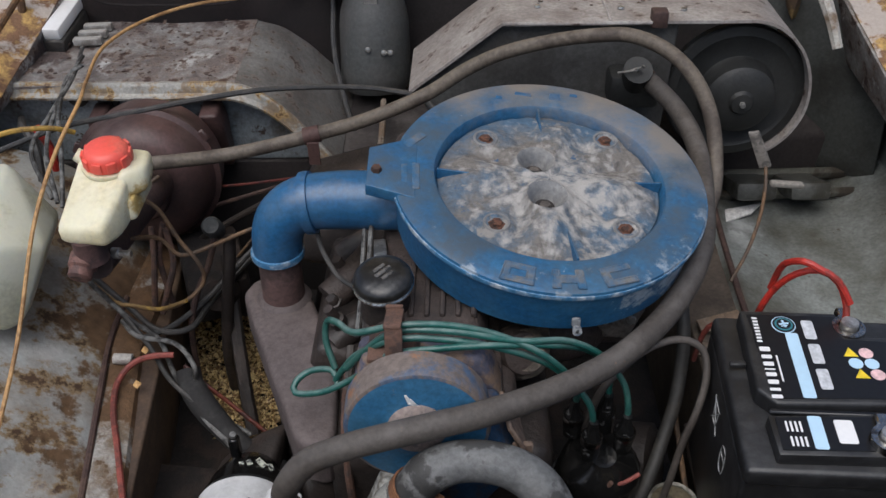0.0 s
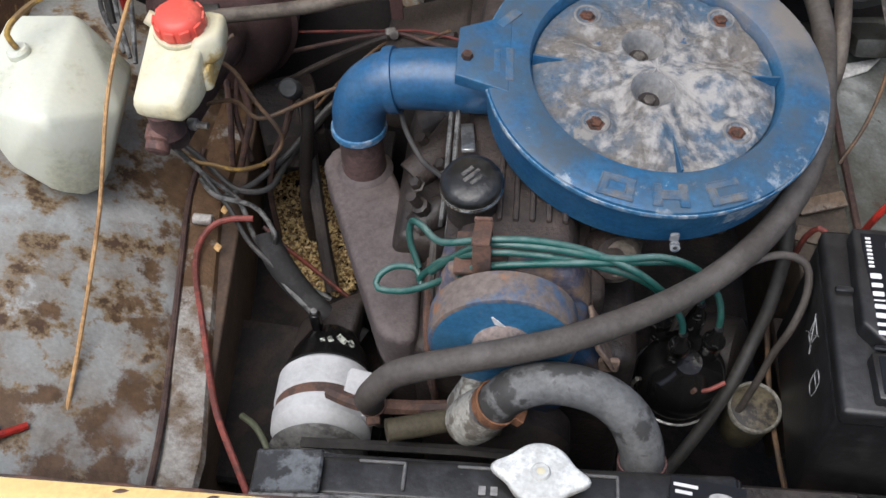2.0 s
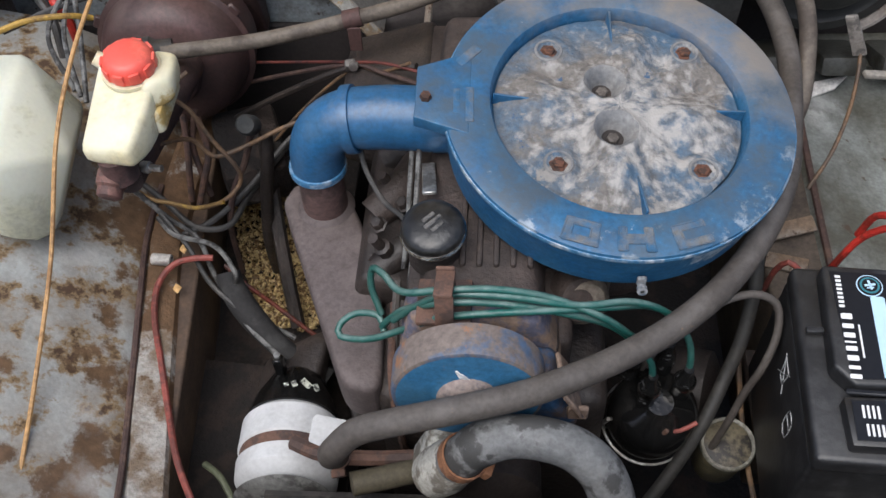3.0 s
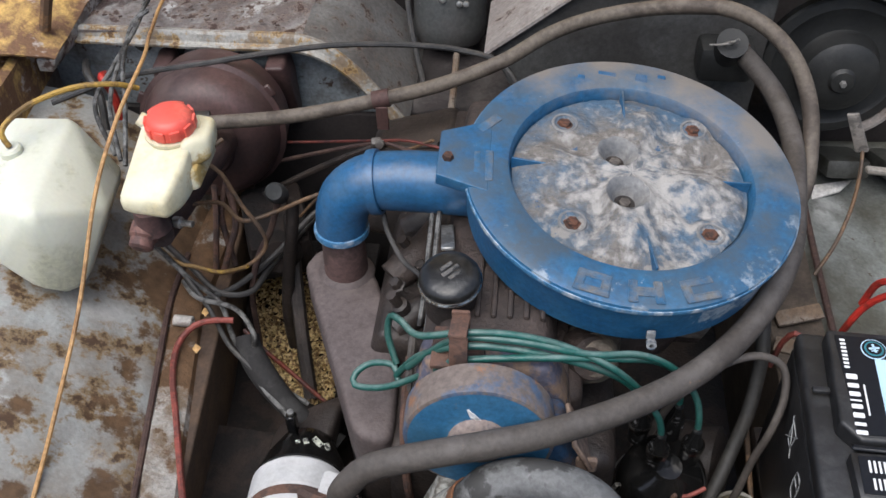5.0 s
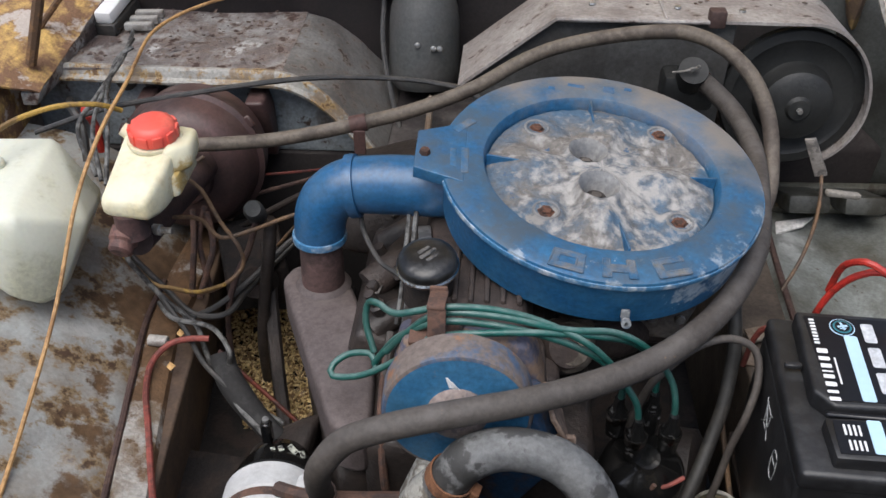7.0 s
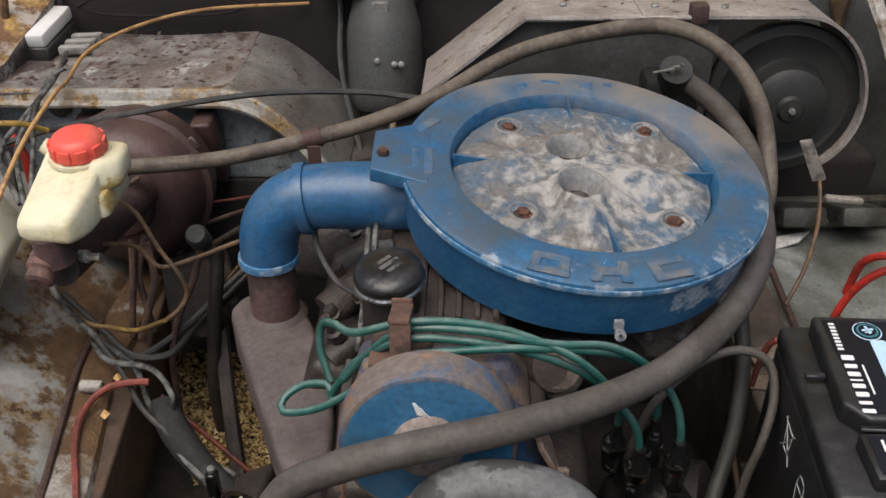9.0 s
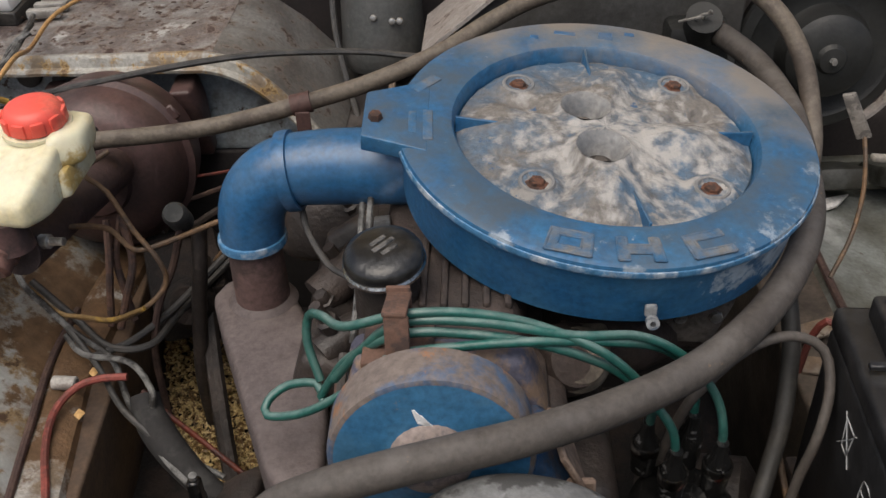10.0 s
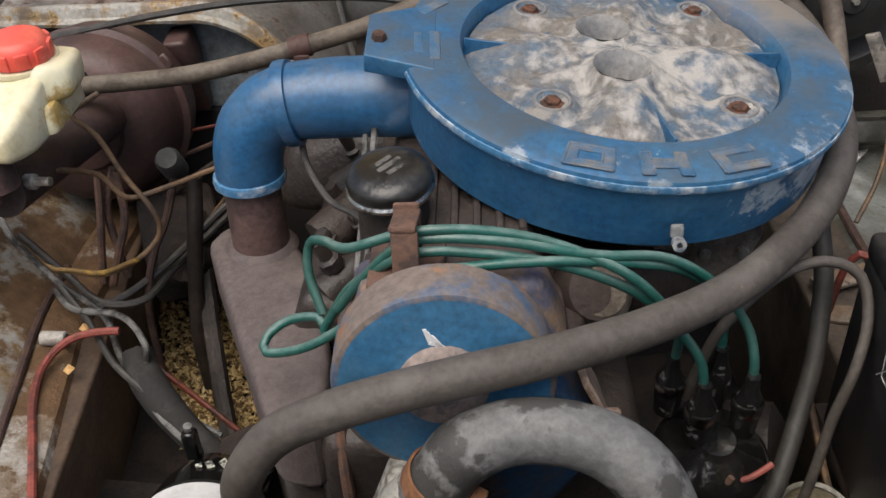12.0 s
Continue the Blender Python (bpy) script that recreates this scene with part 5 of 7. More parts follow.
part("end_plug", turned(revolve([(0, 0.012), (0.010, 0.012), (0.0138, 0.009), (0.0138, 0.0), (0.0165, -0.003), (0.0165, -0.018), (0, -0.018)], 20), axis_matrix((-0.4115, 0.878, 0.808), (-0.1, -0.75, -0.45))), surface("rose_rust_plug", (0.15, 0.075, 0.060), (0.09, 0.048, 0.042), 0.5, 40, 0.7), master, "pinkish rusty end plug")
part("neck", turned(revolve([(0, 0), (0.020, 0), (0.0185, 0.008), (0.0175, 0.03), (0, 0.03)], 20), pose(-0.402, 0.893, 0.813)), surface("maroon_neck", (0.085, 0.045, 0.042), (0.05, 0.03, 0.028), 0.5, 30, 0.6), master)
part("bleed_union", turned(revolve([(0, 0.024), (0.004, 0.024), (0.004, 0.010), (0.007, 0.009), (0.007, 0), (0, 0)], 10), axis_matrix((-0.386, 0.912, 0.806), (1, -0.2, 0.1))), STEEL, master, "bright bleed union")
res = thing("brake_fluid_reservoir", (-0.40, 0.92, 0.83), "yellowed plastic brake fluid reservoir with a red cap", "reservoir")
part("bottle", joined(
    hull([(-0.428, 0.882, 0.840), (-0.374, 0.876, 0.840), (-0.362, 0.905, 0.836), (-0.358, 0.960, 0.842), (-0.422, 1.002, 0.845),
          (-0.430, 0.884, 0.862), (-0.376, 0.878, 0.862), (-0.362, 0.930, 0.885), (-0.360, 0.985, 0.897), (-0.428, 0.990, 0.897)], 0.007, 4),
    hull([(-0.372, 0.935, 0.862), (-0.372, 1.000, 0.862), (-0.343, 0.950, 0.864), (-0.345, 0.998, 0.864), (-0.372, 0.940, 0.896), (-0.372, 1.004, 0.896), (-0.342, 0.962, 0.893), (-0.346, 1.002, 0.893)], 0.007, 3),
    hull([(-0.362, 0.925, 0.841), (-0.362, 1.00, 0.843), (-0.353, 0.93, 0.842), (-0.353, 1.00, 0.844), (-0.362, 0.93, 0.866), (-0.362, 1.00, 0.87), (-0.355, 0.935, 0.866), (-0.355, 1.00, 0.87)], 0.003, 2)), POLY, res)
CM = axis_matrix((-0.388, 0.972, 0.897), (0.02, -0.12, 1)) @ Matrix.Scale(0.88, 4)
capbody = [(0, 0.023), (0.020, 0.023), (0.0265, 0.020), (0.0305, 0.013), (0.0315, 0.003), (0.0310, -0.001), (0, -0.001)]
rcap = part("cap", turned(revolve(capbody, 40), CM), RED_CAP, res, "ribbed red screw cap")
for k in range(10):
    a = 2 * math.pi * k / 10
    part("grip_rib", turned(box((0.004, 0.0135, 0.016), (0.0308 * math.cos(a), 0.0308 * math.sin(a), 0.0075), 0.0018, 2, (0, 0, math.degrees(a))), CM), RED_CAP, rcap)
part("neck_flange", turned(revolve([(0.02, -0.008), (0.0355, -0.008), (0.0365, -0.005), (0.0355, -0.002), (0.02, -0.002)], 32), CM), POLY, res, "pale flange below the cap")
part("spout_stub", turned(revolve([(0, 0.016), (0.008, 0.016), (0.010, 0), (0, 0)], 14), axis_matrix((-0.418, 0.985, 0.888), (-0.8, 0.0, 0.6))), POLY, res)

wash = thing("washer_bottle", (-0.56, 0.95, 0.72), "large white plastic washer bottle standing on the inner wing", "washer bottle")
wb = part("bottle", hull([(-0.645, 1.06, 0.838), (-0.556, 1.06, 0.841), (-0.535, 0.872, 0.842), (-0.658, 0.928, 0.812), (-0.484, 0.950, 0.784),
                          (-0.600, 0.872, 0.766), (-0.551, 0.866, 0.724), (-0.528, 0.880, 0.712), (-0.502, 0.882, 0.722), (-0.51, 1.06, 0.76), (-0.56, 1.06, 0.715), (-0.665, 1.06, 0.78)], 0.007, 4), POLY_WHITE, wash)
part("filler_cap", turned(revolve([(0, 0.010), (0.011, 0.010), (0.0135, 0.007), (0.0135, 0), (0, 0)], 24), axis_matrix((-0.602, 0.985, 0.838), (-0.05, -0.05, 1))), POLY_WHITE, wash)
part("outlet_tube", tube([(-0.600, 0.982, 0.850), (-0.606, 0.985, 0.866), (-0.600, 1.0, 0.876), (-0.58, 1.03, 0.882), (-0.54, 1.06, 0.885), (-0.50, 1.08, 0.878), (-0.48, 1.10, 0.86)], 0.0035, 8, 0.006), CABLE_YELLOW, wash, "yellowed washer tube")
for pts in ([(-0.366, 1.303, 0.800), (-0.338, 1.303, 0.802), (-0.332, 1.303, 0.775), (-0.330, 1.303, 0.70), (-0.385, 1.303, 0.70), (-0.372, 1.303, 0.775)], [(-0.532, 1.303, 0.796), (-0.506, 1.303, 0.798), (-0.503, 1.303, 0.775), (-0.500, 1.303, 0.71), (-0.545, 1.303, 0.71), (-0.536, 1.303, 0.775)]):
    solo("servo_bracket", hull(pts + [(x, 1.255 + 0.25 * (0.80 - z), z - 0.006) for x, y, z in pts], 0.005, 3), BOOSTER, "dark maroon bracket lug holding the servo to the bulkhead", "bracket", "servo brackets")
for x, z in ((-0.56, 0.80), (-0.515, 0.79)):
    solo("bulkhead_grommet", turned(revolve([(0, 0.006), (0.012, 0.006), (0.016, 0.003), (0.016, -0.004), (0, -0.004)], 20), axis_matrix((x, 1.312, z), (0, -1, 0.1))), RUBBER_DARK, "black rubber grommet in the bulkhead panel", "grommet", "bulkhead grommets")
solo("grey_sender", turned(revolve([(0, 0.02), (0.010, 0.02), (0.013, 0.014), (0.013, -0.02), (0, -0.02)], 20), axis_matrix((-0.301, 1.03, 0.756), (0.1, -0.7, 0.7))), surface("grey_cap", (0.028, 0.030, 0.030), (0.05, 0.05, 0.05), 0.4, 60, 0.85), "small round grey sender on the wiring behind the duct", "sender")

# ---- wiring on the wing side ----
cable("long_orange_wire", [(-0.475, 0.605, 0.668), (-0.480, 0.700, 0.695), (-0.481, 0.820, 0.750), (-0.475, 0.920, 0.836), (-0.465, 1.000, 0.885), (-0.462, 1.10, 0.905), (-0.500, 1.22, 0.872), (-0.505, 1.320, 0.877), (-0.461, 1.400, 0.884), (-0.375, 1.450, 0.891), (-0.232, 1.500, 0.883)], 0.0026, CABLE_ORANGE, "long loose orange wire trailing over the wing and shelf")
cable("speedometer_cable", [(-0.64, 1.16, 0.79), (-0.547, 1.200, 0.810), (-0.439, 1.200, 0.833), (-0.343, 1.220, 0.843), (-0.247, 1.240, 0.847), (-0.149, 1.250, 0.844), (-0.082, 1.250, 0.838), (-0.025, 1.220, 0.835), (0.02, 1.15, 0.80)], 0.0042, CABLE_BLACK, "thin black control cable crossing behind the engine")
cable("wiring_harness", [(-0.49, 1.05, 0.745), (-0.467, 0.989, 0.715), (-0.446, 0.985, 0.675), (-0.417, 0.975, 0.645), (-0.380, 0.960, 0.622), (-0.351, 0.912, 0.603), (-0.303, 0.855, 0.585), (-0.258, 0.820, 0.560), (-0.23, 0.79, 0.53)], 0.0036, CABLE_GREY, "grey taped wiring harness with frayed cover", "cable", "harness strands")
cable("wiring_harness", [(-0.43, 0.975, 0.645), (-0.406, 0.955, 0.635), (-0.350, 0.935, 0.64), (-0.319, 0.902, 0.630), (-0.321, 0.895, 0.600), (-0.295, 0.875, 0.570), (-0.25, 0.86, 0.55)], 0.0034, CABLE_GREY, "grey taped wiring harness with frayed cover", "cable", "harness strands")
cable("wiring_harness", [(-0.44, 0.99, 0.66), (-0.39, 0.945, 0.628), (-0.355, 0.90, 0.612), (-0.318, 0.872, 0.597), (-0.28, 0.85, 0.575), (-0.235, 0.83, 0.55)], 0.0035, CABLE_BLACK, "thin black strand of the wiring harness", "cable", "harness strands")
cable("harness_sleeve", [(-0.334, 0.915, 0.612), (-0.328, 0.900, 0.600), (-0.312, 0.880, 0.588), (-0.285, 0.855, 0.573), (-0.250, 0.832, 0.552), (-0.205, 0.812, 0.53)], lambda s: 0.0155 + 0.0015 * math.sin(7 * s), surface("limp_black_fabric", (0.017, 0.016, 0.016), (0.034, 0.033, 0.032), 0.4, 30, 0.85), "limp black sleeve over the wiring harness", "hose", "", 14, 0.003)
cable("tail_wire", [(-0.345, 0.935, 0.60), (-0.315, 0.915, 0.585), (-0.285, 0.905, 0.560), (-0.25, 0.89, 0.535), (-0.20, 0.87, 0.50)], 0.0030, surface("dim_red_sheath", (0.14, 0.032, 0.018), (0.06, 0.02, 0.015), 0.5, 40, 0.5), "dull red wire running below the harness", "cable")
cable("looped_wire", [(-0.360, 1.04, 0.83), (-0.380, 1.015, 0.82), (-0.359, 1.010, 0.80), (-0.338, 1.0, 0.760), (-0.316, 0.99, 0.730), (-0.314, 0.99, 0.700), (-0.336, 0.975, 0.680), (-0.377, 0.979, 0.660), (-0.428, 0.990, 0.66)], 0.0028, CABLE_BROWN, "looped brown wire hanging below the brake cylinder")
cable("brake_pipe", [(-0.395, 0.94, 0.80), (-0.380, 0.97, 0.785), (-0.36, 0.995, 0.765), (-0.338, 0.991, 0.742), (-0.306, 1.006, 0.742), (-0.258, 1.04, 0.745), (-0.21, 1.06, 0.75)], 0.0028, CABLE_BROWN, "thin brown brake pipe")
cable("yellow_wire", [(-0.475, 1.00, 0.70), (-0.44, 0.99, 0.665), (-0.41, 0.985, 0.662), (-0.375, 0.975, 0.665), (-0.335, 0.97, 0.683)], 0.0026, CABLE_YELLOW, "yellow wire on the harness")
cable("grey_wire", [(-0.474, 1.02, 0.685), (-0.431, 1.005, 0.645), (-0.386, 0.975, 0.628), (-0.342, 0.978, 0.628), (-0.325, 1.03, 0.63), (-0.290, 1.10, 0.64), (-0.25, 1.16, 0.66)], 0.0042, CABLE_BLACK, "dark cable crossing behind the warm-air pipe")
cable("grey_wire", [(-0.400, 0.962, 0.626), (-0.365, 0.985, 0.628), (-0.33, 1.02, 0.64), (-0.30, 1.06, 0.655), (-0.27, 1.10, 0.67), (-0.20, 1.15, 0.70)], 0.0042, CABLE_BLACK, "grey cable running up behind the warm-air pipe")
cable("red_hose", [(-0.35, 0.922, 0.632), (-0.376, 0.920, 0.632), (-0.400, 0.912, 0.628), (-0.414, 0.885, 0.622), (-0.408, 0.840, 0.618), (-0.386, 0.78, 0.614), (-0.364, 0.719, 0.608), (-0.339, 0.657, 0.604), (-0.305, 0.599, 0.585), (-0.27, 0.54, 0.55)], 0.0040, HOSE_RED, "faded red hose running down the wing edge", "hose")
cable("green_hose", [(-0.325, 0.68, 0.56), (-0.30, 0.66, 0.565), (-0.275, 0.62, 0.55), (-0.262, 0.57, 0.53), (-0.26, 0.52, 0.5)], 0.004, surface("olive_hose", (0.09, 0.10, 0.06), rough=0.6), "olive hose below the red hose", "hose")
solo("tape_wrap", turned(revolve([(0.0052, -0.013), (0.0075, -0.012), (0.0078, 0), (0.0075, 0.012), (0.0052, 0.013)], 12), axis_matrix((-0.419, 0.925, 0.622), (1, -0.05, -0.02))), WHITE_TAPE, "grey tape wrapped at a wire end", "tape")
for x, y, z in ((-0.392, 0.885, 0.614), (-0.397, 0.945, 0.617)):
    solo("paint_flake", hull([(x - 0.006, y, z), (x + 0.006, y + 0.004, z), (x + 0.003, y - 0.008, z + 0.001), (x - 0.003, y + 0.009, z + 0.002), (x, y, z + 0.004)], 0.0006, 1), surface("ochre_flake", (0.55, 0.34, 0.14), rough=0.7), "ochre flake lying on the wing edge", "debris", "flakes")
for k in range(3):
    cable("grey_lead", [(-0.545 + 0.01 * k, 1.34 - 0.03 * k, 0.868), (-0.536 - 0.004 * k, 1.26, 0.858), (-0.545 + 0.006 * k, 1.18, 0.842), (-0.545 + 0.02 * k, 1.10, 0.83), (-0.51 + 0.01 * k, 1.05 - 0.01 * k, 0.79)], 0.0032, CABLE_GREY, "grey lead dropping from the shelf behind the bottle", "cable", "grey leads")
cable("red_cable", [(-0.60, 1.25, 0.78), (-0.585, 1.21, 0.80), (-0.57, 1.20, 0.78), (-0.57, 1.20, 0.74)], 0.006, CABLE_RED, "red cable behind the washer bottle")
cable("black_lead", [(-0.64, 1.28, 0.78), (-0.61, 1.22, 0.80), (-0.585, 1.19, 0.785), (-0.58, 1.17, 0.74)], 0.006, CABLE_BLACK, "black cable behind the washer bottle")
cable("front_wire", [(-0.60, 0.50, 0.72), (-0.56, 0.53, 0.71), (-0.525, 0.56, 0.705), (-0.50, 0.585, 0.69)], 0.004, CABLE_RED, "red wire end lying by the front panel")
cable("front_wire", [(-0.60, 0.52, 0.722), (-0.56, 0.56, 0.715), (-0.52, 0.575, 0.70)], 0.003, CABLE_GREY, "grey wire end lying by the front panel")
fuse = thing("relay_box", (-0.62, 1.42, 0.845), "white plastic relay box on the bulkhead shelf", "relay")
part("lid", box((0.028, 0.098, 0.020), (-0.607, 1.438, 0.872), 0.004, 2, (8, 0, -5)), INK_WHITE, fuse)
part("base", box((0.034, 0.098, 0.020), (-0.607, 1.438, 0.851), 0.002, 1, (6, 0, -5)), CABLE_BLACK, fuse)
for k in range(3):
    solo("terminal_strip", box((0.045, 0.014, 0.012), (-0.562, 1.405 + 0.026 * k, 0.848), 0.003, 2, (0, 0, 4)), surface("pale_connector_%d" % k, (0.34, 0.33, 0.31), (0.2, 0.18, 0.16), 0.4, 40, 0.6), "dusty terminal strip beside the relay box", "connector", "terminal strips")

# ---- rear: wiper motor and heater ----
wiper = thing("wiper_motor", (-0.115, 1.48, 0.72), "dusty grey wiper motor can on the bulkhead", "motor")
WM = axis_matrix((-0.119, 1.497, 0.897), (0.0, -0.28, -1))
part("can", turned(revolve([(0, -0.024), (0.034, -0.024), (0.040, -0.018), (0.046, 0.012), (0.054, 0.040), (0.0565, 0.06), (0.0575, 0.14), (0.055, 0.158), (0.046, 0.170), (0.015, 0.175), (0, 0.175)], 40), WM), MOTOR_GREY, wiper)
for a in (-1.95, -1.2):
    part("pressed_rib", turned(box((0.012, 0.006, 0.07), (0.0560 * math.cos(a), 0.0560 * math.sin(a), 0.085), 0.0028, 3, (0, 0, math.degrees(a) + 90)), WM), MOTOR_GREY, wiper)
part("gear_housing", hull([(-0.215, 1.46, 0.905), (-0.130, 1.45, 0.900), (-0.215, 1.52, 0.905), (-0.130, 1.53, 0.90), (-0.205, 1.465, 0.938), (-0.135, 1.455, 0.936), (-0.205, 1.52, 0.938), (-0.135, 1.53, 0.936)], 0.010, 3), MOTOR_GREY, wiper, "dusty cast gear housing")
part("cap_plate", box((0.10, 0.05, 0.05), (-0.12, 1.535, 0.895), 0.012, 3), MOTOR_GREY, wiper)
part("bracket_clip", box((0.024, 0.006, 0.016), (-0.119, 1.446, 0.893), 0.002, 1), surface("dull_clip", (0.2, 0.19, 0.18), rough=0.5), wiper)
for x, z in ((-0.125, 0.835), (-0.100, 0.83), (-0.09, 0.83)):
    part("screw", turned(revolve([(0, 0.003), (0.004, 0.002), (0.005, 0)], 10), axis_matrix((x, 1.414, z - 0.012), (0, -1, 0.2))), STEEL, wiper)
cable("motor_lead", [(-0.19, 1.53, 0.93), (-0.185, 1.50, 0.87), (-0.185, 1.46, 0.82), (-0.175, 1.42, 0.77), (-0.15, 1.36, 0.70)], 0.0045, CABLE_BLACK, "dark lead hanging beside the wiper motor")
cable("drain_pipe", [(-0.104, 1.40, 0.74), (-0.100, 1.30, 0.74), (-0.098, 1.22, 0.75), (-0.10, 1.16, 0.76)], 0.005, PANEL_RUST, "rusty thin pipe below the wiper motor", "pipe")

heater = thing("heater_box", (0.28, 1.42, 0.70), "dusty pinkish-grey steel heater housing with round blower end", "heater")


def casing(u, v):
    """The curved sheet over the blower, seen end on: sloping end, flat top, then round the blower drum."""
    s = u * 3.0
    cx, cz, r = 0.415, 0.822, 0.100
    y = 1.238 + 0.165 * v
    rise = -0.012 * v
    if s < 1.0:
        x, z = -0.052 + 0.130 * s, 0.842 + 0.101 * s + rise
    elif s < 1.7:
        k = (s - 1.0) / 0.7
        x, z = 0.078 + (cx - 0.078) * k, 0.943 + rise
    else:
        a = math.pi / 2 - (s - 1.7) / 1.3 * radians(148)
        x, z = cx + r * math.cos(a), cz + (r + (0.021 if a > 0 else 0.0)) * math.sin(a) + rise * max(0, math.sin(a))
    return (x, y, z + 0.0015 * noise.noise((x * 14, y * 14, 6)))


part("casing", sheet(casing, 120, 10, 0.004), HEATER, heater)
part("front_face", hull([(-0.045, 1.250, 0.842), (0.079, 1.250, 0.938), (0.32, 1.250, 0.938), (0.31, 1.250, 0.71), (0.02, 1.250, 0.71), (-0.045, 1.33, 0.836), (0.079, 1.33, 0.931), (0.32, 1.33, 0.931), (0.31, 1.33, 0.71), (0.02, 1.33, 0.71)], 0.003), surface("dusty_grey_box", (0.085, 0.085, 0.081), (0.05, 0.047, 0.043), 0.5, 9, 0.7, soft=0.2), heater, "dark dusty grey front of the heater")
part("top_bead", tube([(0.080, 1.238, 0.942), (0.16, 1.237, 0.942), (0.28, 1.237, 0.942)], 0.003, 8), HEATER, heater)
part("spring_clip", box((0.022, 0.020, 0.024), (0.290, 1.244, 0.946), 0.003, 2), surface("maroon_clip", (0.06, 0.035, 0.03), rough=0.7), heater, "dark maroon spring clip")
for k, (x, y) in enumerate(((0.13, 1.30), (0.20, 1.33), (0.245, 1.29), (0.36, 1.34), (0.33, 1.28), (0.10, 1.36))):
    part("screw", turned(revolve([(0, 0.003), (0.004, 0.0025), (0.005, 0)], 8), pose(x, y, 0.9448 - 0.073 * (y - 1.238))), RUST_BOLT if k % 2 else STEEL, heater)
part("lap_joint", box((0.004, 0.16, 0.004), (0.225, 1.32, 0.9385), 0.001, 1, (-4, 0, 0)), HEATER, heater)
part("rivet_plate", box((0.06, 0.005, 0.012), (0.19, 1.36, 0.937), 0.002, 1), HEATER, heater)
BM_ = axis_matrix((0.414, 1.260, 0.826), (0.0, -1, 0.06)) @ Matrix.Scale(0.885, 4)
blower = part("blower_disc", turned(revolve([(0, -0.02), (0.110, -0.02), (0.113, 0.0), (0.110, 0.004), (0.096, 0.006), (0.09, 0.002), (0.062, 0.004), (0.058, 0.010), (0.055, 0.034), (0.045, 0.042), (0.020, 0.044), (0.016, 0.050), (0.006, 0.051), (0, 0.051)], 56), BM_), MOTOR_BLACK, heater, "round black blower motor")
part("spindle_nut", turned(revolve([(0, 0.058), (0.004, 0.058), (0.005, 0.055), (0.005, 0.05)], 6), BM_), STEEL, blower)
part("water_valve", joined(box((0.07, 0.05, 0.05), (0.262, 1.235, 0.85), 0.008, 2), turned(revolve([(0, 0.0), (0.02, 0.0), (0.02, 0.03), (0, 0.03)], 16), axis_matrix((0.262, 1.222, 0.865), (0, -0.6, 0.8)))), MOTOR_BLACK, heater, "black heater valve")
for k in range(3):
    cable("valve_wire", [(0.235 + 0.012 * k, 1.205, 0.885), (0.25 + 0.008 * k, 1.195, 0.892 + 0.004 * k), (0.268, 1.20, 0.894)], 0.0015, surface("bare_wire", (0.3, 0.28, 0.25), rough=0.5), "thin bare wire at the heater valve", "cable", "valve wires", 6)
tag = thing("flat_connector", (0.44, 1.17, 0.74), "dusty flat connector hanging on a thin wire", "connector")
part("blade", hull([(0.420, 1.185, 0.800), (0.434, 1.183, 0.803), (0.440, 1.17, 0.752), (0.456, 1.168, 0.755), (0.421, 1.188, 0.802), (0.435, 1.186, 0.805), (0.441, 1.174, 0.755), (0.457, 1.172, 0.758)], 0.001), surface("pale_connector", (0.20, 0.18, 0.16), (0.10, 0.09, 0.08), 0.5, 60, 0.6), tag)
part("lead", tube([(0.449, 1.171, 0.755), (0.447, 1.15, 0.735), (0.43, 1.10, 0.72), (0.405, 1.05, 0.70), (0.38, 1.02, 0.67)], 0.0025, 6), CABLE_BROWN, tag)
part("bare_end", box((0.05, 0.012, 0.008), (0.478, 1.155, 0.735), 0.003, 2, (0, 10, 8)), surface("dusty_end", (0.26, 0.24, 0.21), rough=0.7), tag)
# pressings coloured dark for the shade they lie in
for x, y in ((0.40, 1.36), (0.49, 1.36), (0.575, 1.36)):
    solo("floor_pressing", box((0.065, 0.15, 0.03), (x, y, 0.60), 0.008, 2, (-24, 0, 0)), surface("shaded_pressing_%d" % int(1000 * x), (0.07, 0.072, 0.065), (0.04, 0.038, 0.03), 0.4, 20, 0.55), "dusty raised pressing below the heater, shade in its colour", "car panel", "floor pressings")
# pale slab painting the patch of sunlight on the wing
solo("sun_patch_slab", slab([(0.442, 1.270), (0.448, 1.303), (0.512, 1.322), (0.488, 1.293)], 0.586, 0.590, 0.001), surface("painted_sun_patch", (0.75, 0.74, 0.72), rough=0.6), "sunlight patch on the inner wing, painted as a pale slab", "paint")

rng = random.Random(23)
grit = []
for k in range(240):
    if k < 130:
        x, y, z = -0.72 + 0.38 * rng.random(), 1.30 + 0.18 * rng.random(), 0.8385
        z += 0.010 * (y - 1.285) / 0.205
    else:
        x = 0.10 + 0.36 * rng.random()
        y = 1.30 + 0.095 * math.sqrt(rng.random())
        z = 0.9448 - 0.073 * (y - 1.238)
    q = 0.0009 + 0.0022 * rng.random() ** 2
    grit.append(turned(box((q * 2.4, q * 1.5, q * 0.35), (0, 0, 0), 0), pose(x, y, z, rng.gauss(0, 7), rng.gauss(0, 7), rng.random() * 360)))
solo("rust_flakes", joined(*grit), surface("dark_rust_grit", (0.05, 0.030, 0.024), (0.13, 0.09, 0.07), 0.4, 80, 0.85), "dark flakes of rust and dirt on shelf and heater", "debris", kind="stuff")

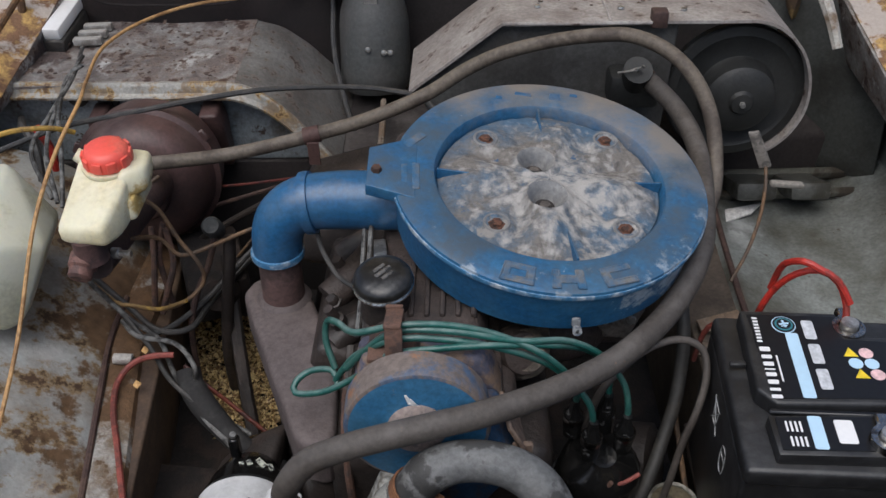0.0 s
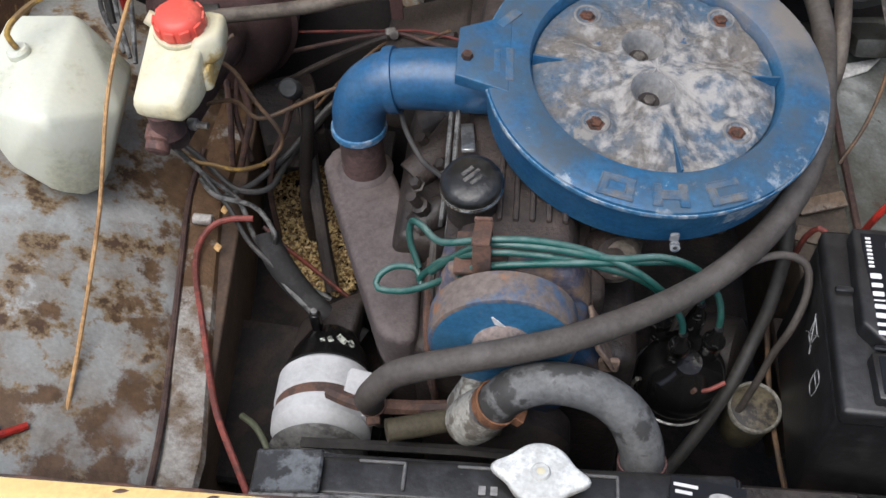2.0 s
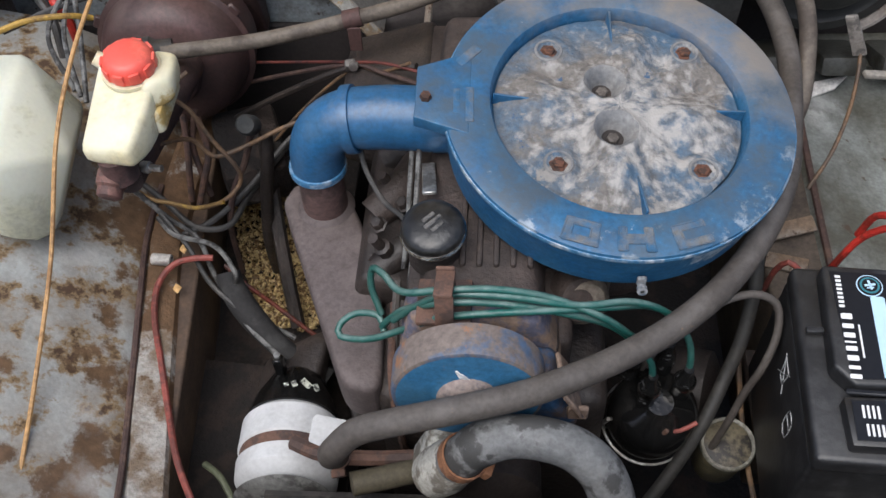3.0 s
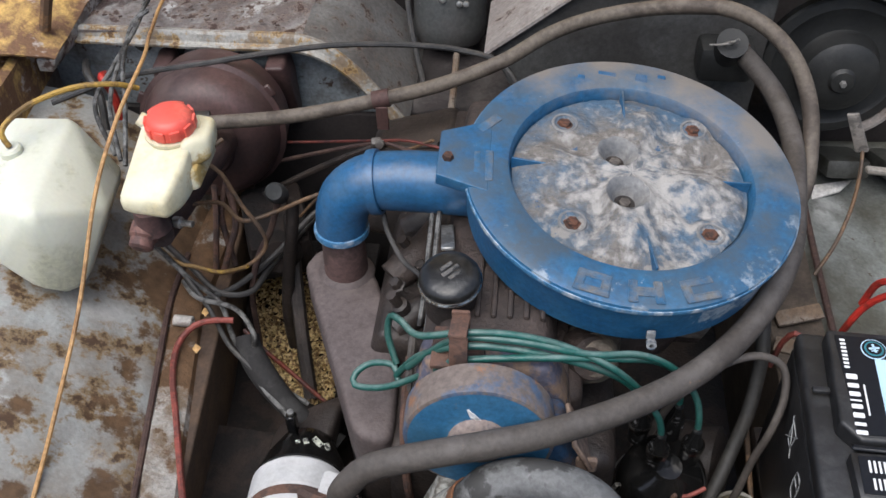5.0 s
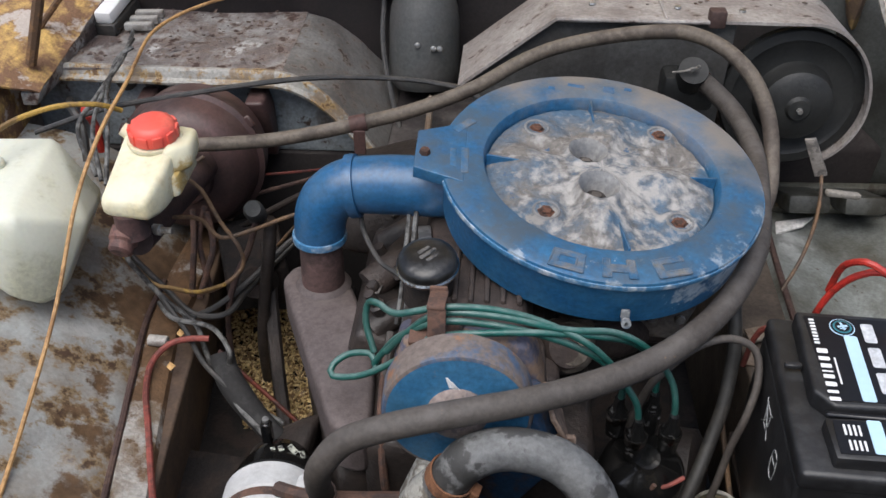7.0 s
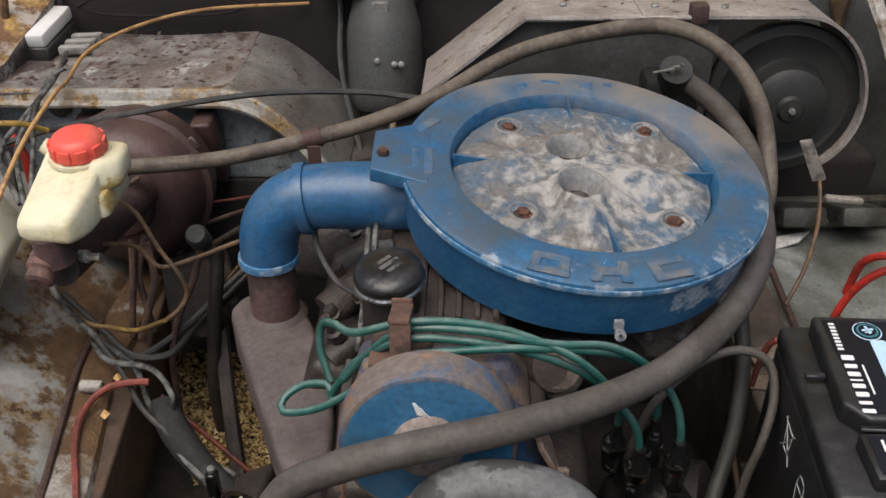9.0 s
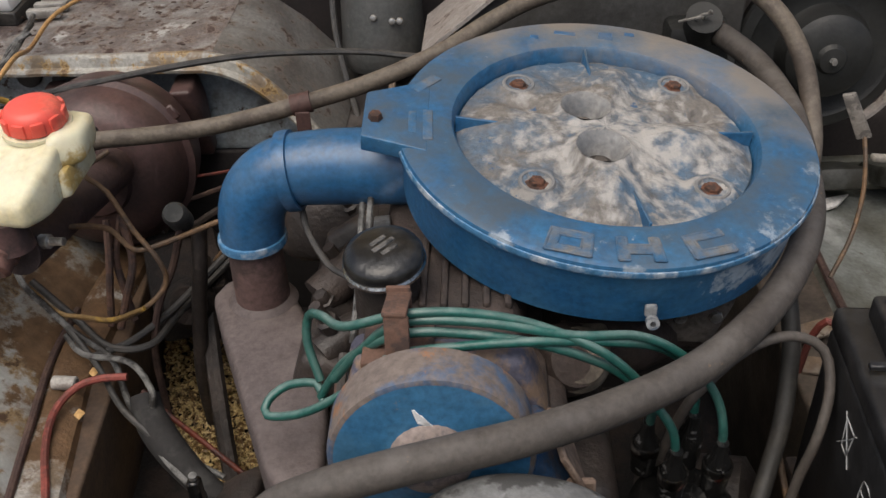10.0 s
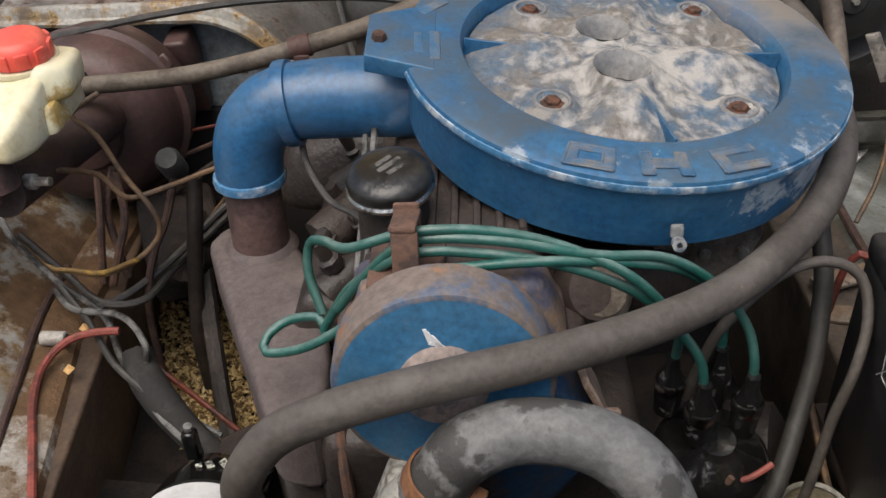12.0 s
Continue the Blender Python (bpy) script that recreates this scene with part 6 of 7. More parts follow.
# ---- front: radiator, alternator ----
rad = thing("radiator", (-0.03, 0.51, 0.35), "satin black radiator with white pressure cap", "radiator")
tank = part("top_tank", hull([(-0.23, 0.487, 0.76), (0.19, 0.487, 0.76), (-0.23, 0.535, 0.76), (0.19, 0.540, 0.76), (-0.225, 0.490, 0.788), (0.185, 0.492, 0.788), (-0.222, 0.525, 0.790), (0.185, 0.532, 0.790)], 0.005, 3), RAD_BLACK, rad)
part("tank_seam", box((0.43, 0.062, 0.007), (-0.02, 0.512, 0.758), 0.002, 1), RAD_BLACK, rad)
part("core", box((0.42, 0.04, 0.40), (-0.02, 0.512, 0.55), 0.003, 1), GRIME, rad)
part("tank_flange", tube([(-0.225, 0.487, 0.789), (-0.16, 0.487, 0.793), (-0.14, 0.490, 0.789), (-0.05, 0.490, 0.788), (0.08, 0.492, 0.788), (0.19, 0.495, 0.787)], 0.0028, 8), surface("scuffed_edge", (0.16, 0.16, 0.165), (0.05, 0.05, 0.05), 0.4, 60, 0.4), rad, "scuffed metal edge")
part("end_plate", box((0.060, 0.040, 0.005), (-0.195, 0.508, 0.794), 0.002, 1, (0, -4, 2)), surface("scuffed_plate", (0.13, 0.14, 0.15), (0.03, 0.03, 0.03), 0.5, 40, 0.4), rad, "scuffed grey mounting plate")
# pale ridge lines: scuffs and the tank's highlights, both in the colour
for x, w in ((-0.115, 0.04), (-0.02, 0.06), (0.07, 0.03)):
    part("pressing", joined(box((w, 0.003, 0.003), (x, 0.523, 0.791), 0.001, 1), box((0.003, 0.026, 0.003), (x + w / 2, 0.511, 0.791), 0.001, 1)), surface("scuffed_highlight_ridge_%d" % int(100 * (x + 1)), (0.14, 0.14, 0.14), rough=0.4), tank)
for x in (-0.028, -0.018, 0.005):
    part("stamped_mark", box((0.006, 0.008, 0.001), (x, 0.503, 0.7905), 0, 1), surface("mark_%d" % int(1000 * (x + 1)), (0.3, 0.3, 0.3), rough=0.5), tank)
RC = axis_matrix((0.020, 0.511, 0.795), (0.0, 0.04, 1)) @ Matrix.Scale(0.90, 4)
part("filler_neck", turned(revolve([(0.018, -0.006), (0.024, -0.006), (0.024, 0.012), (0.018, 0.012)], 28), RC), RAD_BLACK, rad)
lugs = []
for k in range(56):
    a = 2 * math.pi * k / 56
    ear = max(0.0, math.cos(a + 0.15)) ** 22 + max(0.0, -math.cos(a + 0.15)) ** 22
    lugs.append(((0.0315 + 0.0155 * ear) * math.cos(a), (0.0315 + 0.006 * ear) * math.sin(a)))
pc = part("pressure_cap", turned(slab(lugs, 0.010, 0.022, 0.004, 3), RC), CAP_WHITE, rad, "pale two-eared pressure cap")
part("cap_button", turned(revolve([(0.004, 0.025), (0.0075, 0.025), (0.0095, 0.022), (0.010, 0.020)], 20), RC), CAP_WHITE, pc)
part("cap_rivet", turned(revolve([(0, 0.0245), (0.0042, 0.0235), (0.0042, 0.021)], 12), RC), POLY, pc)
part("outlet_stub", turned(revolve([(0.015, -0.03), (0.019, -0.03), (0.019, 0.03), (0.015, 0.03)], 24), axis_matrix((0.114, 0.552, 0.700), (0, 0.28, 1))), RAD_BLACK, rad)
lab = part("sticker", box((0.062, 0.032, 0.0008), (0.158, 0.508, 0.7912), 0, 1, (0, 1, -8)), LABEL_BLACK, rad, "black maker's sticker with worn white print")
for dx, dy, w in ((-0.017, 0.011, 0.020), (-0.019, 0.005, 0.014), (-0.010, -0.004, 0.026), (0.008, -0.010, 0.026)):
    part("print_bar", box((w, 0.003, 0.0005), (0.158 + dx, 0.508 + dy, 0.7922), 0, 1, (0, 1, -8)), INK_WHITE, lab)
part("print_badge", turned(slab([(0.011 * math.cos(a), 0.0055 * math.sin(a)) for a in (2 * math.pi * k / 20 for k in range(20))], 0, 0.0005, 0), pose(0.170, 0.508, 0.7920, 0, 1, -8)), surface("grey_badge", (0.4, 0.4, 0.4), rough=0.5), lab)
solo("radiator_side", box((0.12, 0.05, 0.36), (0.235, 0.515, 0.58), 0.004, 1), GRIME, "dark panel beside the radiator", "car panel", kind="structure")

alt = thing("alternator", (-0.22, 0.67, 0.54), "alternator with chalky white alloy body and black rear cap", "alternator")
ADIR = Vector((0.08, -1, 0.10)).normalized()
ALM = axis_matrix((-0.224, 0.680, 0.582), ADIR) @ Matrix.Scale(0.91, 4)
part("rear_frame", turned(revolve([(0, -0.05), (0.055, -0.05), (0.062, -0.042), (0.063, -0.004), (0.058, 0.0), (0, 0.0)], 44), ALM), ALLOY, alt)
part("stator_ring", turned(revolve([(0.058, -0.002), (0.0605, -0.002), (0.0605, 0.016), (0.058, 0.016)], 44), ALM), RUST_BAND, alt, "rusty stator ring")
part("front_frame", turned(revolve([(0, 0.05), (0.035, 0.05), (0.052, 0.044), (0.062, 0.034), (0.063, 0.014), (0.058, 0.013), (0, 0.013)], 44), ALM), ALLOY, alt)
part("end_cap", turned(revolve([(0, -0.125), (0.022, -0.125), (0.036, -0.112), (0.052, -0.078), (0.0595, -0.049), (0, -0.048)], 32), ALM), BAKELITE, alt, "black plastic rear cap")
part("fan", turned(revolve([(0, 0.054), (0.055, 0.054), (0.060, 0.058), (0.054, 0.064), (0.03, 0.067), (0, 0.067)], 40), ALM), surface("dusty_fan_steel", (0.20, 0.20, 0.19), (0.10, 0.095, 0.09), 0.5, 30, 0.5, metal=0.3), alt, "dusty steel cooling fan")
part("pulley", turned(revolve([(0, 0.068), (0.034, 0.068), (0.037, 0.072), (0.028, 0.079), (0.037, 0.086), (0.034, 0.090), (0, 0.090)], 36), ALM), STEEL, alt)
for a in (0.35,):
    part("lug", turned(revolve([(0, -0.006), (0.011, -0.006), (0.012, 0.0), (0.012, 0.03), (0, 0.03)], 14), ALM @ Matrix.Translation((0.064 * math.cos(a), 0.064 * math.sin(a), 0.0))), ALLOY, alt)
part("mount_boss", box((0.040, 0.044, 0.032), (-0.178, 0.690, 0.612), 0.005, 2, (4, 10, -6)), ALLOY, alt, "square cast mounting boss")
for a, w in ((0.9, 0.010), (1.15, 0.014), (1.42, 0.008), (1.6, 0.005)):
    part("worn_label", turned(box((w, 0.004 + 0.3 * w, 0.0008), (0, 0, 0), 0, 1, (0, 0, 40 * w * 100)), ALM @ Matrix.Rotation(a, 4, "Z") @ pose(0.0548, 0, -0.070 - 0.4 * w, 0, 78, 0)), surface("label_scrap_%d" % int(100 * a), (0.52, 0.54, 0.46), (0.04, 0.04, 0.04), 0.45, 160, 0.5), alt, "scraps of a worn pale label")
part("plug", box((0.012, 0.012, 0.03), (-0.243, 0.775, 0.625), 0.002, 1), BAKELITE, alt)
part("adjuster_bracket", tube([(-0.200, 0.655, 0.672), (-0.165, 0.637, 0.684), (-0.12, 0.632, 0.690), (-0.07, 0.635, 0.69)], lambda s: 0.008, 8), RUST_BAND, alt, "rusty adjuster strap")
cable("drive_belt", [(-0.225, 0.607, 0.648), (-0.14, 0.605, 0.655), (-0.05, 0.603, 0.66), (0.03, 0.602, 0.655)], 0.006, RUBBER_DARK, "black rubber drive belt", "belt", "", 6)
cable("lower_hose", [(-0.13, 0.60, 0.70), (-0.10, 0.61, 0.695), (-0.06, 0.625, 0.685), (-0.02, 0.63, 0.67)], 0.012, surface("olive_brown_hose", (0.10, 0.085, 0.055), rough=0.7), "short olive-brown hose above the drive belt", "hose", "", 12)
cable("alternator_lead", [(-0.258, 0.82, 0.56), (-0.25, 0.80, 0.595), (-0.245, 0.78, 0.625), (-0.243, 0.776, 0.645)], 0.004, CABLE_GREY, "frayed grey lead ending at the alternator plug")

# ---- battery ----
bat = thing("battery", (0.42, 0.69, 0.60), "black car battery with white printed label", "battery")
BT = Matrix.Translation((0.295, 0.690, 0.828)) @ Matrix.Rotation(radians(2.5), 4, "X") @ Matrix.Rotation(radians(-3), 4, "Z")
case = part("case", turned(box((0.268, 0.196, 0.175), (0.120, -0.002, -0.125), 0.006, 3), BT), BATTERY, bat)
part("lid", turned(box((0.272, 0.200, 0.022), (0.122, -0.002, -0.030), 0.006, 3), BT), BATTERY, bat)
deck = part("raised_deck", turned(slab([(0.008, 0.088), (0.105, 0.088), (0.108, 0.055), (0.245, 0.055), (0.245, -0.030), (0.022, -0.038), (0.006, -0.020)], -0.022, 0.0, 0.004, 3), BT), BATTERY, bat)
part("front_deck", turned(slab([(0.012, -0.046), (0.120, -0.040), (0.120, -0.090), (0.014, -0.092)], -0.022, -0.006, 0.003, 2), BT), BATTERY, bat)
part("deck_groove", turned(box((0.22, 0.006, 0.004), (0.125, -0.040, -0.008), 0.0015, 1), BT), LABEL_BLACK, bat)
part("label", turned(slab([(0.014, 0.080), (0.100, 0.080), (0.102, 0.048), (0.165, 0.046), (0.165, -0.026), (0.020, -0.032)], 0.0004, 0.0009, 0), BT), LABEL_BLACK, deck)
part("front_label", turned(slab([(0.018, -0.050), (0.112, -0.045), (0.112, -0.084), (0.018, -0.087)], -0.0056, -0.0051, 0), BT), LABEL_BLACK, deck)


def printed(name, w, h, x, y, z, mat, rz=0.0):
    c = min(0.16 * min(w, h), 0.0015)
    part(name, turned(slab([(-w / 2 + c, -h / 2), (w / 2 - c, -h / 2), (w / 2, -h / 2 + c), (w / 2, h / 2 - c), (w / 2 - c, h / 2), (-w / 2 + c, h / 2), (-w / 2, h / 2 - c), (-w / 2, -h / 2 + c)], 0, 0.0004, 0), BT @ Matrix.Translation((x, y, z)) @ Matrix.Rotation(radians(rz), 4, "Z")), mat, deck)


# two rows of plain blocks stand for the maker's marks
for k, w in enumerate((0.0070, 0.0055, 0.0085, 0.0075, 0.0028, 0.0080, 0.0075, 0.0095)):
    printed("print_block", 0.0100, w * 0.62, 0.023, (-0.0300, -0.0212, -0.0118, -0.0022, 0.0044, 0.0115, 0.0210, 0.0312)[k], 0.0010, INK_WHITE)
for k in range(8):
    printed("print_block", 0.0050, 0.0026, 0.0205, 0.0420 + 0.0046 * k, 0.0010, INK_WHITE)
printed("print_bar", 0.0016, 0.034, 0.0325, 0.006, 0.0010, INK_WHITE)
for r, z, ink in ((0.0118, 0.0010, INK_BLUE), (0.0108, 0.0014, LABEL_BLACK), (0.0088, 0.0018, INK_TEAL), (0.0070, 0.0022, LABEL_BLACK)):
    part("print_ring", turned(revolve([(0.0, 0.0004), (r, 0.0004), (r, 0.0)], 32), BT @ Matrix.Translation((0.048, 0.066, z))), ink, deck, "round emblem of pale and teal rings")
for w, h in ((0.010, 0.0022), (0.0022, 0.010), (0.0065, 0.0012)):
    printed("print_bar", w, h, 0.048, 0.066 - (0.003 if h < 0.0015 else 0.0), 0.0027, INK_BLUE, 12)
printed("print_stripe", 0.0125, 0.085, 0.053, 0.012, 0.0010, INK_BLUE)
printed("print_stripe", 0.0125, 0.038, 0.053, -0.066, -0.0050, INK_BLUE)
for k in range(3):
    printed("print_panel", 0.0115, 0.026, 0.0715, 0.060 - 0.033 * k, 0.0010, surface("pale_grey_print_%d" % k, (0.55, 0.57, 0.6), rough=0.45, bump=0.02))
for k in range(4):
    printed("print_bar", 0.0020, 0.012, 0.0265 + 0.0042 * k, -0.060, -0.0050, INK_WHITE)
    printed("print_bar", 0.0020, 0.011, 0.0280 + 0.0042 * k, -0.077, -0.0050, INK_WHITE)
printed("print_panel", 0.017, 0.027, 0.078, -0.064, -0.0050, INK_WHITE)
for k, (x, y, m_) in enumerate(((0.104, 0.030, INK_YELLOW), (0.119, 0.030, INK_PINK), (0.106, 0.016, INK_BLUE), (0.121, 0.016, INK_BLUE), (0.108, 0.002, INK_YELLOW), (0.123, 0.002, INK_PINK))):
    if m_ is INK_YELLOW:
        part("print_triangle", turned(slab([(-0.007, -0.005), (0.007, -0.005), (0, 0.007)], 0, 0.0004, 0), BT @ Matrix.Translation((x, y, 0.0010))), m_, deck)
    else:
        part("print_dot", turned(revolve([(0.0, 0.0004), (0.0068, 0.0004), (0.0068, 0.0)], 20), BT @ Matrix.Translation((x, y, 0.0010))), m_, deck)
for x, y, z in ((0.112, 0.066, -0.014), (0.112, -0.074, -0.014)):
    post = part("terminal", turned(revolve([(0, 0.022), (0.0085, 0.022), (0.0095, 0.0), (0.0, 0.0)], 20), BT @ Matrix.Translation((x, y, z))), STEEL, bat, "grey lead terminal post")
    part("clamp_ring", turned(joined(revolve([(0.010, 0.004), (0.016, 0.004), (0.0165, 0.008), (0.016, 0.016), (0.010, 0.016), (0.010, 0.004)], 24), box((0.012, 0.020, 0.010), (0.0, 0.020, 0.010), 0.002, 1)), BT @ Matrix.Translation((x, y, z))), CHROME, post, "shiny clamp")
part("lid_bolt", turned(box((0.016, 0.006, 0.005), (-0.002, 0.022, -0.012), 0.001, 1), BT), BATTERY, bat)
CHALK = surface("white_chalk", (0.42, 0.43, 0.43), (0.12, 0.12, 0.12), 0.35, 120, 0.7)
SIDE = BT @ Matrix.Translation((-0.0145, 0, 0)) @ Matrix.Rotation(radians(-90), 4, "Y")
for pts in ([(-0.064, 0.003), (-0.076, 0.0045), (-0.088, 0.006)], [(-0.088, 0.006), (-0.088, 0.012), (-0.088, 0.018)], [(-0.088, 0.018), (-0.076, 0.0195), (-0.064, 0.021)], [(-0.063, 0.001), (-0.063, 0.012), (-0.063, 0.023)], [(-0.060, -0.001), (-0.077, 0.012), (-0.094, 0.026)], [(-0.060, 0.025), (-0.077, 0.012), (-0.094, -0.001)],
            [(-0.072, -0.044), (-0.086, -0.046), (-0.100, -0.044)], [(-0.072, -0.030), (-0.086, -0.028), (-0.100, -0.030)], [(-0.072, -0.044), (-0.070, -0.037), (-0.072, -0.030)], [(-0.100, -0.044), (-0.103, -0.037), (-0.100, -0.030)], [(-0.083, -0.045), (-0.083, -0.037), (-0.083, -0.029)]):
    part("moulded_mark", turned(tube([(a, b, 0.0) for a, b in pts], 0.0005, 5, 0.004), SIDE), CHALK, case, "thin white symbol on the side")
cable("battery_red_lead", [(0.335, 0.830, 0.70), (0.342, 0.815, 0.79), (0.353, 0.812, 0.83), (0.367, 0.800, 0.860), (0.385, 0.790, 0.872), (0.400, 0.776, 0.868), (0.410, 0.766, 0.845), (0.409, 0.758, 0.832)], 0.0036, CABLE_RED, "bright red battery lead", "cable", "battery leads")
cable("battery_red_lead", [(0.352, 0.82, 0.825), (0.356, 0.812, 0.862), (0.366, 0.790, 0.884), (0.381, 0.782, 0.880), (0.398, 0.774, 0.872), (0.412, 0.764, 0.85)], 0.0036, CABLE_RED, "bright red battery lead", "cable", "battery leads")
cable("red_wire_stub", [(0.292, 0.84, 0.70), (0.297, 0.84, 0.74), (0.305, 0.835, 0.76), (0.315, 0.83, 0.755)], 0.0032, HOSE_RED, "red wire behind the battery")
solo("battery_tray", box((0.30, 0.26, 0.02), (0.437, 0.69, 0.607), 0.004, 2), surface("dark_rusty_tray", (0.08, 0.05, 0.035), (0.04, 0.03, 0.025), 0.5, 20, 0.8), "rusty battery tray", "tray", kind="structure")
clampbar = thing("battery_clamp", (0.42, 0.575, 0.62), "black battery hold-down bar with bright bolts", "clamp")
part("bar", box((0.26, 0.03, 0.008), (0.42, 0.572, 0.655), 0.002, 1), RAD_BLACK, clampbar)
for x in (0.33, 0.36):
    part("bolt", turned(revolve([(0, 0.008), (0.006, 0.008), (0.007, 0), (0, 0)], 6), pose(x, 0.560, 0.659)), STEEL, clampbar)

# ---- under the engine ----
solo("steering_shelf", box((0.26, 0.24, 0.02), (-0.30, 0.74, 0.487), 0.006, 2, (-6, 8, 0)), VOID, "low shelf beside the engine, shade painted near-black", "car panel", kind="structure")
# added pan to carry the husks, coloured like the shade around it
solo("husk_pan", box((0.30, 0.44, 0.012), (-0.375, 1.06, 0.440), 0.004, 2), VOID, "added pan under the husks, shade painted near-black", "car panel", kind="structure")
rng = random.Random(4)
verts, faces = [], []
for k in range(2600):
    y = 0.94 + 0.26 * rng.random()
    x = -0.245 - (0.085 + 0.38 * (y - 0.94)) * rng.random()
    z = 0.448 + 0.010 * rng.random() + 0.006 * noise.noise((x * 14, y * 14, 2.0))
    m = Matrix.Translation((x, y, z)) @ Euler((rng.gauss(0, 0.5), rng.gauss(0, 0.5), rng.random() * 6)).to_matrix().to_4x4()
    s = 0.0026 + 0.0018 * rng.random()
    i = len(verts)
    verts += [tuple(m @ Vector(q)) for q in ((s * 1.7, 0, 0), (-s * 1.7, 0, 0), (0, s * 0.8, 0), (0, -s * 0.8, 0), (0, 0, s * 0.5), (0, 0, -s * 0.5))]
    faces += [(i, i + 2, i + 4), (i + 2, i + 1, i + 4), (i + 1, i + 3, i + 4), (i + 3, i, i + 4), (i + 2, i, i + 5), (i + 1, i + 2, i + 5), (i + 3, i + 1, i + 5), (i, i + 3, i + 5)]
me = bpy.data.meshes.new("seed_husks")
me.from_pydata(verts, [], faces)
me.materials.append(CHIP)
tagged(new("seed_husks", me), "golden seed husks scattered low beside the engine", "debris", kind="stuff")
cable("steering_column", [(-0.270, 0.93, 0.47), (-0.285, 0.98, 0.52), (-0.300, 1.04, 0.58), (-0.315, 1.11, 0.65)], 0.010, GRIME, "dark steering shaft behind the harness", "shaft")

for k, p in enumerate(([(-0.596, 1.25, 1.04), (-0.604, 1.25, 1.022), (-0.635, 1.25, 0.94), (-0.668, 1.25, 0.852)], [(-0.642, 1.42, 0.99), (-0.645, 1.42, 0.968), (-0.658, 1.42, 0.90), (-0.672, 1.42, 0.825)], [(-0.715, 1.33, 0.84), (-0.70, 1.33, 0.856), (-0.66, 1.33, 0.90), (-0.615, 1.33, 0.95)])):
    cable("stay_rod", p, (0.0085, 0.0065, 0.005)[k], surface("rusty_rod_%d" % k, (0.20, 0.11, 0.05), (0.12, 0.07, 0.04), 0.5, 30, 0.75), "rusty bonnet stay rod by the wing", "rod", "stay rods")
cable("dangling_wire", [(0.180, 1.53, 0.935), (0.186, 1.50, 0.932), (0.192, 1.44, 0.936), (0.200, 1.38, 0.938)], 0.002, surface("pale_twig", (0.45, 0.36, 0.28), rough=0.7), "thin pale wire end dangling from the scuttle lip", "cable", "", 6)

LOOM = (("dull red", surface("dull_red_sheath", (0.13, 0.032, 0.024), (0.06, 0.02, 0.018), 0.4, 30, 0.6), 0.0020, (-0.400, 1.22, 0.69), (-0.090, 1.07, 0.806)),
        ("dark brown", SEAM, 0.0030, (-0.390, 1.20, 0.66), (-0.095, 1.06, 0.798)),
        ("sooty", GRIME, 0.0045, (-0.400, 1.16, 0.62), (-0.100, 1.10, 0.790)),
        ("dusty", CABLE_BROWN, 0.0022, (-0.320, 1.12, 0.62), (-0.105, 1.08, 0.812)))
for k, (word, mat_, rad_, a, b) in enumerate(LOOM):
    tie = Vector((-0.185, 1.128, 0.772 - 0.004 * k))
    cable("loom_wire", [a, tuple(Vector(a).lerp(tie, 0.5) + Vector((0, 0.01, -0.008 + 0.004 * k))), tuple(tie), tuple(tie.lerp(Vector(b), 0.5) + Vector((0, 0, 0.006 - 0.005 * k))), b], rad_, mat_, word + " wire in the loom behind the intake duct", "cable", "loom wires", 7, 0.01)
solo("loom_clip", joined(box((0.014, 0.012, 0.016), (-0.186, 1.124, 0.770), 0.003, 2, (20, 0, 10)), turned(revolve([(0, 0.005), (0.006, 0.004), (0.007, 0.0)], 8), axis_matrix((-0.180, 1.116, 0.776), (0, -1, 0.4)))), surface("dull_clip_steel", (0.12, 0.11, 0.10), (0.06, 0.05, 0.045), 0.4, 60, 0.55), "dull steel clip tying the loom below the hose strap", "clip")
for x, y, lean in ((-0.408, 1.035, 0.004), (-0.396, 1.030, 0.012), (-0.384, 1.045, -0.006)):
    cable("union_pipe", [(x, y, 0.610), (x + lean, y + 0.008, 0.645), (x + lean * 2, y + 0.022, 0.685), (x + lean, y + 0.05, 0.72)], 0.0045, RUST_BAND, "short rusty brake pipe below the servo", "pipe", "union pipes", 8)
cable("loom_drop", [(-0.300, 1.03, 0.745), (-0.315, 1.02, 0.70), (-0.335, 1.01, 0.66), (-0.350, 1.00, 0.60), (-0.355, 1.0, 0.50)], 0.0042, SEAM, "dark brown cable dropping from the sender", "cable", "", 8, 0.01)
cable("loom_drop", [(-0.285, 1.04, 0.735), (-0.290, 1.03, 0.69), (-0.300, 1.03, 0.64), (-0.315, 1.03, 0.54), (-0.32, 1.04, 0.45)], 0.0085, GRIME, "thick sooty hose dropping behind the harness", "hose", "", 10, 0.01)
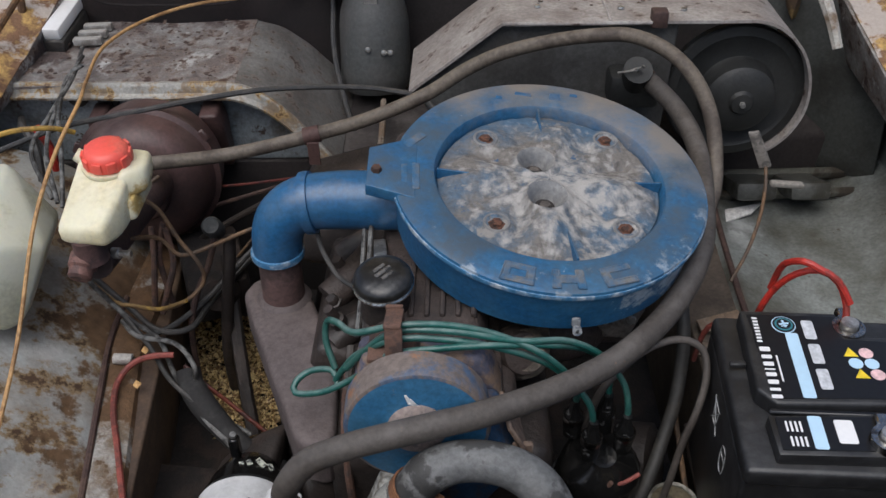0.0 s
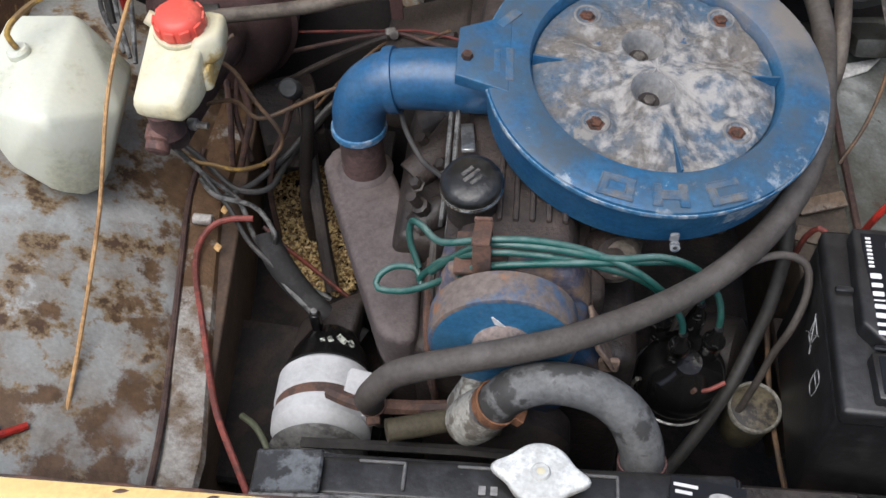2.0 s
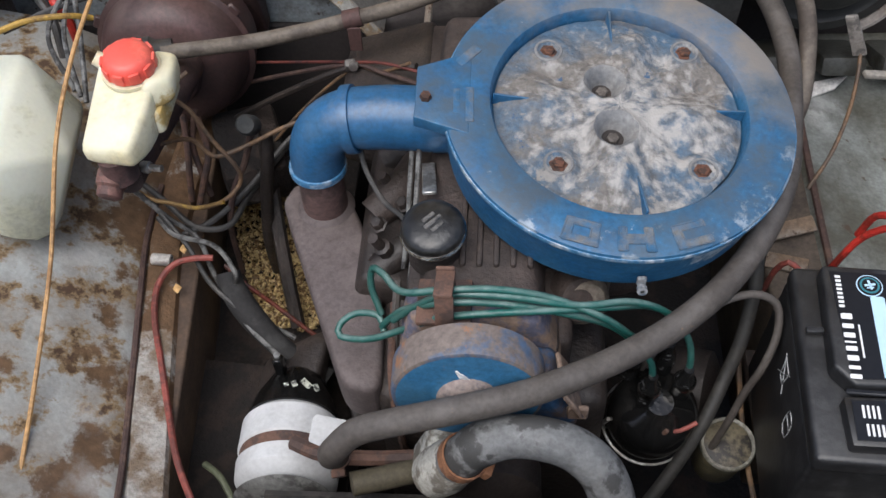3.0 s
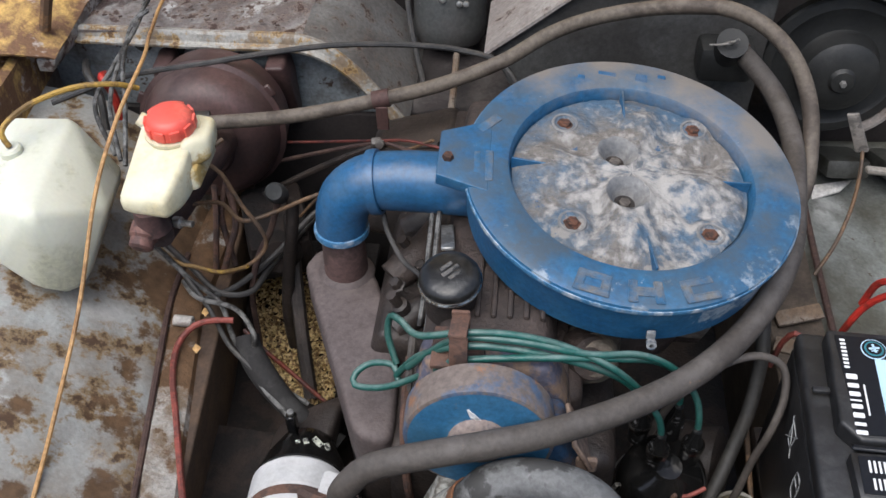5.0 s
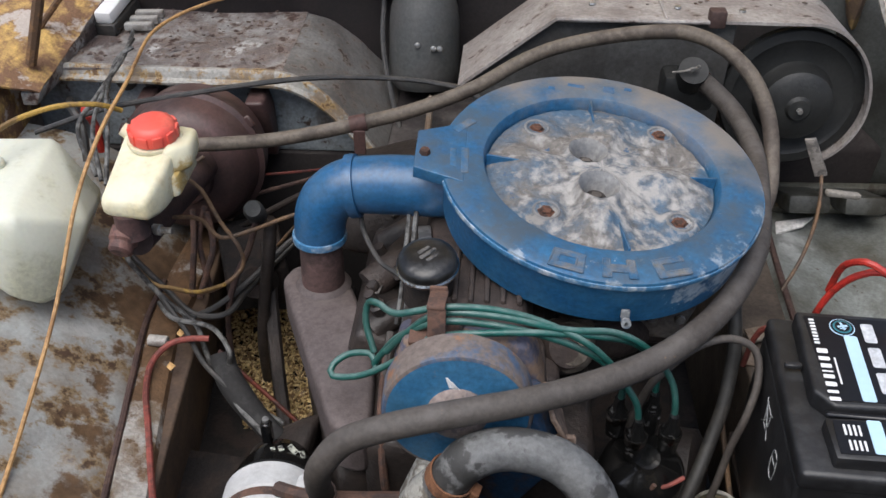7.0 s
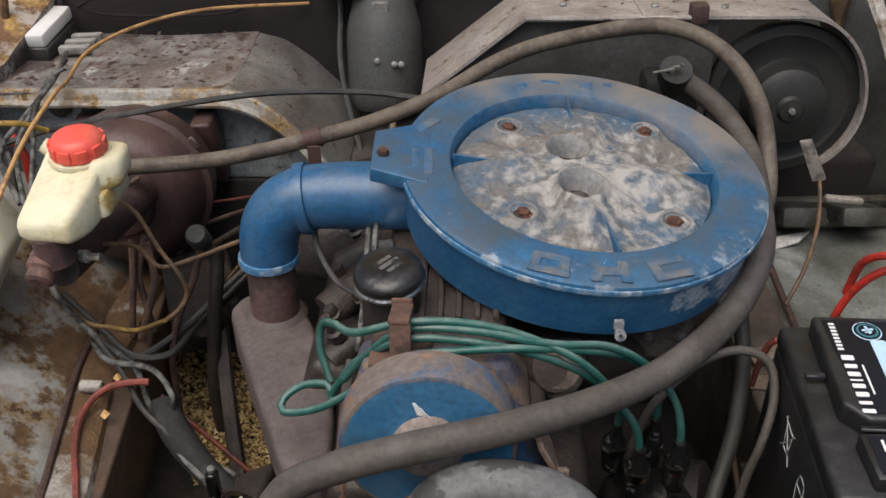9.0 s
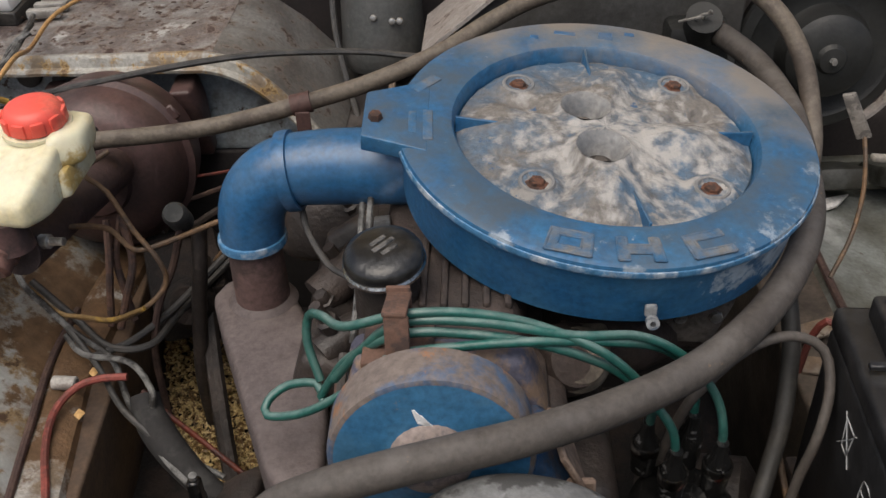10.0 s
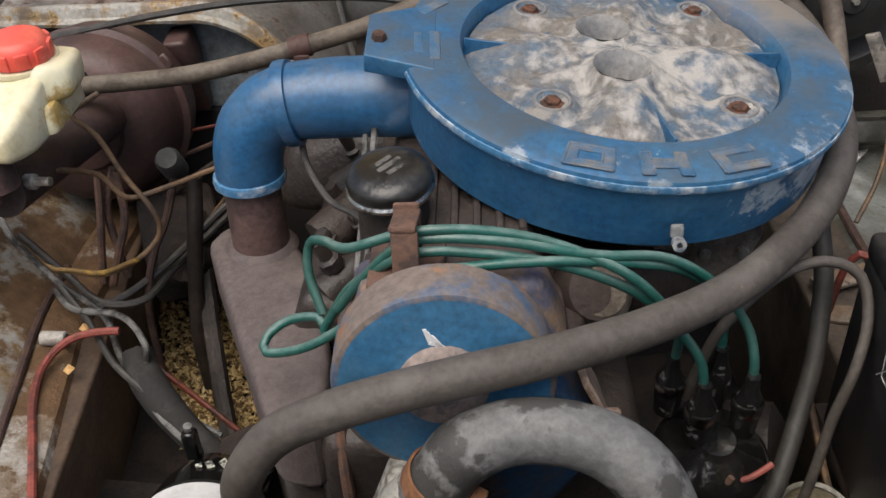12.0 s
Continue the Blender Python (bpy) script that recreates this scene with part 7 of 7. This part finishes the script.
cable("steering_link", [(-0.345, 0.60, 0.43), (-0.335, 0.72, 0.435), (-0.31, 0.82, 0.44), (-0.27, 0.88, 0.45)], 0.010, surface("rusty_link", (0.025, 0.017, 0.013), (0.025, 0.018, 0.014), 0.5, 30, 0.7), "rusty steering link low in the bay", "steering link")
solo("engine_mount", hull([(-0.30, 0.74, 0.50), (-0.21, 0.74, 0.52), (-0.30, 0.86, 0.50), (-0.20, 0.88, 0.53), (-0.27, 0.76, 0.56), (-0.21, 0.77, 0.575), (-0.26, 0.84, 0.555), (-0.20, 0.86, 0.58)], 0.008), GRIME, "oily engine mounting low beside the block", "engine mount")
solo("steering_box", joined(box((0.09, 0.12, 0.08), (-0.345, 1.13, 0.60), 0.012, 2, (10, 0, 20)), turned(revolve([(0, 0.05), (0.022, 0.05), (0.03, 0.03), (0.034, -0.03), (0, -0.03)], 20), axis_matrix((-0.33, 1.09, 0.60), (0.2, -0.8, 0.5)))), VOID, "steering box low by the bulkhead, shade painted near-black", "steering box")

cable("choke_wire", [(-0.145, 0.925, 0.830), (-0.138, 0.905, 0.815), (-0.118, 0.875, 0.800), (-0.098, 0.855, 0.800), (-0.085, 0.84, 0.80)], 0.0030, CABLE_BLACK, "black wire dropping from the intake duct collar")
for x, y, ferrule in ((-0.082, 0.845, True), (-0.090, 0.865, False)):
    wire = thing("sender_wire", (x, y, 0.78), "grey-green sender wire rising beside the rocker cover" + (" with a pale ferrule" if ferrule else ""), "cable", "sender wires")
    part("sheath", tube([(x - 0.004, y - 0.05, 0.76), (x, y - 0.02, 0.79), (x + 0.002, y + 0.01, 0.822), (x + 0.004, y + 0.06, 0.855)], 0.0028, 8), CABLE_GREY, wire)
    if ferrule:
        part("ferrule", tube([(x + 0.0005, y - 0.008, 0.804), (x + 0.002, y + 0.006, 0.818)], 0.0042, 10), POLY, wire, "pale ferrule")
for k, (x, y) in enumerate(((-0.10, 0.90), (-0.095, 0.98), (-0.125, 0.87))):
    solo("flange_nut", turned(revolve([(0, 0.008), (0.006, 0.008), (0.0075, 0.006), (0.0075, 0), (0.010, -0.001), (0.010, -0.003)], 6), axis_matrix((x, y, 0.766), (-0.4, -0.3, 1))), GRIME, "rusty nut on the manifold flange", "nut", "manifold nuts")
